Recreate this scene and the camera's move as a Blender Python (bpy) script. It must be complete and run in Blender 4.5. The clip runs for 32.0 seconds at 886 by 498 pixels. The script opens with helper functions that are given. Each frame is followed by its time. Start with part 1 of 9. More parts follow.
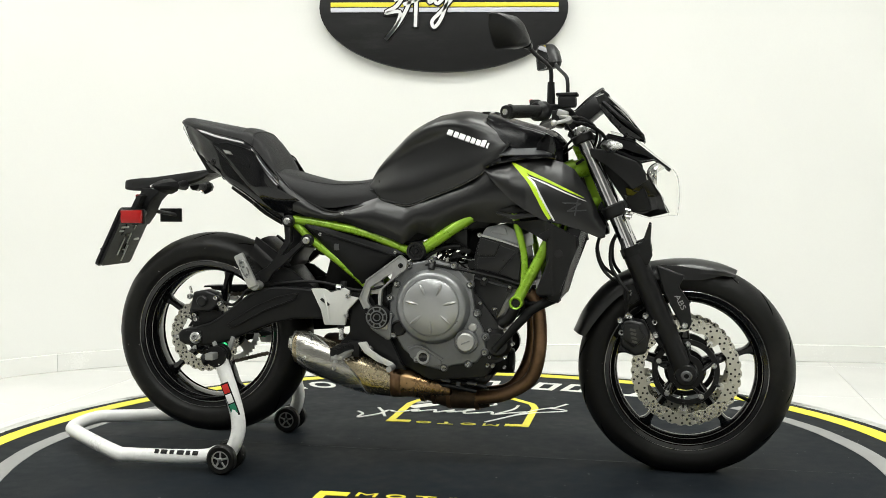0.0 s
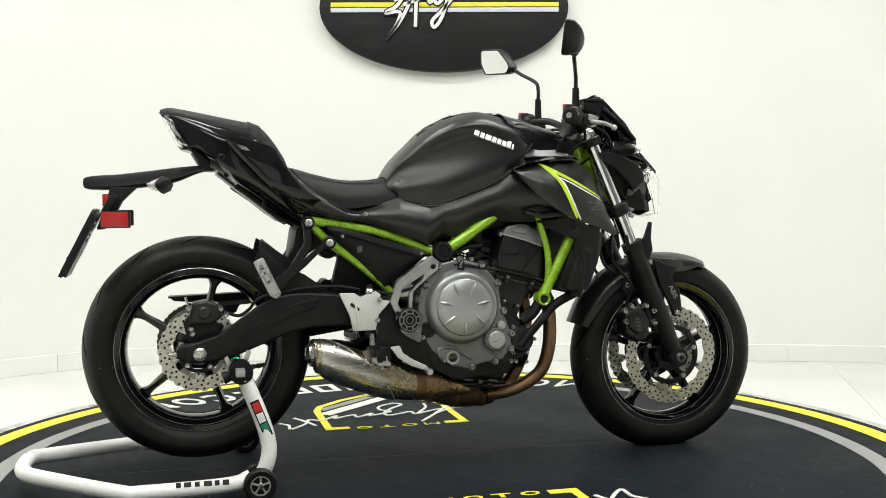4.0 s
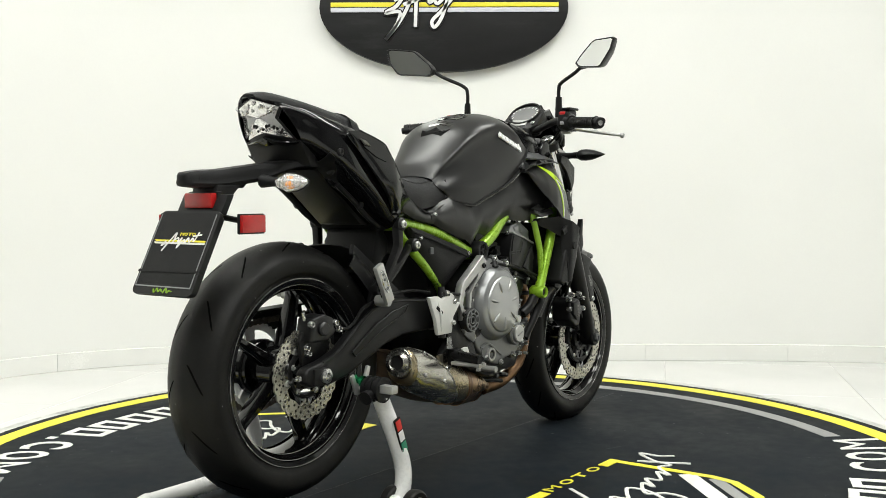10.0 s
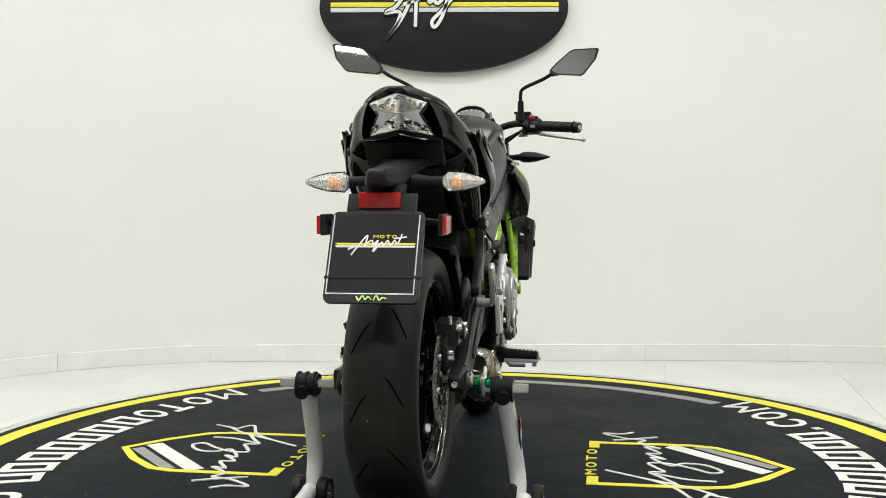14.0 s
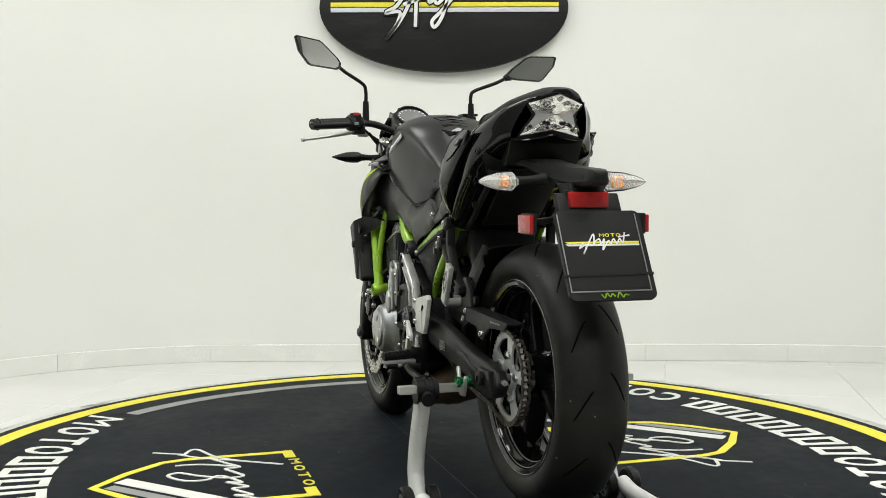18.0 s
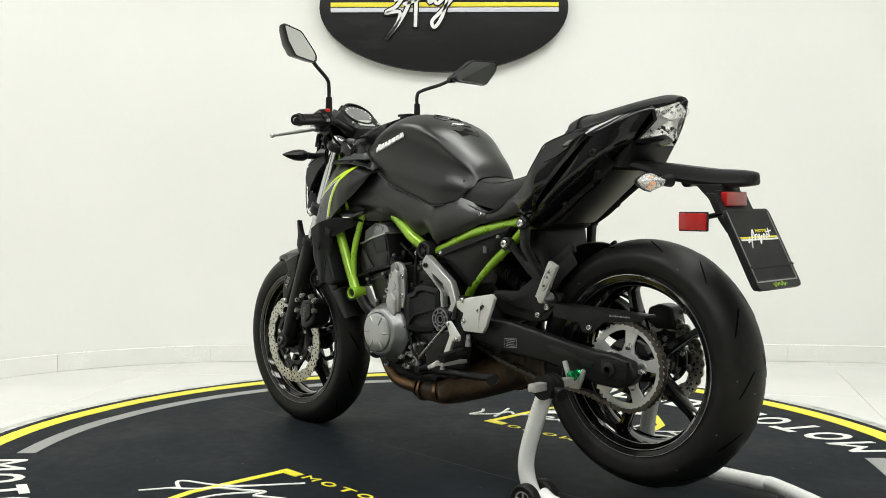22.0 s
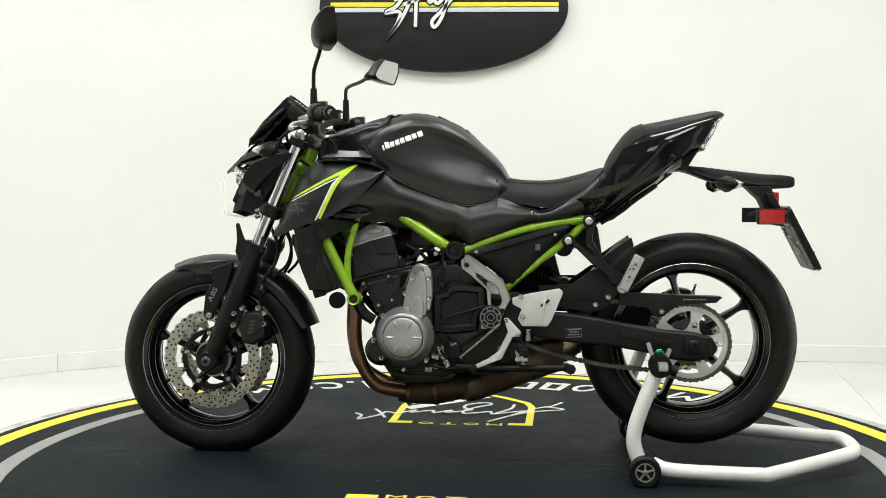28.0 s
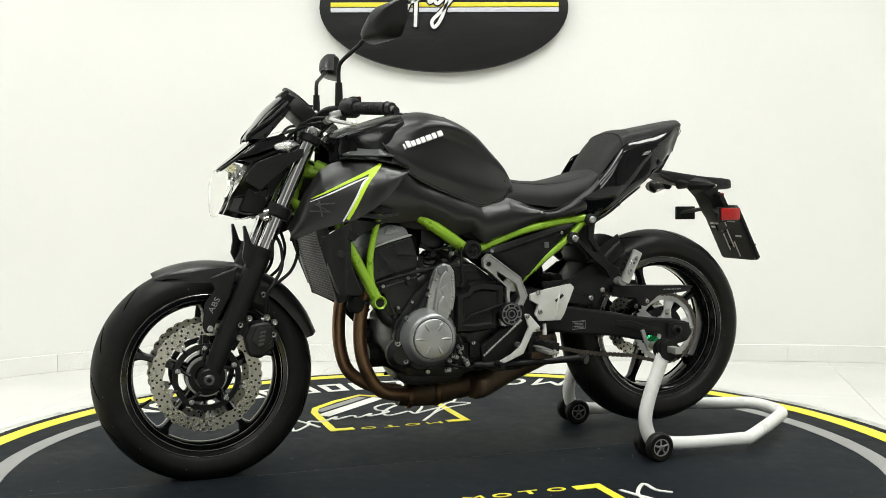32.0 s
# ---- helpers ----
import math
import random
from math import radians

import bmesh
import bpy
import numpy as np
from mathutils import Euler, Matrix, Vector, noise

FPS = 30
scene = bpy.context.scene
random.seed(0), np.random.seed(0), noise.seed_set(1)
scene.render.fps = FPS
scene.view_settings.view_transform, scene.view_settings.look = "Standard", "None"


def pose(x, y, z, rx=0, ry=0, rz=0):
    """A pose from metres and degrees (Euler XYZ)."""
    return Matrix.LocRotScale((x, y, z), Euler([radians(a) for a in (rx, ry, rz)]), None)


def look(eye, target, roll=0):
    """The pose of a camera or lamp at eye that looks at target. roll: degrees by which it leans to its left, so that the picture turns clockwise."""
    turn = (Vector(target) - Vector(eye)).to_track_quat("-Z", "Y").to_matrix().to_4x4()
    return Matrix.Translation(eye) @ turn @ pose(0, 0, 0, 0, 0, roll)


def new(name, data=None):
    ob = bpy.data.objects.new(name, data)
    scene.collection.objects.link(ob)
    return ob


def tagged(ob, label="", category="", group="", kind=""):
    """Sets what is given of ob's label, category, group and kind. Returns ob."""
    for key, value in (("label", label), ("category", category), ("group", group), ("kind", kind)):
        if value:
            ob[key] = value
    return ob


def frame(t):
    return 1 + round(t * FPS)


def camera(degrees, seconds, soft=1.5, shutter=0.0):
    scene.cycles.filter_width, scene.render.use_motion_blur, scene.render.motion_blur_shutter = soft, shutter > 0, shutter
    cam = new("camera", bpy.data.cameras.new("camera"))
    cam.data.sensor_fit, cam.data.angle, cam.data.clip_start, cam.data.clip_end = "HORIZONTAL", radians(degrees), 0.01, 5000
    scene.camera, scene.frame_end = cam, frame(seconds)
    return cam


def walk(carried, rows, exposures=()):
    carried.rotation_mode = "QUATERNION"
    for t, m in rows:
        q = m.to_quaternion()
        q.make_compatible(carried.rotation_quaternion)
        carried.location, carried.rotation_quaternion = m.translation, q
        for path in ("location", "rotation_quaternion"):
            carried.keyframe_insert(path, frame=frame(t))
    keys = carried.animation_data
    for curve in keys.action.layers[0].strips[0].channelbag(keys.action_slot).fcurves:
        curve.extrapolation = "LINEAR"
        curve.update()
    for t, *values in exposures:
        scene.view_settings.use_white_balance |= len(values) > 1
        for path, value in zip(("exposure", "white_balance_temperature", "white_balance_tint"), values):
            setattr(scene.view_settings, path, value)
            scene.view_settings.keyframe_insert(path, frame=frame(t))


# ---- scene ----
EXPOSURES = [(0, -0.16), (9, -0.18), (13, -0.36), (15.5, -0.47), (19, -0.45), (23, -0.25), (28, -0.20), (32, -0.19)]
LAMPS = [(-1.2, 0.5, 1.5, 0.6, 25), (1.2, 0.5, 1.5, 0.6, 32), (-1.2, -1.0, 1.5, 0.6, 31), (1.2, -1.0, 1.5, 0.6, 36), (-0.9, -2.9, 1.5, 0.6, 36), (0.9, -2.9, 1.5, 0.6, 39)]
# The camera stands still; the turntable carries the motorcycle round.
EYE = (0.0, -3.0425, 0.7758)
AIM = (EYE[0] - 0.0023, EYE[1] + 3.0425, EYE[2] - 3.0425 * math.tan(0.0511))
cam = camera(46.64, 32.0, soft=0.5)
walk(cam, [(0, look(EYE, AIM, -0.155)), (32, look(EYE, AIM, -0.155))], EXPOSURES)


def turn(t):
    """The turntable's angle in degrees at t seconds."""
    u = (t - 16) / 16
    return math.degrees(1.64175 + 1.840 * u - 0.0017 * u * u)


# ---- world and light ----
world = bpy.data.worlds.new("world")
scene.world = world
world.use_nodes = True
world.node_tree.nodes["Background"].inputs[0].default_value = (1.0, 0.99, 0.96, 1)
world.node_tree.nodes["Background"].inputs[1].default_value = 0.1

FLOOR = -0.06
CEIL = 3.1


def ceiling_lamp(x, y, sx, sy, watts):
    data = bpy.data.lights.new("panel_light", "AREA")
    data.shape, data.size, data.size_y, data.energy = "RECTANGLE", sx, sy, watts
    data.color = (0.972, 1.0, 0.940)
    ob = new("panel_light", data)
    ob.matrix_world = look((x, y, CEIL - 0.08), (x, y, 0))
    return ob


for lx, ly, lsx, lsy, lw in LAMPS:
    ceiling_lamp(lx, ly, lsx, lsy, lw)


# ---- materials ----
def mat(name, color, rough=0.5, metal=0.0, var=0.12, scale=6.0, fine=120.0, bump=0.0, bump_scale=300.0, coat=0.0,
        rough_var=0.08, spread=0.0, stain=None, stain_amount=0.35, trans=0.0, ior=1.45, spec=0.5, stretch=(1, 1, 1), specks=0.0):
    """A surface with variation at two scales, wear in its gloss, and fine relief."""
    m = bpy.data.materials.new(name)
    m.use_nodes = True
    nt = m.node_tree
    nd, lk = nt.nodes, nt.links
    b = nd["Principled BSDF"]
    tc = nd.new("ShaderNodeTexCoord")
    mp = nd.new("ShaderNodeMapping")
    mp.inputs["Scale"].default_value = stretch
    lk.new(tc.outputs["Object"], mp.inputs[0])
    n1, n2 = nd.new("ShaderNodeTexNoise"), nd.new("ShaderNodeTexNoise")
    n1.inputs["Scale"].default_value, n1.inputs["Detail"].default_value = scale, 4
    n2.inputs["Scale"].default_value, n2.inputs["Detail"].default_value = fine, 2
    lk.new(mp.outputs[0], n1.inputs["Vector"])
    lk.new(mp.outputs[0], n2.inputs["Vector"])
    mx = nd.new("ShaderNodeMath")
    mx.operation = "MULTIPLY_ADD"
    mx.inputs[1].default_value = 0.4
    lk.new(n2.outputs["Fac"], mx.inputs[0])
    lk.new(n1.outputs["Fac"], mx.inputs[2])
    mr = nd.new("ShaderNodeMapRange")
    mr.inputs["From Min"].default_value, mr.inputs["From Max"].default_value = 0.4, 1.0
    mr.inputs["To Min"].default_value, mr.inputs["To Max"].default_value = 1 - var, 1 + var
    lk.new(mx.outputs[0], mr.inputs["Value"])
    sc = nd.new("ShaderNodeVectorMath")
    sc.operation = "SCALE"
    sc.inputs[0].default_value = color[:3]
    lk.new(mr.outputs[0], sc.inputs["Scale"])
    col = sc.outputs[0]
    if spread:
        oi = nd.new("ShaderNodeObjectInfo")
        m2 = nd.new("ShaderNodeMapRange")
        m2.inputs["To Min"].default_value, m2.inputs["To Max"].default_value = 1 - spread, 1 + spread
        lk.new(oi.outputs["Random"], m2.inputs["Value"])
        s2 = nd.new("ShaderNodeVectorMath")
        s2.operation = "SCALE"
        lk.new(col, s2.inputs[0])
        lk.new(m2.outputs[0], s2.inputs["Scale"])
        col = s2.outputs[0]
    if stain:
        n3 = nd.new("ShaderNodeTexNoise")
        n3.inputs["Scale"].default_value, n3.inputs["Detail"].default_value = scale * 0.7, 6
        n3.inputs["Roughness"].default_value = 0.7
        lk.new(mp.outputs[0], n3.inputs["Vector"])
        rp = nd.new("ShaderNodeMapRange")
        rp.inputs["From Min"].default_value, rp.inputs["From Max"].default_value = 0.5, 0.72
        rp.inputs["To Max"].default_value = stain_amount
        lk.new(n3.outputs["Fac"], rp.inputs["Value"])
        mixer = nd.new("ShaderNodeMix")
        mixer.data_type = "RGBA"
        mixer.inputs["B"].default_value = (*stain, 1)
        lk.new(rp.outputs[0], mixer.inputs["Factor"])
        lk.new(col, mixer.inputs["A"])
        col = mixer.outputs["Result"]
    if specks:
        vo = nd.new("ShaderNodeTexVoronoi")
        vo.inputs["Scale"].default_value = 26
        lk.new(tc.outputs["Object"], vo.inputs["Vector"])
        rs = nd.new("ShaderNodeMapRange")
        rs.inputs["From Min"].default_value, rs.inputs["From Max"].default_value = 0.055, 0.035
        lk.new(vo.outputs["Distance"], rs.inputs["Value"])
        mixer = nd.new("ShaderNodeMix")
        mixer.data_type = "RGBA"
        mixer.inputs["B"].default_value = (specks, specks, specks * 0.95, 1)
        lk.new(rs.outputs[0], mixer.inputs["Factor"])
        lk.new(col, mixer.inputs["A"])
        col = mixer.outputs["Result"]
    lk.new(col, b.inputs["Base Color"])
    rr = nd.new("ShaderNodeMapRange")
    rr.inputs["From Min"].default_value, rr.inputs["From Max"].default_value = 0.4, 1.0
    rr.inputs["To Min"].default_value, rr.inputs["To Max"].default_value = max(0.02, rough - rough_var), min(1, rough + rough_var)
    lk.new(mx.outputs[0], rr.inputs["Value"])
    lk.new(rr.outputs[0], b.inputs["Roughness"])
    b.inputs["Metallic"].default_value = metal
    b.inputs["Specular IOR Level"].default_value = spec
    b.inputs["Coat Weight"].default_value = coat
    b.inputs["Coat Roughness"].default_value = 0.05
    b.inputs["Transmission Weight"].default_value = trans
    b.inputs["IOR"].default_value = ior
    if bump:
        n4 = nd.new("ShaderNodeTexNoise")
        n4.inputs["Scale"].default_value = bump_scale
        lk.new(mp.outputs[0], n4.inputs["Vector"])
        bp = nd.new("ShaderNodeBump")
        bp.inputs["Strength"].default_value, bp.inputs["Distance"].default_value = bump, 0.001
        lk.new(n4.outputs["Fac"], bp.inputs["Height"])
        lk.new(bp.outputs[0], b.inputs["Normal"])
    return m


def glow(name, color, strength):
    m = bpy.data.materials.new(name)
    m.use_nodes = True
    b = m.node_tree.nodes["Principled BSDF"]
    b.inputs["Base Color"].default_value = (*color, 1)
    b.inputs["Emission Color"].default_value = (*color, 1)
    b.inputs["Emission Strength"].default_value = strength
    return m


WALL = mat("wall_paint", (0.80, 0.80, 0.775), 0.55, var=0.02, scale=1.5, bump=0.15, bump_scale=180)
BASE = mat("skirting_tile", (0.80, 0.80, 0.77), 0.25, var=0.03, scale=3, spread=0.015)
TILE = mat("floor_tile", (0.72, 0.717, 0.70), 0.16, var=0.03, scale=2, spread=0.02, rough_var=0.06)
GROUT = mat("grout", (0.64, 0.635, 0.61), 0.8)
# tone of the added walls out of view, sets how much light they return
GREYWALL = mat("grey_wall_paint", (0.21, 0.21, 0.208), 0.6, var=0.04, scale=1.5)
# ceiling colour, much darker than the white walls
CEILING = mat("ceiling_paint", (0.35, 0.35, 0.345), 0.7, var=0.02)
LAMP = glow("lamp_diffuser", (1.0, 0.985, 0.95), 5.0)
MAT = mat("mat_vinyl", (0.0072, 0.0101, 0.0135), 0.64, var=0.45, scale=3.0, fine=24, bump=0.25, bump_scale=260,
          stain=(0.024, 0.027, 0.031), stain_amount=0.42, rough_var=0.12, spec=0.08)
MATYELLOW = mat("mat_yellow", (0.78, 0.70, 0.035), 0.5, var=0.10, scale=5, stain=(0.45, 0.41, 0.08), stain_amount=0.3)
MATWHITE = mat("mat_white", (0.72, 0.72, 0.68), 0.5, var=0.08, scale=5, stain=(0.4, 0.4, 0.38), stain_amount=0.3)
MATGREY = mat("mat_grey", (0.27, 0.27, 0.265), 0.55, var=0.12, scale=5, stain=(0.16, 0.16, 0.16), stain_amount=0.3)
RIM = mat("rim_plaster", (0.55, 0.55, 0.53), 0.6, var=0.2, scale=9, bump=0.5, bump_scale=60, stain=(0.10, 0.10, 0.095), stain_amount=1.0)
SIGNBLACK = mat("sign_black", (0.010, 0.010, 0.0105), 0.42, var=0.3, scale=3, stain=(0.05, 0.05, 0.05), stain_amount=0.3, stretch=(1, 1, 5), spec=0.3)
SIGNYELLOW = mat("sign_yellow", (0.80, 0.70, 0.04), 0.4, var=0.04)
SIGNWHITE = mat("sign_white", (0.8, 0.8, 0.8), 0.4, var=0.03)
SIGNLILAC = mat("sign_pale_grey", (0.60, 0.60, 0.66), 0.4, var=0.03)
STANDWHITE = mat("stand_white", (0.78, 0.78, 0.77), 0.3, var=0.04, scale=12, coat=0.3, stain=(0.5, 0.5, 0.48), stain_amount=0.2)
RUBBER = mat("tyre_rubber", (0.0062, 0.0061, 0.0058), 0.46, var=0.25, scale=9, fine=70, bump=0.35, bump_scale=420,
             stain=(0.020, 0.0185, 0.016), stain_amount=0.6, spec=0.26, specks=0.18)
SIPE = mat("tread_groove", (0.0025, 0.0025, 0.0025), 0.9, spec=0.02)
PLASTIC = mat("matte_black_plastic", (0.0075, 0.0075, 0.0078), 0.38, var=0.15, scale=14, bump=0.3, bump_scale=700, spec=0.28)
GRAINED = mat("grained_black_plastic", (0.0065, 0.0065, 0.0068), 0.50, var=0.15, scale=14, bump=0.5, bump_scale=900, spec=0.25)
SATIN = mat("satin_metallic_black", (0.0060, 0.0060, 0.0064), 0.33, var=0.06, scale=5, fine=600, bump=0.05, bump_scale=1500, rough_var=0.03, spec=0.62)
GLOSS = mat("gloss_black", (0.0035, 0.0035, 0.004), 0.09, coat=0.15, var=0.05, rough_var=0.02, spec=0.38)
TANKCOVER = mat("dark_cover", (0.004, 0.004, 0.0045), 0.20, var=0.05, rough_var=0.03, spec=0.25)
EMBLEM = mat("emblem_grey", (0.055, 0.055, 0.057), 0.35, var=0.05)
CONE = mat("tempered_cone", (0.30, 0.19, 0.095), 0.30, metal=0.92, var=0.3, scale=8, stain=(0.09, 0.045, 0.025), stain_amount=0.5)
GREEN = mat("frame_green", (0.24, 0.43, 0.022), 0.30, metal=0.25, var=0.06, scale=20, coat=0.4)
LIME = mat("lime_decal", (0.50, 0.72, 0.02), 0.42, var=0.03)
WHITEDECAL = mat("white_decal", (0.78, 0.78, 0.78), 0.4, var=0.03)
GREYDECAL = mat("grey_decal", (0.22, 0.22, 0.225), 0.4, var=0.03)
SEAT = mat("seat_vinyl", (0.015, 0.015, 0.0155), 0.50, var=0.12, scale=10, bump=0.8, bump_scale=520, spec=0.22)
ALLOY = mat("wheel_gloss_black", (0.0045, 0.0045, 0.005), 0.085, var=0.12, scale=12, spec=0.5, rough_var=0.03)
CASE = mat("engine_grey", (0.19, 0.193, 0.198), 0.38, metal=0.6, var=0.10, scale=18, bump=0.2, bump_scale=500, stain=(0.08, 0.078, 0.075), stain_amount=0.35)
CASEDARK = mat("engine_dark_grey", (0.105, 0.108, 0.112), 0.36, metal=0.6, var=0.12, scale=18, bump=0.2, bump_scale=500, stain=(0.05, 0.048, 0.046), stain_amount=0.35)
COVER = mat("cover_grey", (0.28, 0.285, 0.29), 0.34, metal=0.65, var=0.05, scale=18)
BLOCK = mat("engine_black", (0.008, 0.008, 0.0085), 0.34, var=0.2, scale=18, bump=0.2, bump_scale=350, spec=0.45)
ALU = mat("cast_aluminium", (0.47, 0.47, 0.46), 0.36, metal=0.7, var=0.08, scale=20, stain=(0.2, 0.2, 0.19), stain_amount=0.25)
BRACKET = mat("cast_bracket", (0.42, 0.42, 0.415), 0.34, metal=0.75, var=0.08, scale=20, stain=(0.15, 0.15, 0.145), stain_amount=0.3)
# grey of the painted highlights on tank and tail, and of the caliper's name bars
GREYMARK = mat("satin_grey_plastic", (0.06, 0.058, 0.052), 0.30, var=0.15, scale=12, spec=0.5)
FACE = mat("brushed_dome", (0.42, 0.425, 0.43), 0.36, metal=0.75, var=0.06, scale=18)
MATSCUFF = mat("mat_scuff", (0.075, 0.078, 0.080), 0.7, var=0.5, scale=12)
MATSEAM = mat("mat_seam", (0.045, 0.048, 0.052), 0.6)
PALE = mat("pale_silver_guard", (0.62, 0.62, 0.60), 0.42, metal=0.25, var=0.06, scale=16)
STEEL = mat("brushed_steel", (0.48, 0.465, 0.43), 0.26, metal=0.95, var=0.06, scale=5, fine=260, stretch=(1, 10, 10), rough_var=0.05)
STRAW = mat("straw_tinted_steel", (0.41, 0.345, 0.235), 0.27, metal=0.95, var=0.15, scale=6, fine=200, rough_var=0.05)
STEELDARK = mat("brushed_steel_dark", (0.21, 0.195, 0.165), 0.38, metal=0.9, var=0.07, scale=5, fine=260, stretch=(1, 10, 10))
HEATED = mat("heat_stained_steel", (0.22, 0.130, 0.072), 0.36, metal=0.85, var=0.35, scale=9, stain=(0.055, 0.032, 0.030), stain_amount=0.6)
RUST = mat("rusty_pipe", (0.100, 0.064, 0.038), 0.52, metal=0.45, var=0.55, scale=14, fine=60, bump=0.5, bump_scale=160, stain=(0.022, 0.018, 0.015), stain_amount=0.85)
CHROME = mat("chrome", (0.62, 0.62, 0.63), 0.09, metal=1.0, var=0.03)
RIMGLINT = mat("rim_lip_polished", (0.24, 0.24, 0.235), 0.16, metal=0.85, var=0.1, scale=20)
DISC = mat("disc_steel", (0.46, 0.445, 0.39), 0.27, metal=0.85, var=0.12, scale=10, stretch=(1, 4, 1))
BOLT = mat("bolt_steel", (0.5, 0.5, 0.49), 0.28, metal=0.9, var=0.1, scale=40)
CHAIN = mat("chain_steel", (0.115, 0.10, 0.085), 0.42, metal=0.8, var=0.25, scale=60)
SPROCKET = mat("sprocket_steel", (0.68, 0.68, 0.68), 0.36, metal=0.5, var=0.12, scale=20, stain=(0.3, 0.3, 0.3), stain_amount=0.3)
REDLENS = mat("red_reflector", (0.38, 0.008, 0.007), 0.15, coat=0.5, var=0.12, scale=60, bump=0.6, bump_scale=600)
SWITCHRED = mat("red_switch", (0.45, 0.02, 0.02), 0.35, var=0.05)
ORANGE = mat("amber_bulb", (0.85, 0.28, 0.015), 0.25, var=0.1)
CLEAR = mat("clear_lens", (0.93, 0.93, 0.92), 0.06, trans=0.75, ior=1.35, var=0.02, bump=0.4, bump_scale=160)
FACET = mat("lamp_reflector", (0.74, 0.74, 0.73), 0.14, metal=0.9, var=0.25, scale=45, fine=160, bump=1.0, bump_scale=110)
MIRROR = mat("mirror_glass", (0.66, 0.67, 0.66), 0.015, metal=1.0, var=0.01, rough_var=0.005)
SMOKE = mat("smoked_screen", (0.012, 0.012, 0.013), 0.08, coat=0.5, var=0.03)
UNDERTAIL = mat("undertail_plastic", (0.0075, 0.0074, 0.0072), 0.33, var=0.25, scale=7, stain=(0.018, 0.0175, 0.017), stain_amount=0.5, spec=0.45)
DIAL = mat("dial_grey", (0.17, 0.17, 0.17), 0.22, coat=0.25, var=0.1)
LCD = mat("display_grey", (0.36, 0.37, 0.35), 0.2, coat=0.4, var=0.05)
ANODGREEN = mat("green_anodised", (0.012, 0.25, 0.085), 0.25, metal=0.8, var=0.05)
FLAGRED = mat("sticker_red", (0.60, 0.03, 0.025), 0.4, var=0.05)
FLAGGREEN = mat("sticker_green", (0.015, 0.20, 0.11), 0.4, var=0.05)
HOSE = mat("hose_rubber", (0.007, 0.007, 0.007), 0.45, var=0.1, spec=0.22)
LENS = mat("clear_cover", (1.0, 1.0, 0.99), 0.03, trans=1.0, ior=1.14, var=0.0, rough_var=0.01)
SILVERLIGHT = mat("lamp_silver", (0.42, 0.42, 0.42), 0.30, metal=0.15, var=0.12, scale=40)
# near-black that puts the shade of holes, slots and gaps into colour
DARK = mat("dark_recess", (0.004, 0.004, 0.004), 0.7)
FINS = mat("radiator_core", (0.008, 0.008, 0.008), 0.6, metal=0.0, var=0.3, scale=60, stretch=(1, 1, 1))


# ---- mesh helpers ----
def part(name, bm, material, parent=None, label="", smooth=40):
    """One mesh object, linked under its thing or part."""
    me = bpy.data.meshes.new(name)
    bmesh.ops.recalc_face_normals(bm, faces=bm.faces)
    bm.to_mesh(me)
    bm.free()
    me.materials.append(material)
    if smooth:
        me.shade_smooth()
        me.set_sharp_from_angle(angle=radians(smooth))
    ob = new(name, me)
    if parent:
        ob.parent = parent
    if label:
        ob["label"] = label
    return ob


def thing(name, label, category, group="", kind=""):
    return tagged(new(name), label, category, group, kind)


def flip(ob, parent=None):
    """The mirrored twin of a part (and its sub-parts) on the other side of the plane y = 0."""
    me = ob.data.copy()
    me.transform(Matrix.Diagonal((1, -1, 1, 1)))
    me.flip_normals()
    twin = new(ob.name.split(".")[0], me)
    twin.parent = parent or ob.parent
    if "label" in ob:
        twin["label"] = ob["label"]
    for c in ob.children:
        flip(c, twin)
    return twin


def quad_grid(bm, rows, close_u=False, close_v=False):
    vs = [[bm.verts.new(p) for p in r] for r in rows]
    nu, nv = len(vs), len(vs[0])
    for i in range(nu if close_u else nu - 1):
        for j in range(nv if close_v else nv - 1):
            a, b, c, d = vs[i][j], vs[(i + 1) % nu][j], vs[(i + 1) % nu][(j + 1) % nv], vs[i][(j + 1) % nv]
            if len({a, b, c, d}) == 4:
                bm.faces.new((a, b, c, d))
    return vs


def spline(pts, n, closed=False):
    """n points per span on a Catmull-Rom curve through pts (tuples of any length)."""
    p = [np.array(q, float) for q in pts]
    k = len(p)
    out = []
    for i in range(k if closed else k - 1):
        if closed:
            a, b, c, d = p[i - 1], p[i], p[(i + 1) % k], p[(i + 2) % k]
        else:
            b, c = p[i], p[i + 1]
            a = p[i - 1] if i else 2 * b - c
            d = p[i + 2] if i + 2 < k else 2 * c - b
        for s in range(n):
            t = s / n
            out.append(0.5 * (2 * b + (c - a) * t + (2 * a - 5 * b + 4 * c - d) * t * t + (3 * b - a - 3 * c + d) * t ** 3))
    if not closed:
        out.append(p[-1])
    return out


def loft(rows, nu=4, nv=4, closed=False, caps=False, bm=None):
    """A smooth skin over rows of control points."""
    bm = bm or bmesh.new()
    fine = [spline(r, nv, closed) for r in rows]
    cols = len(fine[0])
    lanes = [spline([f[j] for f in fine], nu) for j in range(cols)]
    grid = [[lanes[j][i] for j in range(cols)] for i in range(len(lanes[0]))]
    vs = quad_grid(bm, grid, close_v=closed)
    if caps:
        bm.faces.new(vs[0])
        bm.faces.new(vs[-1])
    return bm


def thicken(bm, t):
    """Gives an open skin a thickness, with edges closed."""
    bmesh.ops.recalc_face_normals(bm, faces=bm.faces)
    bmesh.ops.solidify(bm, geom=bm.faces[:], thickness=t)
    return bm


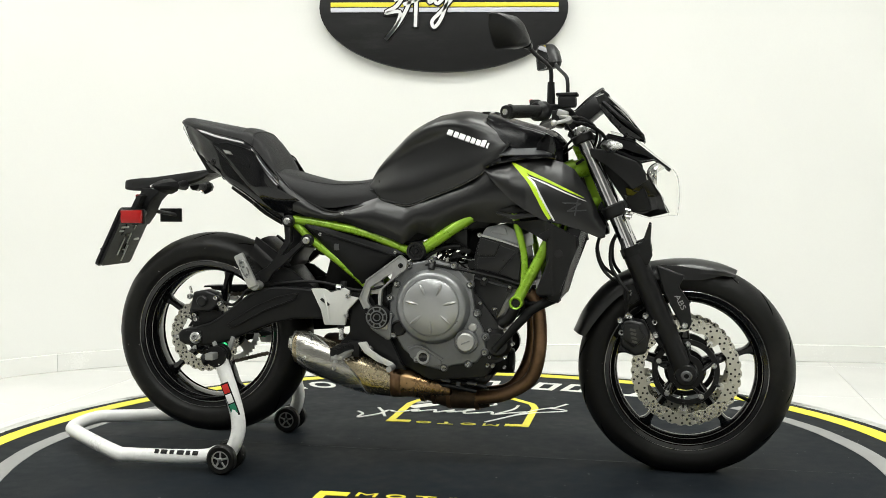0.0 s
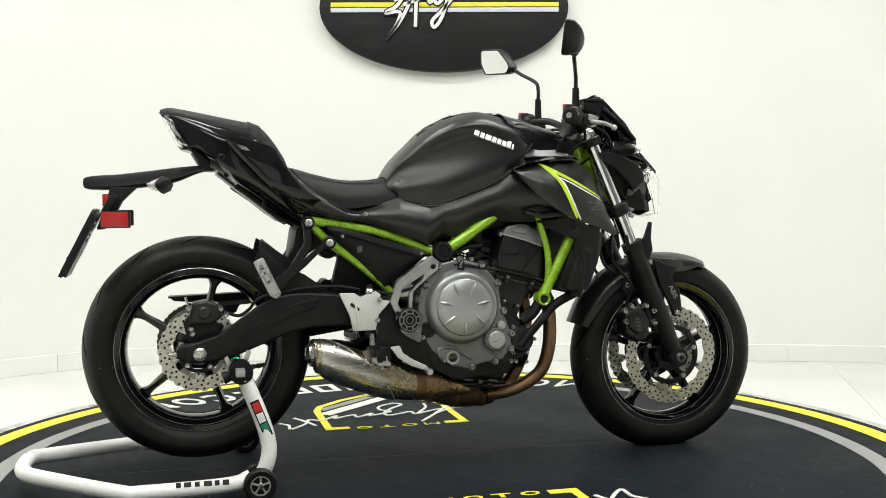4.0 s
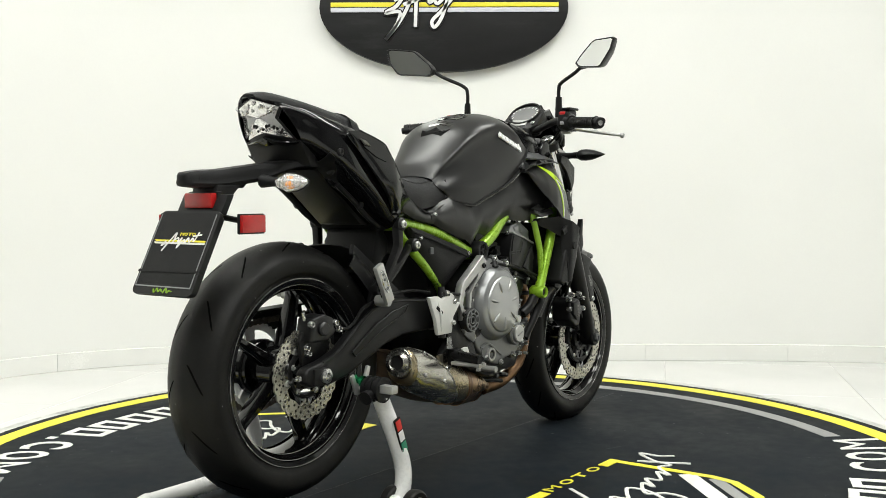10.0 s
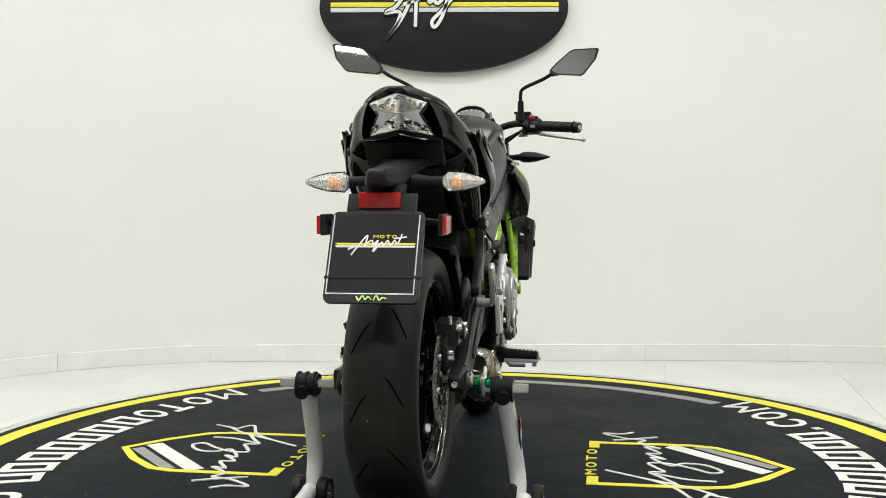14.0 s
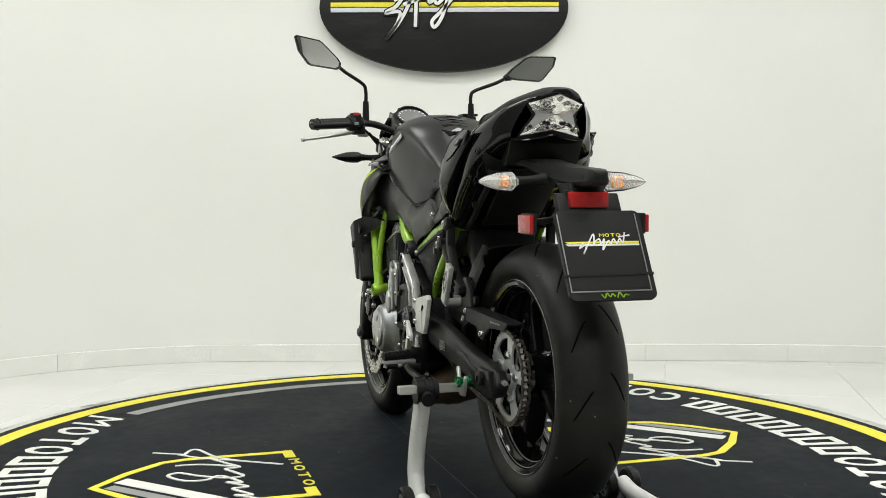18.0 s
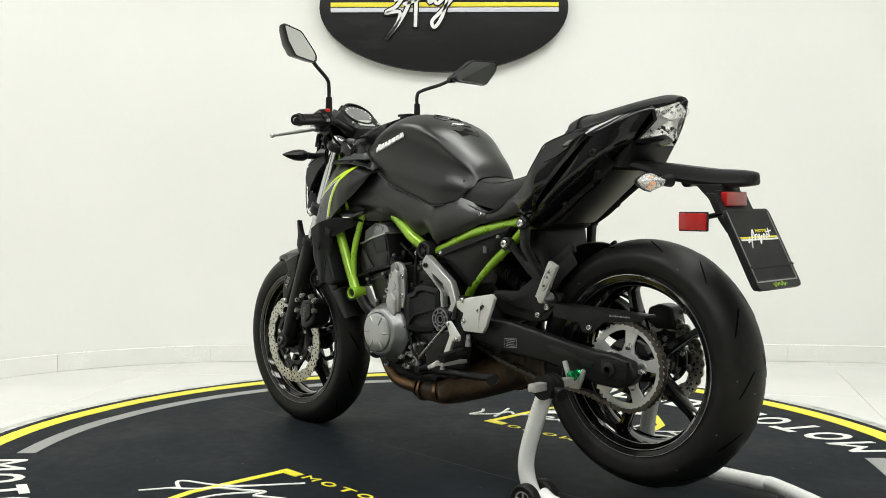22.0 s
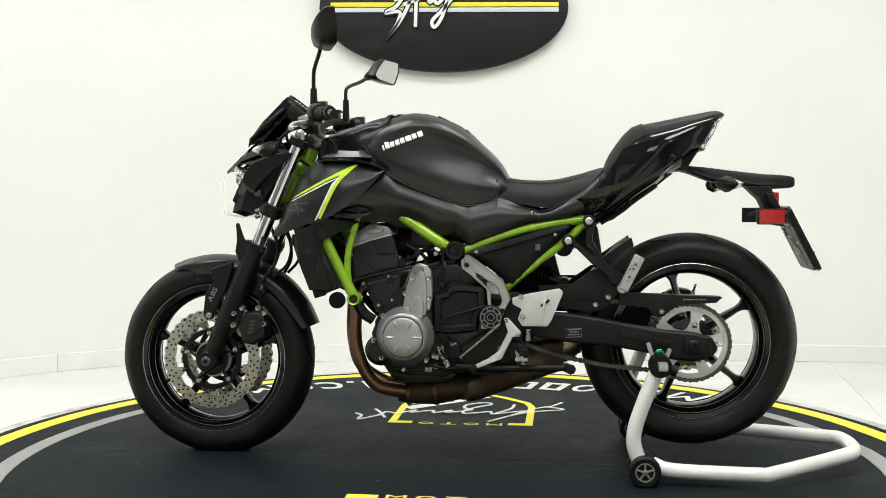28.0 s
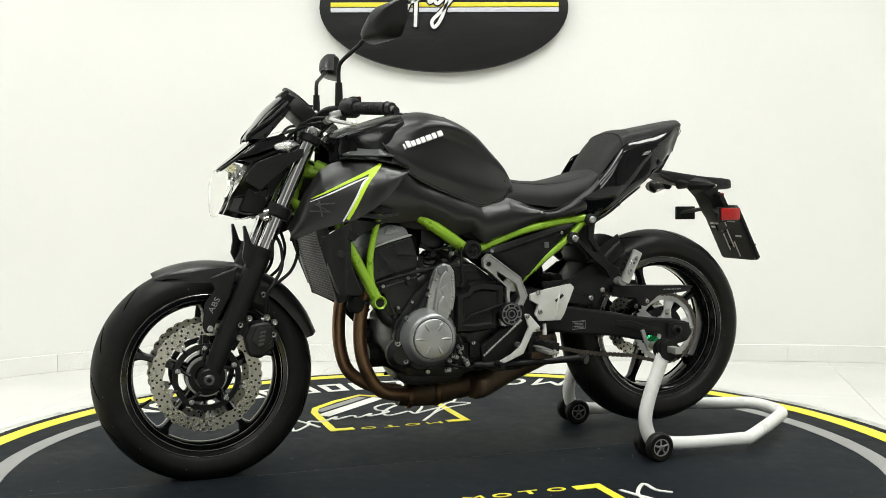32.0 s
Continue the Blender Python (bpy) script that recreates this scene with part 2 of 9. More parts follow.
def tube(path, r, seg=10, n=6, bm=None, caps=True, flat=1.0):
    """A round bar along a smooth path; r is one radius or one for each point."""
    bm = bm or bmesh.new()
    rs = r if isinstance(r, (list, tuple)) else [r] * len(path)
    pts = spline([(*p, q) for p, q in zip(path, rs)], n) if n > 1 else [np.array((*p, q), float) for p, q in zip(path, rs)]
    rows, up = [], None
    for i, p in enumerate(pts):
        d = Vector(pts[min(i + 1, len(pts) - 1)][:3] - pts[max(i - 1, 0)][:3]).normalized()
        if up is None:
            up = Vector((0, 1, 0)) if abs(d.y) < 0.9 else Vector((0, 0, 1))
        s = d.cross(up).normalized()
        up = s.cross(d).normalized()
        c = Vector(p[:3])
        rows.append([c + (math.cos(a) * s * flat + math.sin(a) * up) * float(p[3]) for a in (2 * math.pi * k / seg for k in range(seg))])
    vs = quad_grid(bm, rows, close_v=True)
    if caps:
        bm.faces.new(vs[0])
        bm.faces.new(vs[-1])
    return bm


def lathe(profile, seg=32, centre=(0, 0, 0), axis="y", bm=None, closed=False):
    """Turns a profile of (radius, along) about an axis."""
    bm = bm or bmesh.new()
    rows = []
    for k in range(seg):
        a = 2 * math.pi * k / seg
        c, s = math.cos(a), math.sin(a)
        row = []
        for r, h in profile:
            v = {"y": (r * c, h, r * s), "z": (r * c, r * s, h), "x": (h, r * c, r * s)}[axis]
            row.append((v[0] + centre[0], v[1] + centre[1], v[2] + centre[2]))
        rows.append(row)
    quad_grid(bm, rows, close_u=True, close_v=closed)
    if not closed:
        bmesh.ops.remove_doubles(bm, verts=bm.verts, dist=1e-5)
    return bm


def disc(c, r, h, axis="y", bevel=0.15, seg=24, bm=None):
    """A short round piece centred on c, with rounded rims."""
    b = min(r, h) * bevel
    return lathe([(1e-6, -h / 2), (r - b, -h / 2), (r, -h / 2 + b), (r, h / 2 - b), (r - b, h / 2), (1e-6, h / 2)], seg, c, axis, bm)


def bevel_all(bm, w, seg=2):
    if w:
        edges = [e for e in bm.edges if len(e.link_faces) == 2 and e.calc_face_angle(0) > 0.5]
        bmesh.ops.bevel(bm, geom=edges, offset=w, segments=seg, affect="EDGES", profile=0.6, clamp_overlap=True)
    return bm


def box(c, size, bevel=0.003, m=None, seg=2):
    bm = bmesh.new()
    bmesh.ops.create_cube(bm, size=1)
    for v in bm.verts:
        v.co = Vector((v.co.x * size[0], v.co.y * size[1], v.co.z * size[2]))
    bevel_all(bm, bevel, seg)
    bm.transform(Matrix.Translation(c) @ (m or Matrix()))
    return bm


def slab(outline, y0, y1, bevel=0.004, seg=2, holes=()):
    """An outline in the x-z plane made solid from y0 to y1, with rounded edges."""
    bm = bmesh.new()
    rings = [outline, *holes]
    edges = []
    for ring in rings:
        vs = [bm.verts.new((p[0], y0, p[1])) for p in ring]
        edges += [bm.edges.new((vs[i], vs[(i + 1) % len(vs)])) for i in range(len(vs))]
    if holes:
        bmesh.ops.triangle_fill(bm, use_beauty=True, edges=edges)
    else:
        bm.faces.new(bm.verts[:])
    out = bmesh.ops.extrude_face_region(bm, geom=bm.faces[:])
    for g in out["geom"]:
        if isinstance(g, bmesh.types.BMVert):
            g.co.y = y1
    bmesh.ops.recalc_face_normals(bm, faces=bm.faces)
    return bevel_all(bm, bevel, seg)


def lerp(pts, x):
    for (a, p), (b, q) in zip(pts, pts[1:]):
        if x <= b:
            return p + (q - p) * (x - a) / max(b - a, 1e-9)
    return pts[-1][1]


def span(up, lo, yfn, nv=10, nx=24, thick=0.004):
    """A body panel between an upper and a lower edge (x, z), standing off the middle by yfn(x, z, s); s goes from 0 to 1 upwards."""
    x0, x1 = max(up[0][0], lo[0][0]), min(up[-1][0], lo[-1][0])
    xs = sorted({round(x0 + (x1 - x0) * i / nx, 4) for i in range(nx + 1)} | {p[0] for p in [*up, *lo] if x0 < p[0] < x1})
    rows = []
    for x in xs:
        a, b = lerp(lo, x), lerp(up, x)
        rows.append([(x, yfn(x, a + (b - a) * j / nv, j / nv), a + (b - a) * j / nv) for j in range(nv + 1)])
    bm = bmesh.new()
    quad_grid(bm, rows)
    bmesh.ops.remove_doubles(bm, verts=bm.verts, dist=1e-5)
    return thicken(bm, thick) if thick else bm


def bolt(p, r=0.008, h=0.006, parent=None, side=-1, material=None, name="bolt"):
    """A round-headed bolt with a socket, its head facing out along y."""
    bm = lathe([(1e-6, 0), (r * 0.42, 0.0), (r * 0.45, h * 0.9), (r * 0.75, h), (r, h * 0.55), (r, -h * 0.6)], 14, (0, 0, 0), "y")
    if side < 0:
        bm.transform(Matrix.Diagonal((1, -1, 1, 1)))
    bm.transform(Matrix.Translation(p))
    return part(name, bm, material or BOLT, parent)


def ribbon(path, width, z0, z1, n=6, rise=0.0):
    """A flat stroke of a brush along a path of (x, y) lying at height z0 to z1, climbing by rise to its end; width one number or one for each point."""
    ws = width if isinstance(width, (list, tuple)) else [width] * len(path)
    pts = spline([(*p, w) for p, w in zip(path, ws)], n) if n > 1 else [np.array((*p, w), float) for p, w in zip(path, ws)]
    bm = bmesh.new()
    rows = []
    for i, p in enumerate(pts):
        d = pts[min(i + 1, len(pts) - 1)][:2] - pts[max(i - 1, 0)][:2]
        d = d / max(np.hypot(*d), 1e-9)
        nx, ny = -d[1] * p[2] / 2, d[0] * p[2] / 2
        h = z1 + rise * i / len(pts)
        rows.append([(p[0] - nx, p[1] - ny, z0), (p[0] - nx, p[1] - ny, h), (p[0] + nx, p[1] + ny, h), (p[0] + nx, p[1] + ny, z0)])
    vs = quad_grid(bm, rows, close_v=True)
    bm.faces.new(vs[0])
    bm.faces.new(vs[-1])
    return bm


def facet(outline, yfn, t=0.006, bevel=0.0015):
    """A thin panel with the given side outline (x, z), bent to y = yfn(x, z)."""
    bm = slab(outline, -t, 0.0, bevel, 1)
    for v in bm.verts:
        v.co.y += yfn(v.co.x, v.co.z)
    return bm


def mirror_y(bm, e):
    if e < 0:
        for v in bm.verts:
            v.co.y *= -1
        bmesh.ops.reverse_faces(bm, faces=bm.faces[:])
    return bm


def glyph(ch):
    """A letter as a mesh filling the unit square, 0 to 1 in z."""
    txt = bpy.data.curves.new("glyph", "FONT")
    txt.body, txt.size, txt.extrude, txt.offset, txt.resolution_u = ch, 1.0, 0.5, (0.0 if ch == "M" else 0.022), 3
    ob = new("glyph", txt)
    me = bpy.data.meshes.new_from_object(ob.evaluated_get(bpy.context.evaluated_depsgraph_get()))
    bpy.data.objects.remove(ob)
    bm = bmesh.new()
    bm.from_mesh(me)
    bpy.data.meshes.remove(me)
    lo = [min(v.co[i] for v in bm.verts) for i in range(3)]
    hi = [max(v.co[i] for v in bm.verts) for i in range(3)]
    for v in bm.verts:
        v.co = Vector([(v.co[i] - lo[i]) / (hi[i] - lo[i]) for i in range(3)])
    return bm


# ---- the room ----
def wall_line():
    """The white wall's foot, from behind the camera on one side round to the other: a flat back with rounded corners."""
    pts = [(-2.42, -0.9), (-2.42, 0.0)]
    for k in range(13):
        a = radians(180 - 90 * k / 12)
        pts.append((-1.0 + 1.42 * math.cos(a), 0.74 + 1.42 * math.sin(a)))
    pts += [(-0.5, 2.16), (0.0, 2.158), (0.5, 2.156), (1.15, 2.152)]
    for k in range(1, 5):
        a = radians(90 - 12 * k / 4)
        pts.append((1.15 + 5.6 * math.cos(a), 2.152 - 5.6 + 5.6 * math.sin(a)))
    ex, ey = pts[-1]
    cx, cy = ex - 1.3 * math.cos(radians(78)), ey - 1.3 * math.sin(radians(78))
    for k in range(1, 9):
        a = radians(78 - 78 * k / 8)
        pts.append((cx + 1.3 * math.cos(a), cy + 1.3 * math.sin(a)))
    pts += [(pts[-1][0], 0.0), (pts[-1][0], -0.9)]
    return pts


def offset(line, d):
    out = []
    for i, p in enumerate(line):
        a, b = line[max(i - 1, 0)], line[min(i + 1, len(line) - 1)]
        t = Vector((b[0] - a[0], b[1] - a[1])).normalized()
        out.append((p[0] - t.y * d, p[1] + t.x * d))
    return out


LINE = wall_line()


def build_room():
    outer = offset(LINE, 0.14)
    bm = bmesh.new()
    quad_grid(bm, [[(*p, FLOOR), (*p, CEIL), (*q, CEIL), (*q, FLOOR)] for p, q in zip(LINE, outer)], close_v=True)
    w = part("wall_north", bm, WALL, smooth=30)
    tagged(w, "white painted wall with rounded corners behind the turntable", "wall", kind="structure")
    x0, x1 = LINE[0][0] - 0.14, LINE[-1][0] + 0.14
    # unseen walls added round the camera; their tones shape fill and reflections
    for nm, xa, xb, m, lb in (("wall_south", x0, -0.6, GREYWALL, "grey"), ("wall_south", -0.6, 1.0, WALL, "white"), ("wall_south", 1.0, x1, GREYWALL, "grey")):
        w2 = part(nm, box(((xa + xb) / 2, -5.28, (FLOOR + CEIL) / 2), (xb - xa, 0.14, CEIL - FLOOR), 0), m, smooth=0)
        tagged(w2, "plain " + lb + " wall added out of view behind the camera", "wall", kind="structure")
    for nm, x in (("wall_west", x0 + 0.07), ("wall_east", x1 - 0.07)):
        g = part(nm, box((x, -3.06, (FLOOR + CEIL) / 2), (0.14, 4.3, CEIL - FLOOR), 0), GREYWALL, smooth=0)
        tagged(g, "plain dark grey wall added out of view beside the camera", "wall", kind="structure")
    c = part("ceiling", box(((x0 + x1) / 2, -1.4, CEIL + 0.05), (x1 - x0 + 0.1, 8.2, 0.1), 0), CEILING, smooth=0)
    tagged(c, "plain mid-grey ceiling out of view", "ceiling", kind="structure")
    # skirting of pale tiles set against the wall
    sk = tagged(new("baseboard"), "low pale tiled skirting along the white wall", "baseboard", kind="structure")
    inner = offset(LINE, -0.012)
    dense = []
    for (p, q) in zip(inner, inner[1:]):
        n = max(1, int(math.dist(p, q) / 0.06))
        for k in range(n):
            dense.append((p[0] + (q[0] - p[0]) * k / n, p[1] + (q[1] - p[1]) * k / n))
    run, length = [dense[0]], 0.0
    for p in dense[1:]:
        length += math.dist(run[-1], p)
        run.append(p)
        if length > 0.70:
            strip = run[:]
            back = offset(strip, 0.0115)
            bm = bmesh.new()
            rows = [[(*a, FLOOR + 0.001), (*a, FLOOR + 0.082), (a[0] * 0.5 + b[0] * 0.5, a[1] * 0.5 + b[1] * 0.5, FLOOR + 0.0855), (*b, FLOOR + 0.0855), (*b, FLOOR + 0.001)] for a, b in zip(strip, back)]
            vs = quad_grid(bm, rows, close_v=True)
            bm.faces.new(vs[0])
            bm.faces.new(vs[-1])
            part("tile", bm, BASE, sk, smooth=30)
            d = Vector((run[-1][0] - run[-2][0], run[-1][1] - run[-2][1])).normalized() * 0.0014
            run, length = [(p[0] + d.x, p[1] + d.y)], 0.0
    # floor
    fl = part("floor", box(((x0 + x1) / 2, -1.4, FLOOR - 0.0522), (x1 - x0 + 0.1, 8.2, 0.1), 0), GROUT, smooth=0)
    tagged(fl, "glossy white tiled floor round the turntable", "floor", kind="structure")
    size, gap = 0.80, 0.0022
    proto = part("tile", box((0, 0, -0.005), (size - gap, size - gap, 0.010), 0.0008, seg=1), TILE, fl, smooth=0)
    me = proto.data
    first = True
    rot = Matrix.Rotation(radians(-12), 4, "Z")
    north = max(q[1] for q in LINE) + 0.08
    for i in range(-6, 7):
        for j in range(-8, 5):
            p = rot @ Vector((i * size + 0.25, j * size + 0.3, 0))
            if not (-3.0 < p.x < 4.2 and -5.6 < p.y < 2.7):
                continue
            if math.hypot(p.x, p.y) < 0.9:
                continue
            m = Matrix.Translation((p.x, p.y, FLOOR)) @ rot
            sides = ((Vector((x0 + 0.05, 0, 0)), Vector((-1, 0, 0))), (Vector((x1 - 0.05, 0, 0)), Vector((1, 0, 0))), (Vector((0, -5.30, 0)), Vector((0, -1, 0))), (Vector((0, north, 0)), Vector((0, 1, 0))))
            far = max((p - o).dot(n) for o, n in sides)
            if far > 0.56:
                continue
            data = me
            if far > -0.56:
                # cut to the room where a tile runs under a wall
                cut = bmesh.new()
                cut.from_mesh(me)
                cut.transform(m)
                for o, n in sides:
                    bmesh.ops.bisect_plane(cut, geom=cut.verts[:] + cut.edges[:] + cut.faces[:], plane_co=o, plane_no=n, clear_outer=True)
                if not cut.faces:
                    cut.free()
                    continue
                cut.transform(m.inverted())
                data = me.copy()
                cut.to_mesh(data)
                cut.free()
            if first and data is me:
                ob, first = proto, False
            else:
                ob = new("tile", data)
            ob.parent = fl
            ob.matrix_local = m
    # lamps set under the ceiling
    for lx, ly, lsx, lsy, _ in LAMPS:
        lamp = thing("ceiling_lamp", "white rectangular ceiling light panel, switched on", "ceiling lamp", "ceiling light panels")
        lamp.location = (lx, ly, CEIL)
        fr = bmesh.new()
        for sx, sy, ox, oy in ((lsx + 0.06, 0.03, 0, lsy / 2 + 0.015), (lsx + 0.06, 0.03, 0, -lsy / 2 - 0.015), (0.03, lsy, lsx / 2 + 0.015, 0), (0.03, lsy, -lsx / 2 - 0.015, 0)):
            bmesh.ops.create_cube(fr, size=1, matrix=Matrix.Translation((ox, oy, -0.02)) @ Matrix.Diagonal((sx, sy, 0.04, 1)))
        part("frame", fr, CEILING, lamp, smooth=0)
        part("diffuser", box((0, 0, -0.0125), (lsx - 0.004, lsy - 0.004, 0.025), 0), LAMP, lamp, smooth=0)


def build_sign():
    """The oval black sign on the wall, with raised stripes and a raised pale scrawl."""
    s = thing("wall_sign", "black oval wall sign with yellow stripe and raised white scrawl", "sign")
    s.location = (0.0035, 2.158, 1.712)
    n, a, b, d = 72, 0.617, 0.316, 0.055
    ring = [(a * math.cos(2 * math.pi * k / n), b * math.sin(2 * math.pi * k / n)) for k in range(n)]
    part("board", slab(ring, -0.004, -d, 0.003), SIGNBLACK, s)
    for z, m, nm in ((0.012, SIGNYELLOW, "yellow_stripe"), (-0.014, SIGNLILAC, "pale_stripe")):
        part(nm, box((0.004, -d - 0.005, z), (1.128, 0.012, 0.0215), 0.002), m, s)
    strokes = [
        [(-0.245, 0.03), (-0.20, 0.055), (-0.235, 0.002), (-0.288, -0.030), (-0.218, -0.026), (-0.235, -0.09), (-0.288, -0.160), (-0.22, -0.075), (-0.17, 0.02), (-0.125, 0.16)],
        [(-0.125, 0.16), (-0.135, 0.06), (-0.141, -0.10)],
        [(-0.20, 0.01), (-0.13, 0.035), (-0.075, 0.06), (-0.07, 0.02), (-0.03, 0.06)],
        [(0.0, 0.07), (-0.045, 0.045), (-0.03, 0.015), (0.012, 0.06), (0.03, 0.09), (-0.005, -0.04), (-0.045, -0.10), (-0.058, -0.07), (-0.01, -0.02), (0.05, 0.05)],
        [(0.05, 0.06), (0.11, 0.12), (0.10, 0.09), (0.17, 0.13), (0.18, 0.09), (0.25, 0.14), (0.27, 0.09), (0.34, 0.22)]]
    m = Matrix.Rotation(radians(90), 4, "X")
    for st in strokes:
        back = ribbon(st, 0.030, d + 0.0005, d + 0.015)
        back.transform(m)
        part("scrawl_backing", back, SIGNBLACK, s)
        bm = ribbon(st, 0.0165, d + 0.001, d + 0.022)
        bm.transform(m)
        part("scrawl", bm, SIGNWHITE, s, "raised white stroke")


# ---- the turntable ----
def arc_band(r0, r1, a0, a1, z0, z1, seg):
    bm = bmesh.new()
    rows = []
    for k in range(seg + 1):
        a = radians(a0 + (a1 - a0) * k / seg)
        c, s = math.cos(a), math.sin(a)
        w = 0.006 * noise.noise((c * 4, s * 4, 11)) + 0.0025 * noise.noise((c * 16, s * 16, 12))
        q0, q1 = r0 + w, r1 + w
        rows.append([(q0 * c, q0 * s, z0), (q0 * c, q0 * s, z1), (q1 * c, q1 * s, z1), (q1 * c, q1 * s, z0)])
    full = abs(a1 - a0) > 359
    if full:
        rows = rows[:-1]
    vs = quad_grid(bm, rows, close_u=full, close_v=True)
    if not full:
        bm.faces.new(vs[0])
        bm.faces.new(vs[-1])
    return bm


def rim_band(r0, r1, z0, z1):
    """The plastered rim: its outer and inner edges wander a little."""
    bm = bmesh.new()
    rows = []
    for k in range(180):
        a = 2 * math.pi * k / 180
        c, s = math.cos(a), math.sin(a)
        e = 0.006 * noise.noise((c * 3, s * 3, 1)) + 0.003 * noise.noise((c * 14, s * 14, 2))
        f = 0.004 * noise.noise((c * 5, s * 5, 7))
        h = 0.002 * noise.noise((c * 9, s * 9, 4))
        p = [(r0, z0), (r0, z1 + h), (r1 - 0.012 + e, z1 + h - 0.001), (r1 + e, z1 - 0.010), (r1 + e + f, z0)]
        rows.append([(r * c, r * s, z) for r, z in p])
    quad_grid(bm, rows, close_u=True, close_v=True)
    return bm


def polar_bar(bm, r0, r1, a0, a1, z0, z1):
    rows = []
    for k in range(4):
        a = radians(a0 + (a1 - a0) * k / 3)
        c, s = math.cos(a), math.sin(a)
        rows.append([(r0 * c, r0 * s, z0), (r0 * c, r0 * s, z1), (r1 * c, r1 * s, z1), (r1 * c, r1 * s, z0)])
    vs = quad_grid(bm, rows, close_v=True)
    bm.faces.new(vs[0])
    bm.faces.new(vs[-1])


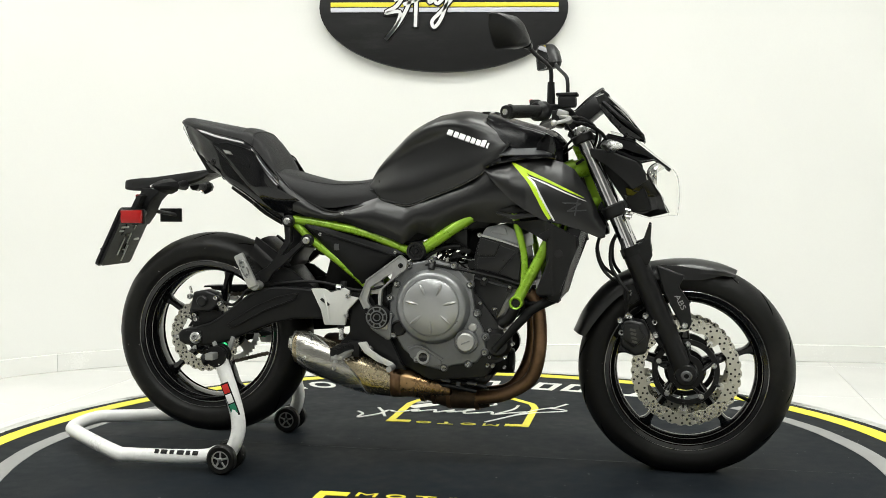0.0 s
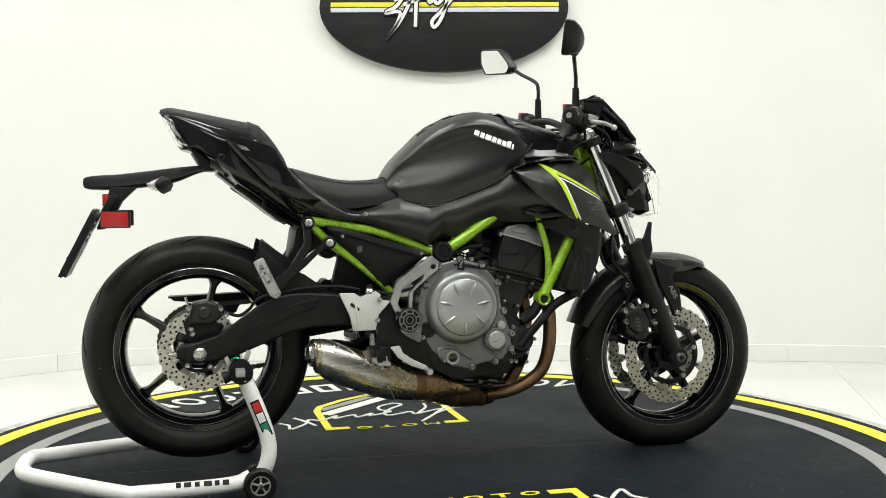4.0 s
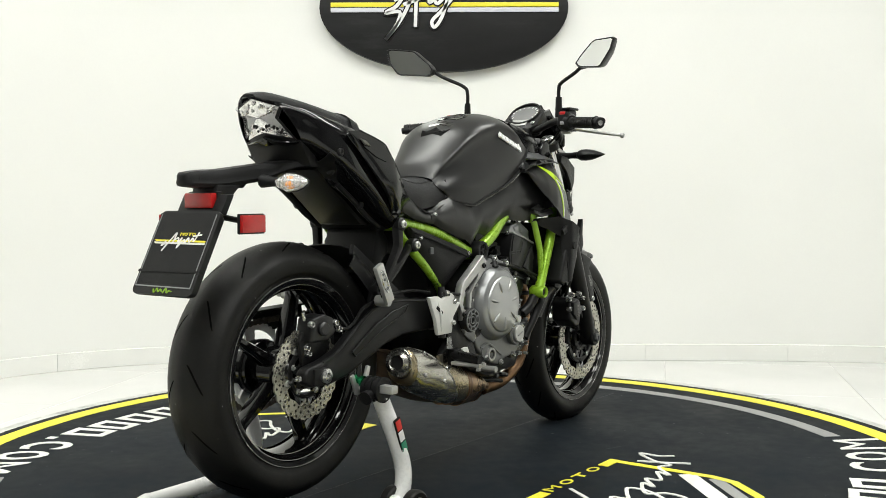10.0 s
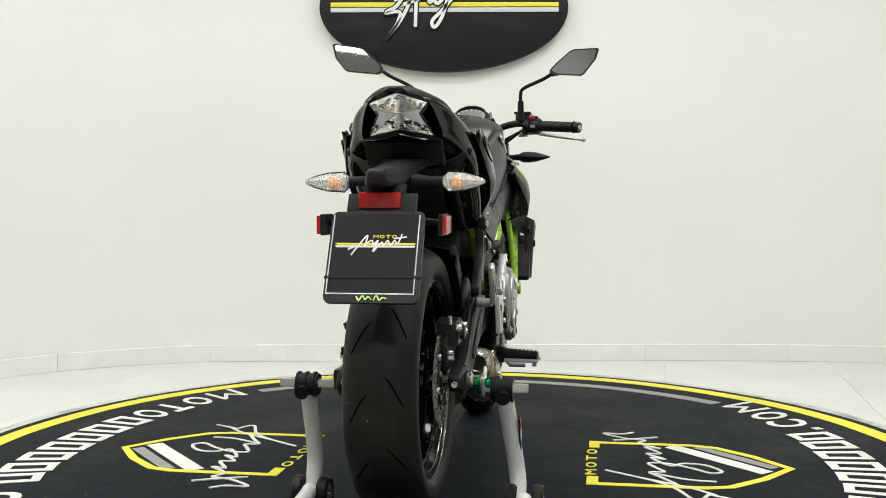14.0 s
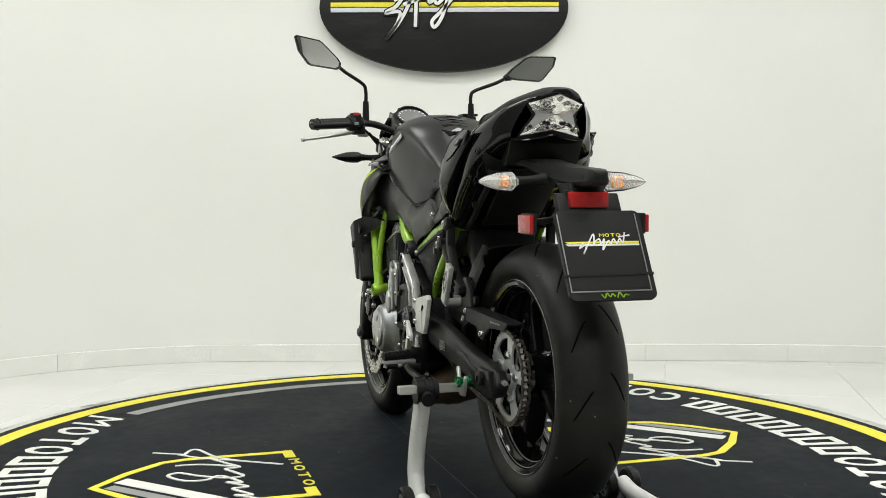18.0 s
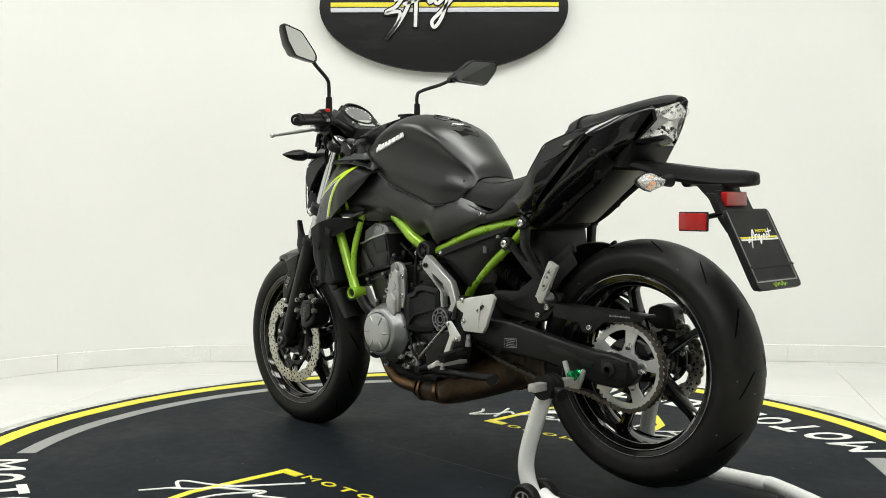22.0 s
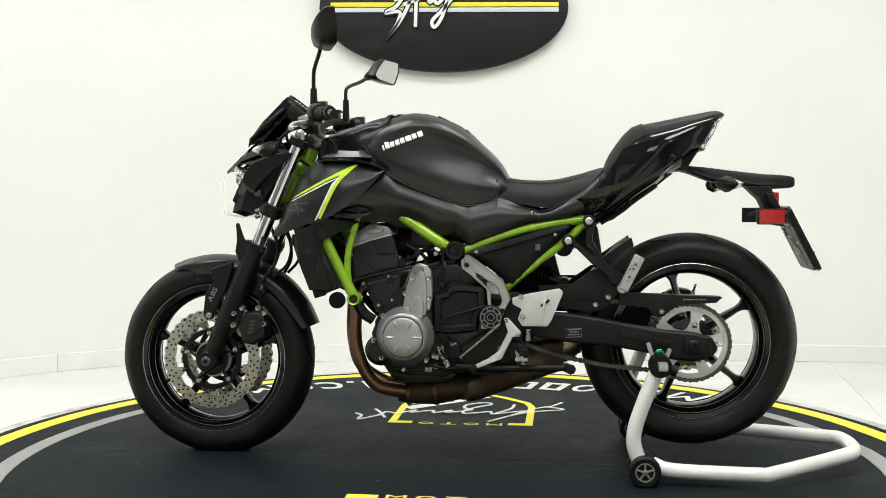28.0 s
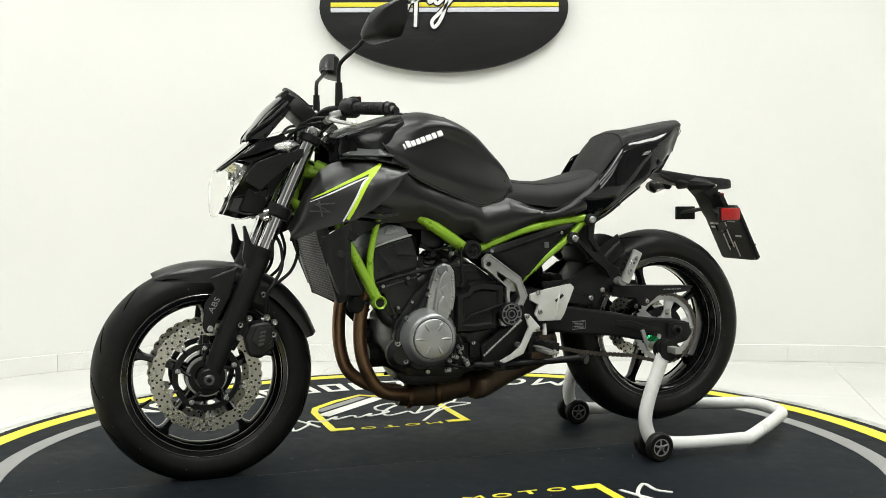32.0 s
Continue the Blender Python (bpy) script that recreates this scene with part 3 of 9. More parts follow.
def build_turntable():
    t = thing("turntable", "round turntable with a dark vinyl mat and yellow ring", "turntable")
    part("base", lathe([(1e-6, FLOOR + 0.002), (1.52, FLOOR + 0.002), (1.52, -0.008), (1e-6, -0.008)], 128, axis="z"), RIM, t)
    part("rim", rim_band(1.494, 1.568, FLOOR + 0.004, -0.004), RIM, t, "scuffed pale plaster rim")
    part("mat", lathe([(1e-6, -0.0078), (1.50, -0.0078), (1.50, -0.002), (1.497, 0.0), (1e-6, 0.0)], 128, axis="z"), MAT, t, "scuffed dark vinyl mat")
    top = 0.0012
    part("yellow_ring", arc_band(1.398, 1.462, 0, 360, -0.002, top, 128), MATYELLOW, t, "yellow printed ring")
    for a0 in (-44, 136):
        part("grey_arc", arc_band(1.243, 1.300, a0, a0 + 88.5, -0.002, top, 48), MATGREY, t, "grey printed arc")
    # writing round the edge; the trader's own name stays as plain bars
    centres = (50.6, 57.3, 63.3, 69.0, 75.0, 81.0, 86.9, 92.8, 98.8, 104.8, 110.3, 114.7, 119.0, 124.7, 131.2)

    def mid(a):
        return 1.187 + 0.09 * ((a - 90) / 36) ** 2
    for base in (0.0, 180.0):
        for c, ch in zip(centres, "MOTO*******.COM"):
            w = 2.75 if ch == "M" else 2.25
            r0, r1 = mid(c) - 0.076, mid(c) + 0.076
            if ch in "*.":
                bm = bmesh.new()
                c += base
                if ch == ".":
                    polar_bar(bm, r1 - 0.030, r1, c - 0.65, c + 0.65, -0.002, top)
                else:
                    polar_bar(bm, r0, r1, c - w, c - w + 1.25, -0.002, top)
                    polar_bar(bm, r0, r1, c + w - 1.25, c + w, -0.002, top)
                    polar_bar(bm, r0, r0 + 0.027, c - w + 1.25, c + w - 1.25, -0.002, top)
                    polar_bar(bm, r1 - 0.027, r1, c - w + 1.25, c + w - 1.25, -0.002, top)
            else:
                bm = glyph(ch)
                for v in bm.verts:
                    a = c - w + 2 * w * v.co.x
                    r = mid(a) + 0.076 - 0.152 * v.co.y
                    v.co = Vector((r * math.cos(radians(a + base)), r * math.sin(radians(a + base)), -0.002 + (top + 0.002) * v.co.z))
            part("letter" if ch not in "*." else "letter_bar", bm, MATWHITE, t, smooth=0)
    # a shield on each side
    for sgn in (1, -1):
        cx = -0.045 if sgn > 0 else 0.0

        def put(bm):
            bm.transform(Matrix.Translation((cx, 0, 0)) @ Matrix.Rotation(0 if sgn > 0 else math.pi, 4, "Z"))
            return bm
        h = 0.235
        edge = [(-h, 0.427), (-h, 0.60), (-h, 0.74), (-0.215, 0.81), (-0.12, 0.91), (0.0, 0.997), (0.12, 0.91), (0.215, 0.81), (h, 0.74), (h, 0.60), (h, 0.427)]
        part("shield_outline", put(ribbon(edge, 0.026, -0.002, top, 1)), MATYELLOW, t, "yellow shield outline")
        for e in (1, -1):
            part("shield_corner", put(ribbon([(e * 0.165, 0.442), (e * 0.248, 0.442)], 0.032, -0.002, top + 0.0006, 1)), MATYELLOW, t)
        for k, ch in enumerate("MOTO"):
            x = 0.118 - 0.078 * k
            bm = glyph(ch)
            for v in bm.verts:
                v.co = Vector((x + 0.027 - 0.054 * v.co.x, 0.452 - 0.032 * v.co.y, -0.002 + (top + 0.002) * v.co.z))
            part("letter", put(bm), MATYELLOW, t, smooth=0)
        part("white_band", put(ribbon([(-0.218, 0.675), (0.055, 0.925)], 0.050, -0.002, top - 0.0003, 1)), MATWHITE, t, smooth=0)
        part("grey_band", put(ribbon([(-0.218, 0.755), (0.0, 0.955)], 0.036, -0.002, top - 0.0004, 1)), MATGREY, t, smooth=0)
        scr = [[(0.345, 0.833), (0.30, 0.75), (0.288, 0.746), (0.345, 0.72), (0.338, 0.696), (0.25, 0.66), (0.18, 0.60), (0.092, 0.476), (0.15, 0.56), (0.24, 0.70), (0.30, 0.76)],
               [(0.17, 0.775), (0.16, 0.70), (0.11, 0.61)],
               [(0.21, 0.665), (0.15, 0.63), (0.10, 0.60), (0.09, 0.64), (0.05, 0.62), (0.0, 0.60), (-0.004, 0.651), (0.04, 0.72), (0.085, 0.77), (0.06, 0.80), (0.0, 0.76), (-0.011, 0.702), (0.02, 0.66), (-0.066, 0.61), (-0.05, 0.65), (-0.11, 0.60), (-0.12, 0.64), (-0.192, 0.597), (-0.18, 0.64), (-0.24, 0.58), (-0.282, 0.599), (-0.30, 0.54), (-0.358, 0.47), (-0.36, 0.53), (-0.388, 0.566)],
               [(-0.27, 0.50), (-0.30, 0.58), (-0.33, 0.64)]]
        for k, st in enumerate(scr):
            part("scrawl", put(ribbon(st, 0.0105, -0.002, top + 0.0003 + 0.0004 * k, 6, 0.0003)), MATWHITE, t, "white printed scrawl", smooth=0)
    # scuffs and a join across the mat
    rnd = random.Random(4)
    bm = bmesh.new()
    for k in range(150):
        a, r = rnd.uniform(0, 2 * math.pi), 1.36 * math.sqrt(rnd.uniform(0.04, 1))
        x, y = r * math.cos(a), r * math.sin(a)
        long = rnd.uniform(0.02, 0.11) if k % 9 == 0 else rnd.uniform(0.003, 0.010)
        wide = rnd.uniform(0.0010, 0.0020) if k % 9 == 0 else rnd.uniform(0.0025, 0.006)
        d = rnd.uniform(0, math.pi)
        u, v = Vector((math.cos(d), math.sin(d), 0)) * long / 2, Vector((-math.sin(d), math.cos(d), 0)) * wide / 2
        o = Vector((x, y, 0.00045))
        bm.faces.new([bm.verts.new(o + q) for q in (-u, -v * 0.8 - u * 0.3, u * 0.4 - v, u, v * 0.9 + u * 0.2, v * 0.6 - u * 0.6)])
    tagged(part("scuffs", bm, MATSCUFF, t, smooth=0), "pale scuffs and specks on the vinyl", kind="stuff")
    part("mat_join", ribbon([(-1.18, 0.06), (1.18, 0.02)], 0.0012, -0.001, 0.0003, 1), MATSEAM, t, smooth=0)
    return t


# ---- paddock stand ----
def build_stand():
    s = thing("paddock_stand", "white tubular rear paddock stand with small black wheels, lifting the motorcycle", "paddock stand")
    r = 0.0205
    frame_path = [(0.118, 0.262, 0.055), (0.06, 0.268, 0.040), (-0.150, 0.272, 0.036), (-0.205, 0.262, 0.039), (-0.408, 0.122, 0.055), (-0.450, 0.078, 0.060), (-0.460, 0.0, 0.061)]
    full = frame_path + [(x, -y, z) for x, y, z in frame_path[::-1][1:]]
    part("frame", tube(full, r, 14, 6), STANDWHITE, s, "white painted bent tube")
    for e in (1, -1):
        yt, yb = (0.262, 0.264) if e > 0 else (0.217, 0.246)
        arm = [(0.142, yb * e, 0.045), (0.162, yb * e, 0.085), (0.168, (yb * 0.8 + yt * 0.2) * e, 0.13), (0.150, (yb * 0.5 + yt * 0.5) * e, 0.20), (0.105, yt * e, 0.315)]
        part("upright", tube(arm, r, 14, 6), STANDWHITE, s)
        for yo in (0.030, -0.034):
            c = (0.140, (0.266 + yo) * e, 0.0425)
            w = part("wheel", lathe([(0.026, -0.013), (0.037, -0.014), (0.042, -0.009), (0.0425, 0.0), (0.042, 0.009), (0.037, 0.014), (0.026, 0.013)], 28, c, "y", closed=True), RUBBER, s, "small black wheel")
            part("hub", disc(c, 0.0262, 0.018, "y"), PLASTIC, w)
            out = c[1] + 0.0105 * e * (1 if yo > 0 else -1)
            for k in range(5):
                a = 2 * math.pi * k / 5 + 0.3
                d = Vector((math.cos(a), 0, math.sin(a)))
                q = Vector((c[0], out, c[2]))
                part("hub_spoke", tube([q + 0.006 * d, q + 0.024 * d], 0.0028, 6, 1), ALU, w)
            part("hub_ring", lathe([(0.0225, -0.002), (0.026, -0.002), (0.026, 0.002), (0.0225, 0.002)], 24, (c[0], out, c[2]), "y", closed=True), ALU, w)
            part("axle_nut", disc((c[0], out, c[2]), 0.0075, 0.012, "y"), BOLT, w)
        # clamp, cross bar and fork on top
        top = Vector((0.100, yt * e, 0.322))
        cl = part("clamp", tube([top + Vector((0.0, -0.030 * e, 0)), top + Vector((0, 0.022 * e, 0))], [0.026, 0.028], 16, 2), GRAINED, s, "black clamp with a knob")
        for k in range(3):
            part("clamp_rib", lathe([(0.026, -0.003), (0.0305, -0.003), (0.0305, 0.003), (0.026, 0.003)], 18, (top.x, top.y + (0.02 - 0.02 * k) * e, top.z), "y", closed=True), GRAINED, cl)
        part("cross_bar", box((top.x - 0.004, (0.246 if e > 0 else 0.220) * e, top.z + 0.004), (0.024, 0.160 if e > 0 else 0.110, 0.019), 0.003), ALU, s, "square steel bar")
        part("knob", tube([(top.x - 0.045, top.y + 0.002 * e, top.z - 0.015), (top.x - 0.016, top.y, top.z - 0.006)], [0.017, 0.011], 12, 3), GRAINED, s)
        hook = [(0.060, 0.352), (0.070, 0.357), (0.080, 0.334), (0.090, 0.322), (0.104, 0.330), (0.120, 0.372), (0.131, 0.368), (0.118, 0.330), (0.108, 0.306), (0.078, 0.306), (0.068, 0.330)]
        part("fork_plate", slab(hook, 0.166 * e, 0.174 * e, 0.002), ALU, s, "notched white lifting plate")
    # narrow sticker with coloured bands on the right upright's outer face
    p0, p1 = Vector((0.150, -0.2315, 0.20)), Vector((0.105, -0.217, 0.315))
    lean = Matrix.Rotation(-math.atan2(p0.x - p1.x, p1.z - p0.z), 4, "Y")
    part("sticker", box(p0.lerp(p1, 0.03) + Vector((0, -0.0205, 0)), (0.024, 0.004, 0.100), 0.001, lean), HOSE, s, "narrow black-edged sticker")
    for k, m in enumerate((FLAGRED, WHITEDECAL, FLAGGREEN)):
        q = p0.lerp(p1, 0.29 - 0.24 * k)
        part("sticker_band", box((q.x, -0.2525, q.z), (0.018, 0.0046, 0.026), 0.0005, lean), m, s)
    # bars in place of the maker's name on the lower tube
    for k, (x, w) in enumerate(((0.055, 0.016), (0.033, 0.012), (0.010, 0.020), (-0.016, 0.012), (-0.040, 0.018), (-0.062, 0.012))):
        part("name_bar", box((x, -0.2705 - 0.013, 0.050 + 0.002), (w, 0.008, 0.012), 0.001, Matrix.Rotation(radians(-40), 4, "X")), HOSE, s)
    return s


# ---- motorcycle: wheels ----
def wheel(bike, name, c, radius, half, rimr, rimhalf, base, front):
    w = tagged(new(name), "gloss black five-spoke alloy wheel with a worn road tyre")
    w.parent = bike
    w.location = c
    R, h = radius, half
    prof = [(rimr - 0.004, -rimhalf), (rimr + 0.012, -rimhalf - 0.008), (R - 0.070, -h + 0.004), (R - 0.052, -h), (R - 0.036, -h + 0.002), (R - 0.020, -h * 0.78),
            (R - 0.008, -h * 0.50), (R - 0.0015, -h * 0.2), (R, 0)]
    prof += [(r, -y) for r, y in prof[::-1][1:]]
    fine = [tuple(p) for p in spline(prof, 3)]
    inner = [(rimr - 0.004, rimhalf), (rimr - 0.004, -rimhalf)]
    ty = part("tyre", lathe(fine + inner, 176, (0, 0, 0), "y", closed=True), RUBBER, w, "worn black road tyre", smooth=50)

    def surf(a, y):
        r = lerp([(q[1], q[0]) for q in fine], y)
        return Vector((r * math.cos(a), y, r * math.sin(a)))
    # near-black strokes laid on the tread paint the shade of its grooves
    n = 14 if front else 13
    for sgn in (1, -1):
        for k in range(n):
            a0 = 2 * math.pi * (k + (0.25 if sgn > 0 else 0)) / n
            path = []
            for j in range(7):
                f = j / 6
                y = sgn * h * (0.16 + 0.62 * f)
                a = a0 + (0.05 + 0.27 * f ** 1.4) * (1 if front else -1) * -1
                path.append(surf(a, y) * (1 - 0.0075))
            part("tread_groove", tube(path, [0.0012, 0.0030, 0.0034, 0.0034, 0.0033, 0.0030, 0.0012], 6, 2), SIPE, ty)
    # rim
    b = rimr
    rp = [(b + 0.006, -rimhalf - 0.002), (b + 0.008, -rimhalf - 0.006), (b + 0.004, -rimhalf - 0.0085), (b - 0.006, -rimhalf - 0.006), (b - 0.011, -rimhalf + 0.003), (b - 0.019, -rimhalf + 0.012),
          (b - 0.0185, -rimhalf + 0.0135), (b - 0.0225, -rimhalf + 0.020), (b - 0.0195, -rimhalf + 0.0225), (b - 0.024, -rimhalf * 0.38), (b - 0.027, 0)]
    rp += [(r, -y) for r, y in rp[::-1][1:]]
    rp += [(b - 0.012, rimhalf * 0.6), (b - 0.012, -rimhalf * 0.6)]
    rm = part("rim", lathe(rp, 80, (0, 0, 0), "y", closed=True), ALLOY, w, "gloss black rim")
    # thin grey metal rings put the gloss rim's highlight lines into colour
    for e in (1, -1):
        for r, y in ((b + 0.0065, rimhalf + 0.0075), (b - 0.0085, rimhalf + 0.001), (b - 0.0205, rimhalf - 0.018)):
            part("rim_bead", lathe([(r + 0.0017 * math.cos(q), y * e + 0.0017 * math.sin(q)) for q in (2 * math.pi * k / 8 for k in range(8))], 96, (0, 0, 0), "y", closed=True), RIMGLINT, rm, "thin grey ring in place of the rim's highlight")
    part("valve", tube([(0.75 * (b - 0.02) * 0 + (b - 0.024) * math.cos(radians(base - 45)), -0.004, (b - 0.024) * math.sin(radians(base - 45))), ((b - 0.058) * math.cos(radians(base - 45)), -0.022, (b - 0.058) * math.sin(radians(base - 45)))], [0.006, 0.003], 8, 1), HOSE, w)
    for k in range(5):
        a = radians(base + 72 * k)
        d, tn = Vector((math.cos(a), 0, math.sin(a))), Vector((-math.sin(a), 0, math.cos(a)))
        rows = []
        for f in (0.0, 0.3, 0.6, 0.85, 1.0):
            r = 0.052 + (b - 0.022 - 0.052) * f
            wd = 0.017 - 0.007 * math.sin(math.pi * min(f, 0.9) * 0.62) + (0.012 if f == 1 else 0)
            ht = 0.030 - 0.012 * f
            q = d * r
            y = Vector((0, 1, 0))
            rows.append([q + tn * wd * 0.5 + y * ht, q + tn * wd + y * ht * 0.5, q + tn * wd - y * ht * 0.5, q + tn * wd * 0.5 - y * ht,
                         q - tn * wd * 0.5 - y * ht, q - tn * wd - y * ht * 0.5, q - tn * wd + y * ht * 0.5, q - tn * wd * 0.5 + y * ht])
        part("spoke", loft(rows, 3, 1, closed=True, caps=True), ALLOY, w)
    part("hub", lathe([(0.020, -0.062), (0.040, -0.062), (0.046, -0.050), (0.040, -0.035), (0.058, -0.022), (0.058, 0.022), (0.040, 0.035), (0.046, 0.050), (0.040, 0.062), (0.020, 0.062)], 36, (0, 0, 0), "y", closed=True), ALLOY, w)
    return w


def petal_disc(w, y, rout, rin, lobes, side, carrier_r, material=None, holes=True):
    """A wavy brake disc with drilled holes, on a black carrier with floating buttons."""
    n = lobes * 10
    bm = bmesh.new()
    t = 0.0025
    rows = []
    for k in range(n):
        a = 2 * math.pi * k / n
        ph = (k % 10) / 10
        ro = rout - 0.0042 * (0.5 - 0.5 * math.cos(2 * math.pi * ph)) ** 2.0
        ri = rin + 0.002 * math.cos(2 * math.pi * k * lobes / 2 / n)
        c, s = math.cos(a), math.sin(a)
        rows.append([(ro * c, y - t, ro * s), (ro * c, y + t, ro * s), (ri * c, y + t, ri * s), (ri * c, y - t, ri * s)])
    quad_grid(bm, rows, close_u=True, close_v=True)
    d = part("brake_disc", bm, material or DISC, w, "drilled wavy steel brake disc")
    # solid dark dots in place of the shaded drillings
    hole = disc((0, y, 0), 0.0033, 2 * t + 0.0008, "y", 0.05, 8)
    dot = part("drilling", hole, DARK, d, smooth=0)
    first = True
    for k in range(lobes):
        for j, f in enumerate((0.20, 0.50, 0.80)):
            a = 2 * math.pi * (k + 0.5 * (j % 2) + (0.18 if k % 2 else -0.05)) / lobes
            r = rin + (rout - rin) * f
            ob = dot if first else new("drilling", dot.data)
            first = False
            ob.parent = d
            ob.location = (r * math.cos(a), 0, r * math.sin(a))
    # black carrier: broad ring and arms; five silver tabs of the disc; buttons
    k = rin / 0.116
    cr = part("carrier", lathe([(0.078 * k, y - 0.0045), (0.092 * k, y - 0.0045), (0.094 * k, y), (0.092 * k, y + 0.0045), (0.078 * k, y + 0.0045)], 56, (0, 0, 0), "y", closed=True), PLASTIC, d, "black disc carrier")
    part("carrier_hub", lathe([(0.034 * k, y - 0.006), (0.050 * k, y - 0.006), (0.050 * k, y + 0.004), (0.034 * k, y + 0.004)], 40, (0, 0, 0), "y", closed=True), PLASTIC, d)
    yy = Vector((0, y, 0))
    for n5 in range(5):
        a = 2 * math.pi * (n5 + 0.2) / 5
        u, v = Vector((math.cos(a), 0, math.sin(a))), Vector((-math.sin(a), 0, math.cos(a)))
        part("carrier_arm", tube([u * 0.045 * k + yy - v * 0.006, u * 0.064 * k + yy, u * 0.082 * k + yy + v * 0.010], [0.009, 0.0065, 0.0075], 8, 2, flat=0.6), PLASTIC, d)
        part("carrier_bolt", lathe([(1e-6, -0.006), (0.003, -0.006), (0.0042, -0.0075), (0.0075, -0.0065), (0.0075, 0.0065), (0.0042, 0.0075), (0.003, 0.006), (1e-6, 0.006)], 16, u * 0.080 * k + yy, "y"), BOLT, d)
        a += math.pi / 5
        u, v = Vector((math.cos(a), 0, math.sin(a))), Vector((-math.sin(a), 0, math.cos(a)))
        tab = [u * (rin + 0.003) - v * 0.016, u * 0.103 * k - v * 0.011, u * 0.096 * k - v * 0.005, u * 0.096 * k + v * 0.005, u * 0.103 * k + v * 0.011, u * (rin + 0.003) + v * 0.016]
        bm = slab([(p.x, p.z) for p in tab], y - t, y + t, 0.0)
        part("disc_tab", bm, material or DISC, d)
        part("carrier_lug", tube([u * 0.086 * k + yy - v * 0.001, u * 0.101 * k + yy], [0.010, 0.008], 8, 1, flat=0.45), PLASTIC, d)
        part("disc_button", lathe([(0.0032, -0.006), (0.0082, -0.006), (0.0090, -0.004), (0.0090, 0.004), (0.0082, 0.006), (0.0032, 0.006)], 16, u * 0.103 * k + yy, "y", closed=True), BOLT, d)
    return d


def build_wheels(bike):
    fw = wheel(bike, "front_wheel", FAX, 0.2998, 0.060, 0.216, 0.046, 19, True)
    for e in (1, -1):
        petal_disc(fw, 0.066 * e, 0.150, 0.114, 34, e, 10)
    part("sensor_ring", lathe([(0.040, 0.0525), (0.056, 0.0525), (0.056, 0.0545), (0.040, 0.0545)], 48, (0, 0, 0), "y", closed=True), ALU, fw)
    rw = wheel(bike, "rear_wheel", RAX, 0.3080, 0.079, 0.216, 0.060, 76, False)
    d = petal_disc(rw, -0.085, 0.110, 0.074, 26, -1, 5)
    # sprocket with teeth, spokes and nuts
    y, r = 0.088, 0.103
    n = 46
    bm = bmesh.new()
    rows = []
    for k in range(n * 4):
        a = 2 * math.pi * k / (n * 4)
        ro = r + (0.0055 if k % 4 in (1, 2) else 0.0)
        ri = 0.089
        rows.append([(ro * math.cos(a), y - 0.003, ro * math.sin(a)), (ro * math.cos(a), y + 0.003, ro * math.sin(a)), (ri * math.cos(a), y + 0.003, ri * math.sin(a)), (ri * math.cos(a), y - 0.003, ri * math.sin(a))])
    quad_grid(bm, rows, close_u=True, close_v=True)
    sp = part("sprocket", bm, SPROCKET, rw, "toothed steel sprocket")
    for k in range(5):
        a = 2 * math.pi * k / 5 + 0.5
        u, v = Vector((math.cos(a), 0, math.sin(a))), Vector((-math.sin(a), 0, math.cos(a)))
        o = Vector((0, y, 0))
        arm = bmesh.new()
        poly = [u * 0.036 - v * 0.018, u * 0.058 - v * 0.012, u * 0.092 - v * 0.018, u * 0.092 + v * 0.018, u * 0.058 + v * 0.012, u * 0.036 + v * 0.018]
        lo = [arm.verts.new(o + p - Vector((0, 0.003, 0))) for p in poly]
        hi = [arm.verts.new(o + p + Vector((0, 0.003, 0))) for p in poly]
        arm.faces.new(lo)
        arm.faces.new(hi)
        for i in range(6):
            arm.faces.new((lo[i], lo[(i + 1) % 6], hi[(i + 1) % 6], hi[i]))
        part("sprocket_arm", arm, SPROCKET, sp)
        part("nut", lathe([(1e-6, 0.006), (0.006, 0.006), (0.010, 0.004), (0.010, -0.002)], 6, o + u * 0.052 + Vector((0, 0.004, 0)), "y"), BOLT, sp)
    part("sprocket_centre", lathe([(0.022, y - 0.004), (0.040, y - 0.004), (0.040, y + 0.0035), (0.022, y + 0.0035)], 32, (0, 0, 0), "y", closed=True), SPROCKET, sp)
    part("damper_housing", lathe([(0.03, 0.05), (0.066, 0.05), (0.070, 0.060), (0.068, 0.082), (0.03, 0.084)], 36, (0, 0, 0), "y", closed=True), ALLOY, rw)
    return fw, rw


# ---- motorcycle: frame, engine, exhaust ----
def both(fn):
    for e in (1, -1):
        fn(e)


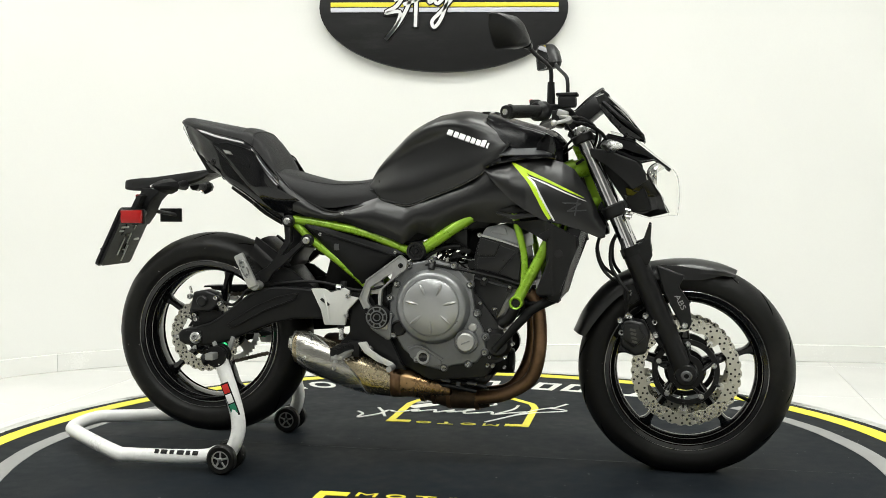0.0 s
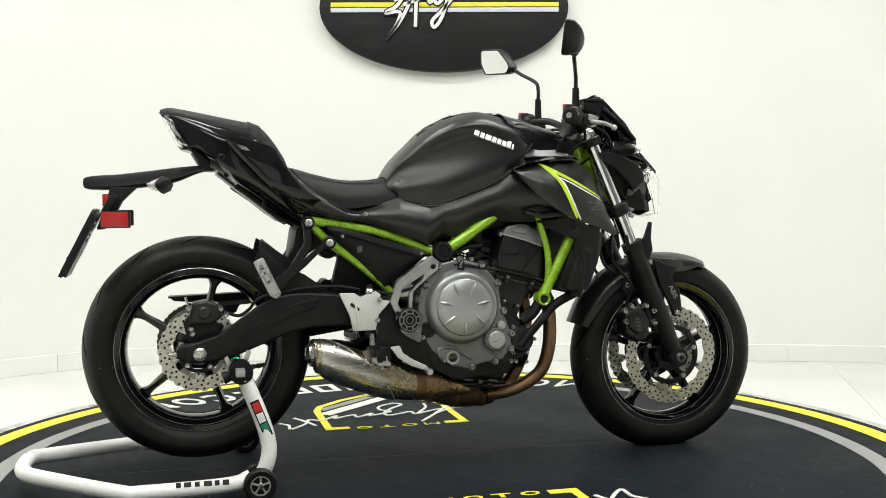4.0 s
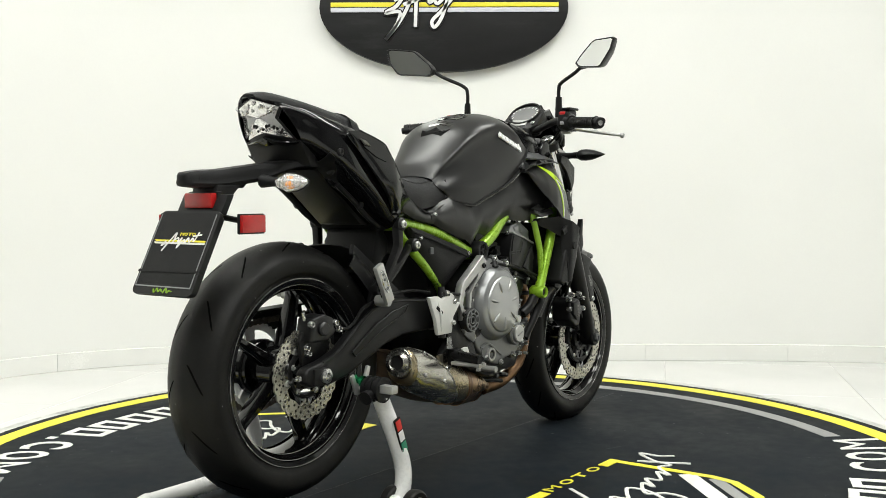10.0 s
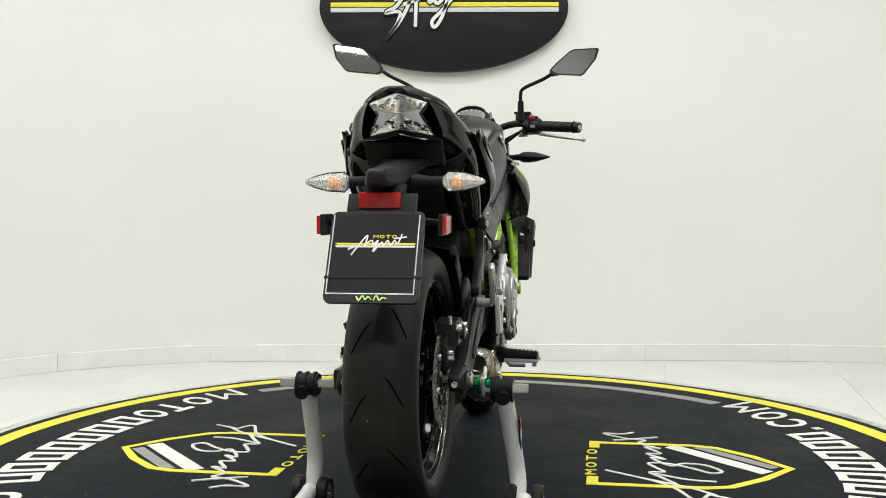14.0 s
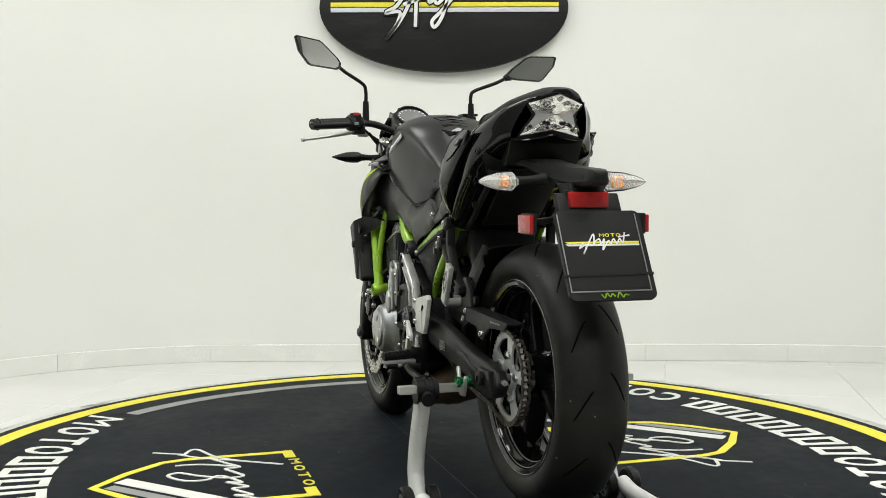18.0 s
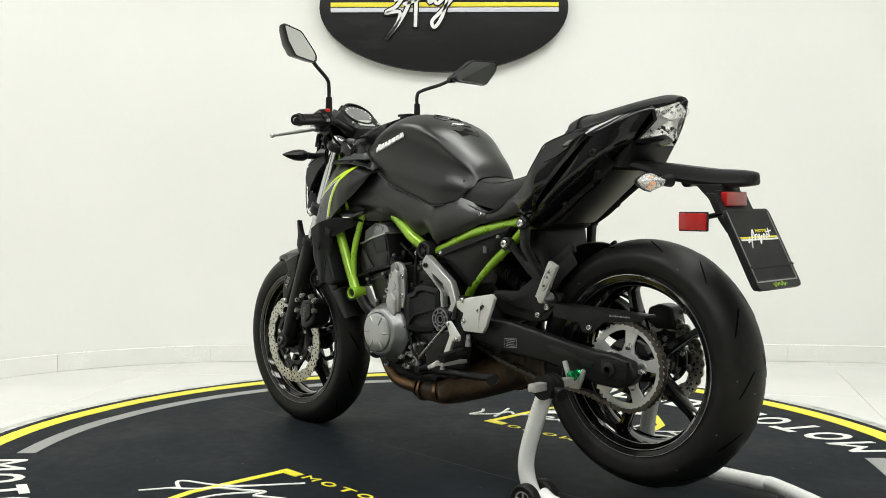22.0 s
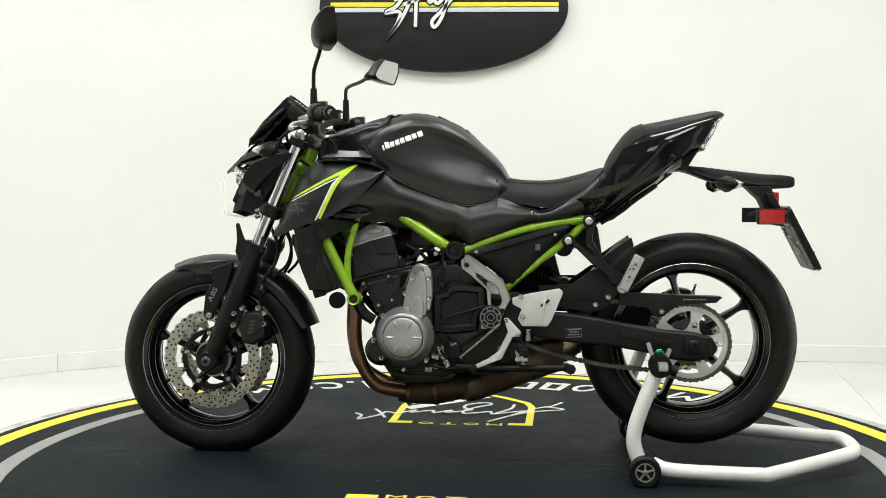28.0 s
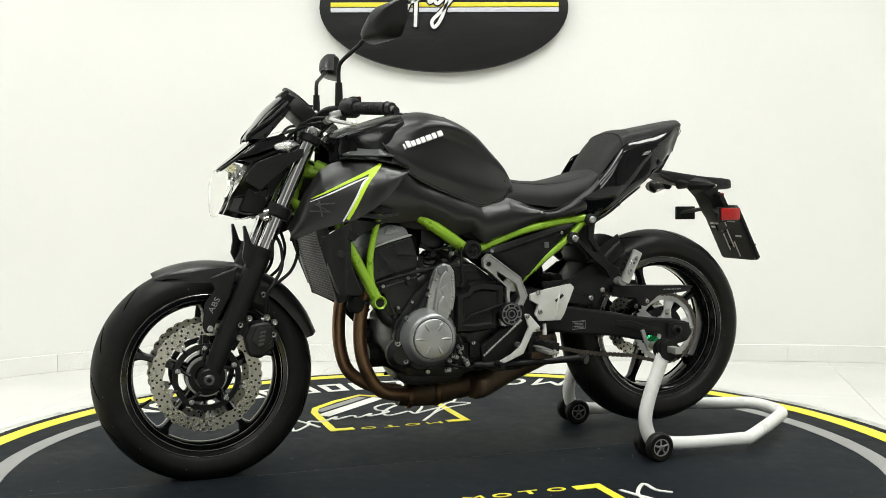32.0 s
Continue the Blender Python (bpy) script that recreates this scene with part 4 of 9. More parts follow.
def build_frame(bike):
    f = tagged(new("frame"), "bright green tubular steel trellis frame")
    f.parent = bike

    def side(e):
        part("seat_rail", tube([(0.29, 0.125 * e, 0.712), (0.36, 0.119 * e, 0.703), (0.42, 0.115 * e, 0.692), (0.50, 0.112 * e, 0.674), (0.585, 0.112 * e, 0.643), (0.645, 0.114 * e, 0.618)], 0.0135, 12), GREEN, f)
        part("rear_strut", tube([(0.285, 0.118 * e, 0.715), (0.345, 0.116 * e, 0.655), (0.42, 0.115 * e, 0.598), (0.49, 0.112 * e, 0.540), (0.53, 0.10 * e, 0.50)], 0.012, 12), GREEN, f)
        part("main_rail", tube([(0.672, 0.120 * e, 0.620), (0.735, 0.130 * e, 0.662), (0.80, 0.120 * e, 0.706), (0.95, 0.10 * e, 0.795), (1.10, 0.045 * e, 0.865)], 0.0165, 12), GREEN, f)
        part("down_tube", tube([(1.075, 0.140 * e, 0.735), (1.040, 0.152 * e, 0.656), (0.997, 0.157 * e, 0.570), (0.954, 0.161 * e, 0.490)], [0.014, 0.015, 0.0152, 0.0155], 12), GREEN, f)
        part("brace_tube", tube([(0.942, 0.138 * e, 0.735), (0.953, 0.145 * e, 0.690), (0.971, 0.152 * e, 0.620), (0.973, 0.156 * e, 0.565), (0.968, 0.159 * e, 0.520)], 0.0098, 10), GREEN, f)
        lug = part("engine_mount", lathe([(0.0125, -0.022), (0.0165, -0.024), (0.019, -0.021), (0.019, 0.021), (0.0165, 0.024), (0.0125, 0.022)], 20, (0.952, 0.160 * e, 0.484), "y", closed=True), GREEN, f)
        part("mount_bolt", lathe([(1e-6, -0.017), (0.0105, -0.017), (0.0125, 0), (0.0105, 0.017), (1e-6, 0.017)], 14, (0.952, 0.160 * e, 0.484), "y"), DARK, lug)
        # pivot boss with a ribbed black cap
        cap = part("pivot_cap", lathe([(1e-6, 0.005), (0.006, 0.005), (0.008, 0.001), (0.017, 0.001), (0.019, 0.006), (0.025, 0.007), (0.0275, 0.002), (0.0275, -0.026), (1e-6, -0.026)], 28, (0, 0, 0), "y"), PLASTIC, f, "ribbed black plastic cap")
        cap.matrix_basis = Matrix.Translation((0.665, 0.142 * e, 0.622)) @ Matrix.Diagonal((1, e, 1, 1))
        for k in range(6):
            a = 2 * math.pi * k / 6
            rib = part("cap_rib", box((0.0125 * math.cos(a), 0.0025, 0.0125 * math.sin(a)), (0.008, 0.005, 0.0028), 0.0005, Matrix.Rotation(-a, 4, "Y")), PLASTIC, cap)
        part("head_gusset", tube([(1.055, 0.05 * e, 0.835), (1.10, 0.034 * e, 0.85), (1.14, 0.014 * e, 0.86)], [0.02, 0.024, 0.03], 10), GREEN, f)
        part("head_strut", tube([(1.09, 0.055 * e, 0.70), (1.13, 0.04 * e, 0.735), (1.17, 0.012 * e, 0.765)], 0.016, 10), GREEN, f)
        # foot-rest hanger bracket for the passenger
        ring = [(0.300, 0.721), (0.278, 0.721), (0.274, 0.702), (0.278, 0.652), (0.249, 0.605), (0.224, 0.575), (0.190, 0.555), (0.188, 0.540), (0.202, 0.528), (0.225, 0.529), (0.239, 0.555), (0.280, 0.587), (0.333, 0.639), (0.354, 0.644), (0.355, 0.661), (0.335, 0.665), (0.322, 0.645), (0.280, 0.610), (0.267, 0.607), (0.296, 0.645), (0.296, 0.692), (0.304, 0.705)]
        br = part("passenger_hanger", slab(ring, 0.126 * e, 0.148 * e, 0.005), PLASTIC, f, "matte black passenger foot-rest bracket")
        for p in ((0.288, 0.706), (0.345, 0.651)):
            part("boss", disc((p[0], 0.142 * e, p[1]), 0.0175, 0.022, "y", 0.2), PLASTIC, br)
            bolt((p[0], 0.154 * e, p[1]), 0.0105, 0.005, br, e)
        # folded passenger foot rest
        m = Matrix.Translation((0.176, 0.178 * e, 0.566)) @ Matrix.Rotation(radians(-26), 4, "Y")
        pg = part("passenger_peg", box((-0.004, 0.004 * e, 0), (0.030, 0.014, 0.104), 0.005), ALU, br, "folded aluminium passenger foot rest")
        pg.data.transform(m)
        for k in range(5):
            rb = part("peg_rubber", box((0.004, -0.008 * e, -0.034 + 0.017 * k), (0.026, 0.014, 0.010), 0.002), GRAINED, pg)
            rb.data.transform(m)
        ov = part("peg_relief", tube([(-0.004 + 0.0085 * math.cos(q), 0.0112 * e, 0.006 + 0.030 * math.sin(q)) for q in (2 * math.pi * k / 20 for k in range(21))], 0.0022, 6, 1), BOLT, pg)
        ov.data.transform(m)
        for z in (-0.012, 0.012, 0.026):
            sc = part("peg_screw", disc((-0.004, 0.0115 * e, z), 0.0035, 0.003, "y", 0.2, 10), CASEDARK, pg)
            sc.data.transform(m)
        pv = part("peg_pivot", disc((0.196, 0.160 * e, 0.520), 0.014, 0.040, "y", 0.2), ALU, br)
    both(side)
    part("steering_head", tube([(1.120, 0, 0.925), (1.135, 0, 0.88), (1.165, 0, 0.79), (1.185, 0, 0.735)], [0.031, 0.027, 0.027, 0.033], 18, 4), GREEN, f)
    part("cross_tube", tube([(0.665, -0.12, 0.615), (0.665, 0.12, 0.615)], 0.020, 12, 1), GREEN, f)
    part("rear_cross_tube", tube([(0.30, -0.115, 0.70), (0.30, 0.115, 0.70)], 0.012, 12, 1), GREEN, f)
    return f


def build_engine(bike):
    en = tagged(new("engine"), "parallel twin engine with grey side covers and black cylinders")
    en.parent = bike
    # crankcase
    cc = [(0.575, 0.52), (0.66, 0.585), (0.76, 0.575), (0.84, 0.50), (0.90, 0.42), (0.905, 0.33), (0.86, 0.265), (0.70, 0.255), (0.615, 0.30), (0.575, 0.38)]
    part("crankcase", slab(cc, -0.135, 0.135, 0.012), BLOCK, en)
    part("sump", slab([(0.66, 0.262), (0.88, 0.272), (0.855, 0.236), (0.80, 0.226), (0.69, 0.230)], -0.085, 0.085, 0.012), BLOCK, en)
    low = [(0.829, 0.484), (0.826, 0.552), (0.833, 0.562), (0.945, 0.532), (0.933, 0.520), (0.898, 0.448), (0.872, 0.400), (0.834, 0.410)]
    part("cylinder_block", slab(low, -0.124, 0.124, 0.004), BLOCK, en)
    upper = [(0.839, 0.643), (0.849, 0.668), (0.914, 0.648), (0.961, 0.630), (0.967, 0.585), (0.956, 0.533), (0.832, 0.568), (0.829, 0.606)]
    part("cylinder_head", slab(upper, -0.133, 0.133, 0.004), BLOCK, en, "black cylinder head")
    head = [(0.848, 0.664), (0.854, 0.680), (0.864, 0.690), (0.896, 0.697), (0.917, 0.696), (0.964, 0.671), (0.968, 0.632), (0.914, 0.652)]
    part("head_cover", slab(head, -0.118, 0.118, 0.004, 2), COVER, en, "grey cylinder head cover")
    part("gasket", slab([(0.846, 0.6655), (0.914, 0.6475), (0.964, 0.6300), (0.965, 0.6345), (0.914, 0.652), (0.847, 0.670)], -0.136, 0.136, 0.001), ALU, en, "pale gasket edge")
    part("head_front", slab([(0.955, 0.532), (0.967, 0.60), (0.985, 0.60), (0.995, 0.54), (0.98, 0.50)], -0.10, 0.10, 0.008), BLOCK, en)

    # cables, oil filter, drain bolts and clamps along the right of the engine
    part("clutch_cable", tube([(0.770, -0.142, 0.575), (0.805, -0.144, 0.570), (0.862, -0.146, 0.559), (0.944, -0.142, 0.531), (1.00, -0.12, 0.525)], 0.0042, 8), HOSE, en, "black rubber cable")
    part("cable_sleeve", tube([(0.795, -0.144, 0.5715), (0.818, -0.1445, 0.5675)], 0.0062, 10, 1), BOLT, en)
    part("breather_hose", tube([(0.626, -0.128, 0.503), (0.650, -0.132, 0.551), (0.694, -0.130, 0.582), (0.735, -0.128, 0.590), (0.772, -0.124, 0.576)], 0.0085, 10), HOSE, en, "black rubber hose")
    part("breather_hose", tube([(0.640, -0.118, 0.545), (0.680, -0.122, 0.597), (0.732, -0.118, 0.628), (0.785, -0.112, 0.636)], 0.0060, 8), HOSE, en)
    part("wiring", tube([(0.742, -0.120, 0.575), (0.762, -0.124, 0.601), (0.793, -0.120, 0.606), (0.815, -0.10, 0.60)], 0.0036, 8), HOSE, en)
    part("plug", box((0.778, -0.120, 0.611), (0.022, 0.014, 0.013), 0.003, Matrix.Rotation(radians(24), 4, "Y")), HOSE, en)
    part("clip", box((0.752, -0.126, 0.598), (0.008, 0.020, 0.012), 0.002), BOLT, en)
    part("oil_filter", disc((0.888, -0.108, 0.343), 0.036, 0.050, "y", 0.12, 28), BLOCK, en, "black oil filter can")
    part("filter_rim", disc((0.888, -0.137, 0.343), 0.024, 0.008, "y", 0.2, 24), PLASTIC, en)
    for x, z, r in ((0.882, 0.303, 0.006), (0.915, 0.299, 0.005), (0.867, 0.304, 0.0065), (0.905, 0.380, 0.005), (0.884, 0.386, 0.005)):
        bolt((x, -0.135, z), r, 0.008, en, -1)
    for x, z, w, h in ((0.707, 0.267, 0.016, 0.008), (0.745, 0.253, 0.026, 0.007), (0.781, 0.245, 0.012, 0.012), (0.819, 0.247, 0.028, 0.007), (0.835, 0.268, 0.008, 0.018)):
        part("sump_clip", box((x, -0.112, z), (w, 0.020, h), 0.002, Matrix.Rotation(radians(8), 4, "Y")), CASEDARK, en)
    for x0, x1, z0, z1 in ((0.690, 0.860, 0.258, 0.236), (0.70, 0.83, 0.240, 0.222)):
        part("sump_pipe", tube([(x0, -0.104, z0), ((x0 + x1) / 2, -0.110, (z0 + z1) / 2 + 0.004), (x1, -0.104, z1)], 0.006, 8), HOSE, en)
    def side(e):
        for p in ((0.856, 0.538), (0.929, 0.517), (0.845, 0.470), (0.885, 0.455)):
            part("lug", box((p[0], 0.128 * e, p[1]), (0.016, 0.016, 0.020), 0.003, Matrix.Rotation(radians(15), 4, "Y")), BLOCK, en)
            bolt((p[0] + 0.002, 0.136 * e, p[1] + 0.008), 0.005, 0.004, en, e)
        part("flange_line", tube([(0.830, 0.1255 * e, 0.548), (0.880, 0.1255 * e, 0.534), (0.938, 0.1255 * e, 0.519)], 0.0026, 6, 2), CASEDARK, en)
        part("coil_cap", tube([(0.822, 0.10 * e, 0.585), (0.822, 0.130 * e, 0.585)], 0.012, 10, 1), HOSE, en)
        part("head_facet", slab([(0.842, 0.640), (0.850, 0.660), (0.900, 0.645), (0.888, 0.612), (0.838, 0.612)], 0.131 * e, 0.1375 * e, 0.003), BLOCK, en)
        part("head_facet", slab([(0.899, 0.562), (0.954, 0.625), (0.962, 0.590), (0.954, 0.540)], 0.131 * e, 0.1385 * e, 0.003), BLOCK, en)
        part("head_facet", slab([(0.840, 0.605), (0.888, 0.606), (0.903, 0.640), (0.946, 0.624), (0.894, 0.560), (0.838, 0.575)], 0.131 * e, 0.1355 * e, 0.003), BLOCK, en)
        part("cover_step", slab([(0.872, 0.684), (0.898, 0.690), (0.916, 0.688), (0.922, 0.668), (0.878, 0.672)], 0.112 * e, 0.1225 * e, 0.004), COVER, en)
        part("engine_cable", tube([(0.711, 0.148 * e, 0.584), (0.802, 0.150 * e, 0.571), (0.899, 0.150 * e, 0.550), (0.963, 0.148 * e, 0.532)], 0.0045, 8), HOSE, en)
    both(side)
    # right: clutch cover
    e = -1
    cov = [(0.590, 0.480), (0.602, 0.545), (0.648, 0.588), (0.715, 0.601), (0.782, 0.582), (0.826, 0.528), (0.834, 0.455), (0.858, 0.400), (0.866, 0.350), (0.838, 0.312), (0.770, 0.302), (0.735, 0.288), (0.690, 0.298), (0.628, 0.345), (0.592, 0.408)]
    cl = part("clutch_cover", slab(cov, -0.130, -0.152, 0.006, 3), CASE, en, "grey cast clutch cover")
    c = (0.716, 0.468)
    part("clutch_dome", lathe([(0.106, -0.148), (0.106, -0.156), (0.101, -0.163), (0.098, -0.174), (0.094, -0.178), (0.088, -0.180), (0.0805, -0.1812)], 64, (c[0], 0, c[1]), "y"), COVER, cl)
    part("dome_face", lathe([(0.0808, -0.1795), (0.0790, -0.1855), (0.0765, -0.1875), (0.030, -0.1902), (1e-6, -0.1900)], 64, (c[0], 0, c[1]), "y"), FACE, cl, "brushed grey dome face")
    for k in range(7):
        a = radians(-90 + 360 * k / 7)
        u = Vector((math.cos(a), 0, math.sin(a)))
        q = Vector((c[0], -0.1885, c[1]))
        part("cover_flute", tube([q + 0.034 * u, q + 0.046 * u, q + 0.060 * u, q + 0.073 * u], [0.0012, 0.0036, 0.0048, 0.0024], 8, 3), BRACKET, cl)
    for p in ((0.612, 0.530), (0.648, 0.582), (0.713, 0.597), (0.775, 0.582), (0.822, 0.530), (0.840, 0.450), (0.864, 0.385), (0.862, 0.342), (0.815, 0.308), (0.746, 0.295), (0.668, 0.318), (0.602, 0.385), (0.593, 0.440), (0.592, 0.490)):
        b = bolt((p[0], -0.154, p[1]), 0.0075, 0.007, cl, e)
        part("bolt_boss", disc((p[0], -0.146, p[1]), 0.0115, 0.016, "y", 0.15, 14), CASEDARK, cl)
    part("filler_ring", lathe([(0.020, -0.150), (0.033, -0.150), (0.034, -0.166), (0.031, -0.170), (0.026, -0.1705), (0.0255, -0.166), (0.020, -0.166)], 40, (0.812, 0, 0.372), "y", closed=True), CASE, cl)
    cap = part("filler_cap", disc((0.812, -0.172, 0.372), 0.0255, 0.016, "y", 0.18, 36), ALU, cl, "pale round oil filler cap")
    part("cap_slot", box((0.812, -0.181, 0.372), (0.026, 0.003, 0.004), 0.001, Matrix.Rotation(radians(-22), 4, "Y")), GREYDECAL, cap)
    part("small_plug", disc((0.830, -0.160, 0.412), 0.012, 0.014, "y", 0.2, 20), ALU, cl)
    part("sight_glass", lathe([(1e-6, -0.1585), (0.008, -0.1590), (0.0128, -0.1600), (0.0135, -0.150)], 28, (0.688, 0, 0.325), "y"), SMOKE, cl, "round oil sight glass")
    part("sight_corner", slab([(0.640, 0.352), (0.668, 0.360), (0.735, 0.322), (0.742, 0.305), (0.715, 0.298), (0.688, 0.300), (0.650, 0.322)], -0.148, -0.1555, 0.004), CASE, cl)
    part("glass_rim", lathe([(0.0125, -0.155), (0.0135, -0.163), (0.019, -0.163), (0.020, -0.154)], 28, (0.688, 0, 0.325), "y"), BRACKET, cl)
    part("oil_window", lathe([(1e-6, -0.153), (0.016, -0.154), (0.019, -0.160), (0.022, -0.158), (0.023, -0.150)], 28, (0.617, 0, 0.405), "y"), DARK, cl)
    part("clutch_arm", tube([(0.72, -0.135, 0.60), (0.715, -0.15, 0.588), (0.712, -0.158, 0.572)], 0.010, 10), BLOCK, cl)
    part("cover_ridge", tube([(0.648, -0.154, 0.345), (0.680, -0.156, 0.355), (0.745, -0.156, 0.318)], 0.004, 6), CASE, cl)
    # left: generator cover and sprocket cover
    e = 1
    gen = [(0.735, 0.320), (0.722, 0.37), (0.728, 0.455), (0.748, 0.47), (0.732, 0.52), (0.735, 0.568), (0.760, 0.585), (0.790, 0.572), (0.800, 0.52), (0.835, 0.46), (0.885, 0.43), (0.905, 0.385), (0.888, 0.318), (0.84, 0.285), (0.78, 0.282)]
    ge = part("generator_cover", slab(gen, 0.13, 0.158, 0.006, 3), BLOCK, en, "black cast generator case")
    part("cam_chain_rib", slab([(0.733, 0.452), (0.727, 0.491), (0.730, 0.565), (0.742, 0.581), (0.762, 0.588), (0.784, 0.572), (0.803, 0.514), (0.814, 0.450)], 0.150, 0.166, 0.005, 3), BRACKET, ge, "grey cast cam chain cover")
    part("rib_step", slab([(0.744, 0.440), (0.741, 0.520), (0.746, 0.556), (0.758, 0.568), (0.770, 0.556), (0.786, 0.512), (0.796, 0.440)], 0.162, 0.176, 0.004, 3), BRACKET, ge)
    part("rib_step", slab([(0.752, 0.430), (0.750, 0.478), (0.768, 0.498), (0.784, 0.480), (0.790, 0.430)], 0.172, 0.184, 0.005, 3), BRACKET, ge)
    part("case_ridge", slab([(0.750, 0.512), (0.757, 0.530), (0.776, 0.515), (0.768, 0.500)], 0.174, 0.1790, 0.002), FACE, ge)
    part("case_boss", disc((0.766, 0.166, 0.568), 0.016, 0.014, "y", 0.2, 18), CASE, ge)
    part("case_flange", tube([(x, 0.160, z) for x, z in ((0.736, 0.46), (0.729, 0.50), (0.733, 0.562), (0.760, 0.584), (0.787, 0.566), (0.806, 0.516))], 0.004, 8, 3), CASEDARK, ge)
    g = (0.806, 0.380)
    part("generator_dome", lathe([(0.084, 0.150), (0.084, 0.160), (0.079, 0.172), (0.072, 0.180), (0.070, 0.194), (0.064, 0.200), (0.058, 0.201)], 60, (g[0], 0, g[1]), "y"), COVER, ge)
    part("dome_groove", lathe([(0.0585, 0.2009), (0.0575, 0.1990), (0.0560, 0.2000)], 60, (g[0], 0, g[1]), "y"), DARK, ge)
    part("dome_face", lathe([(0.0563, 0.1995), (0.0555, 0.206), (0.0535, 0.2075), (0.024, 0.2090), (1e-6, 0.2088)], 60, (g[0], 0, g[1]), "y"), FACE, ge, "brushed grey dome face")
    for k in range(6):
        a = radians(0 + 60 * k)
        u = Vector((math.cos(a), 0, math.sin(a)))
        q = Vector((g[0], 0.2075, g[1]))
        part("cover_flute", tube([q + 0.020 * u, q + 0.032 * u, q + 0.043 * u, q + 0.052 * u], [0.0010, 0.0032, 0.0040, 0.0020], 8, 3), BRACKET, ge)
    for p in ((0.768, 0.578), (0.738, 0.545), (0.738, 0.49), (0.785, 0.545), (0.805, 0.50), (0.733, 0.40), (0.745, 0.31), (0.81, 0.283), (0.875, 0.315), (0.897, 0.365), (0.87, 0.435)):
        bolt((p[0], 0.160, p[1]), 0.0078, 0.009, ge, e)
    for x, y, z, sx, sz, tilt in ((0.705, 0.150, 0.338, 0.016, 0.026, 10), (0.722, 0.146, 0.318, 0.022, 0.012, -20), (0.688, 0.152, 0.300, 0.014, 0.022, 25), (0.742, 0.140, 0.280, 0.020, 0.014, 0), (0.668, 0.148, 0.352, 0.020, 0.010, 40)):
        part("fitting", box((x, y, z), (sx, 0.014, sz), 0.003, Matrix.Rotation(radians(tilt), 4, "Y")), BRACKET, ge, "cast metal fitting")
        bolt((x + 0.003, y + 0.009, z + 0.004), 0.0055, 0.007, ge, e)
    for pts in (((0.735, 0.150, 0.400), (0.712, 0.156, 0.368), (0.700, 0.156, 0.330), (0.672, 0.150, 0.300)), ((0.752, 0.148, 0.300), (0.716, 0.154, 0.290), (0.676, 0.150, 0.285), (0.640, 0.146, 0.300)), ((0.690, 0.150, 0.372), (0.664, 0.156, 0.340), (0.650, 0.152, 0.310))):
        part("engine_hose", tube(pts, 0.0042, 8), HOSE, ge)
    sc = [(0.729, 0.498), (0.694, 0.508), (0.682, 0.527), (0.647, 0.535), (0.573, 0.527), (0.571, 0.466), (0.594, 0.435), (0.598, 0.391), (0.679, 0.382), (0.729, 0.386)]
    sk = part("sprocket_cover", slab(sc, 0.128, 0.150, 0.008, 3), PLASTIC, en, "matte black front sprocket cover")
    mid = (0.648, 0.458)
    rows = [[(mid[0] + (x - mid[0]) * f, y, mid[1] + (z - mid[1]) * f) for x, z in sc] for f, y in ((0.97, 0.148), (0.88, 0.166), (0.70, 0.169), (0.62, 0.162), (0.30, 0.160), (0.02, 0.160))]
    bm = bmesh.new()
    quad_grid(bm, rows, close_v=True)
    part("cover_facet", bm, PLASTIC, sk, smooth=12)
    part("cover_ridge", tube([(0.706, 0.166, 0.412), (0.682, 0.170, 0.436), (0.640, 0.170, 0.448), (0.578, 0.166, 0.467)], 0.004, 8, 2), PLASTIC, sk)
    part("upper_cover", slab([(0.717, 0.544), (0.705, 0.566), (0.651, 0.562), (0.635, 0.535), (0.682, 0.534), (0.694, 0.512), (0.717, 0.515)], 0.122, 0.142, 0.006), PLASTIC, en)
    for p in ((0.703, 0.522), (0.705, 0.382), (0.608, 0.398)):
        bolt((p[0], 0.158, p[1]), 0.0065, 0.004, sk, e, BLOCK)
    part("water_pump", lathe([(0.045, 0.13), (0.045, 0.150), (0.030, 0.165), (1e-6, 0.167)], 28, (0.880, 0, 0.335), "y"), BLOCK, en)
    # clutter low at the front right: oil filter, water pipe, oil cooler stub
    part("oil_filter", lathe([(1e-6, 0.93), (0.034, 0.93), (0.036, 0.925), (0.036, 0.86), (0.03, 0.85), (1e-6, 0.85)], 28, (0, -0.045, 0.305), "x"), HOSE, en, "black oil filter can")
    part("water_hose", tube([(1.068, -0.150, 0.502), (0.998, -0.150, 0.466), (0.963, -0.152, 0.432), (0.928, -0.152, 0.393), (0.888, -0.150, 0.348)], [0.0135, 0.0130, 0.0125, 0.0115, 0.0105], 12), HOSE, en, "black rubber coolant hose")
    part("pump_cover", lathe([(0.040, -0.12), (0.040, -0.138), (0.030, -0.150), (0.012, -0.152), (1e-6, -0.146)], 28, (0.895, 0, 0.365), "y"), BLOCK, en)
    for k in range(6):
        a = 2 * math.pi * k / 6
        bolt((0.895 + 0.043 * math.cos(a), -0.135, 0.365 + 0.043 * math.sin(a)), 0.0055, 0.008, en, -1)
    part("front_mount", tube([(0.950, -0.15, 0.475), (0.93, -0.14, 0.44), (0.905, -0.13, 0.42)], 0.016, 10), BLOCK, en)
    part("front_mount", tube([(0.950, 0.15, 0.475), (0.93, 0.14, 0.44), (0.905, 0.13, 0.42)], 0.016, 10), BLOCK, en)
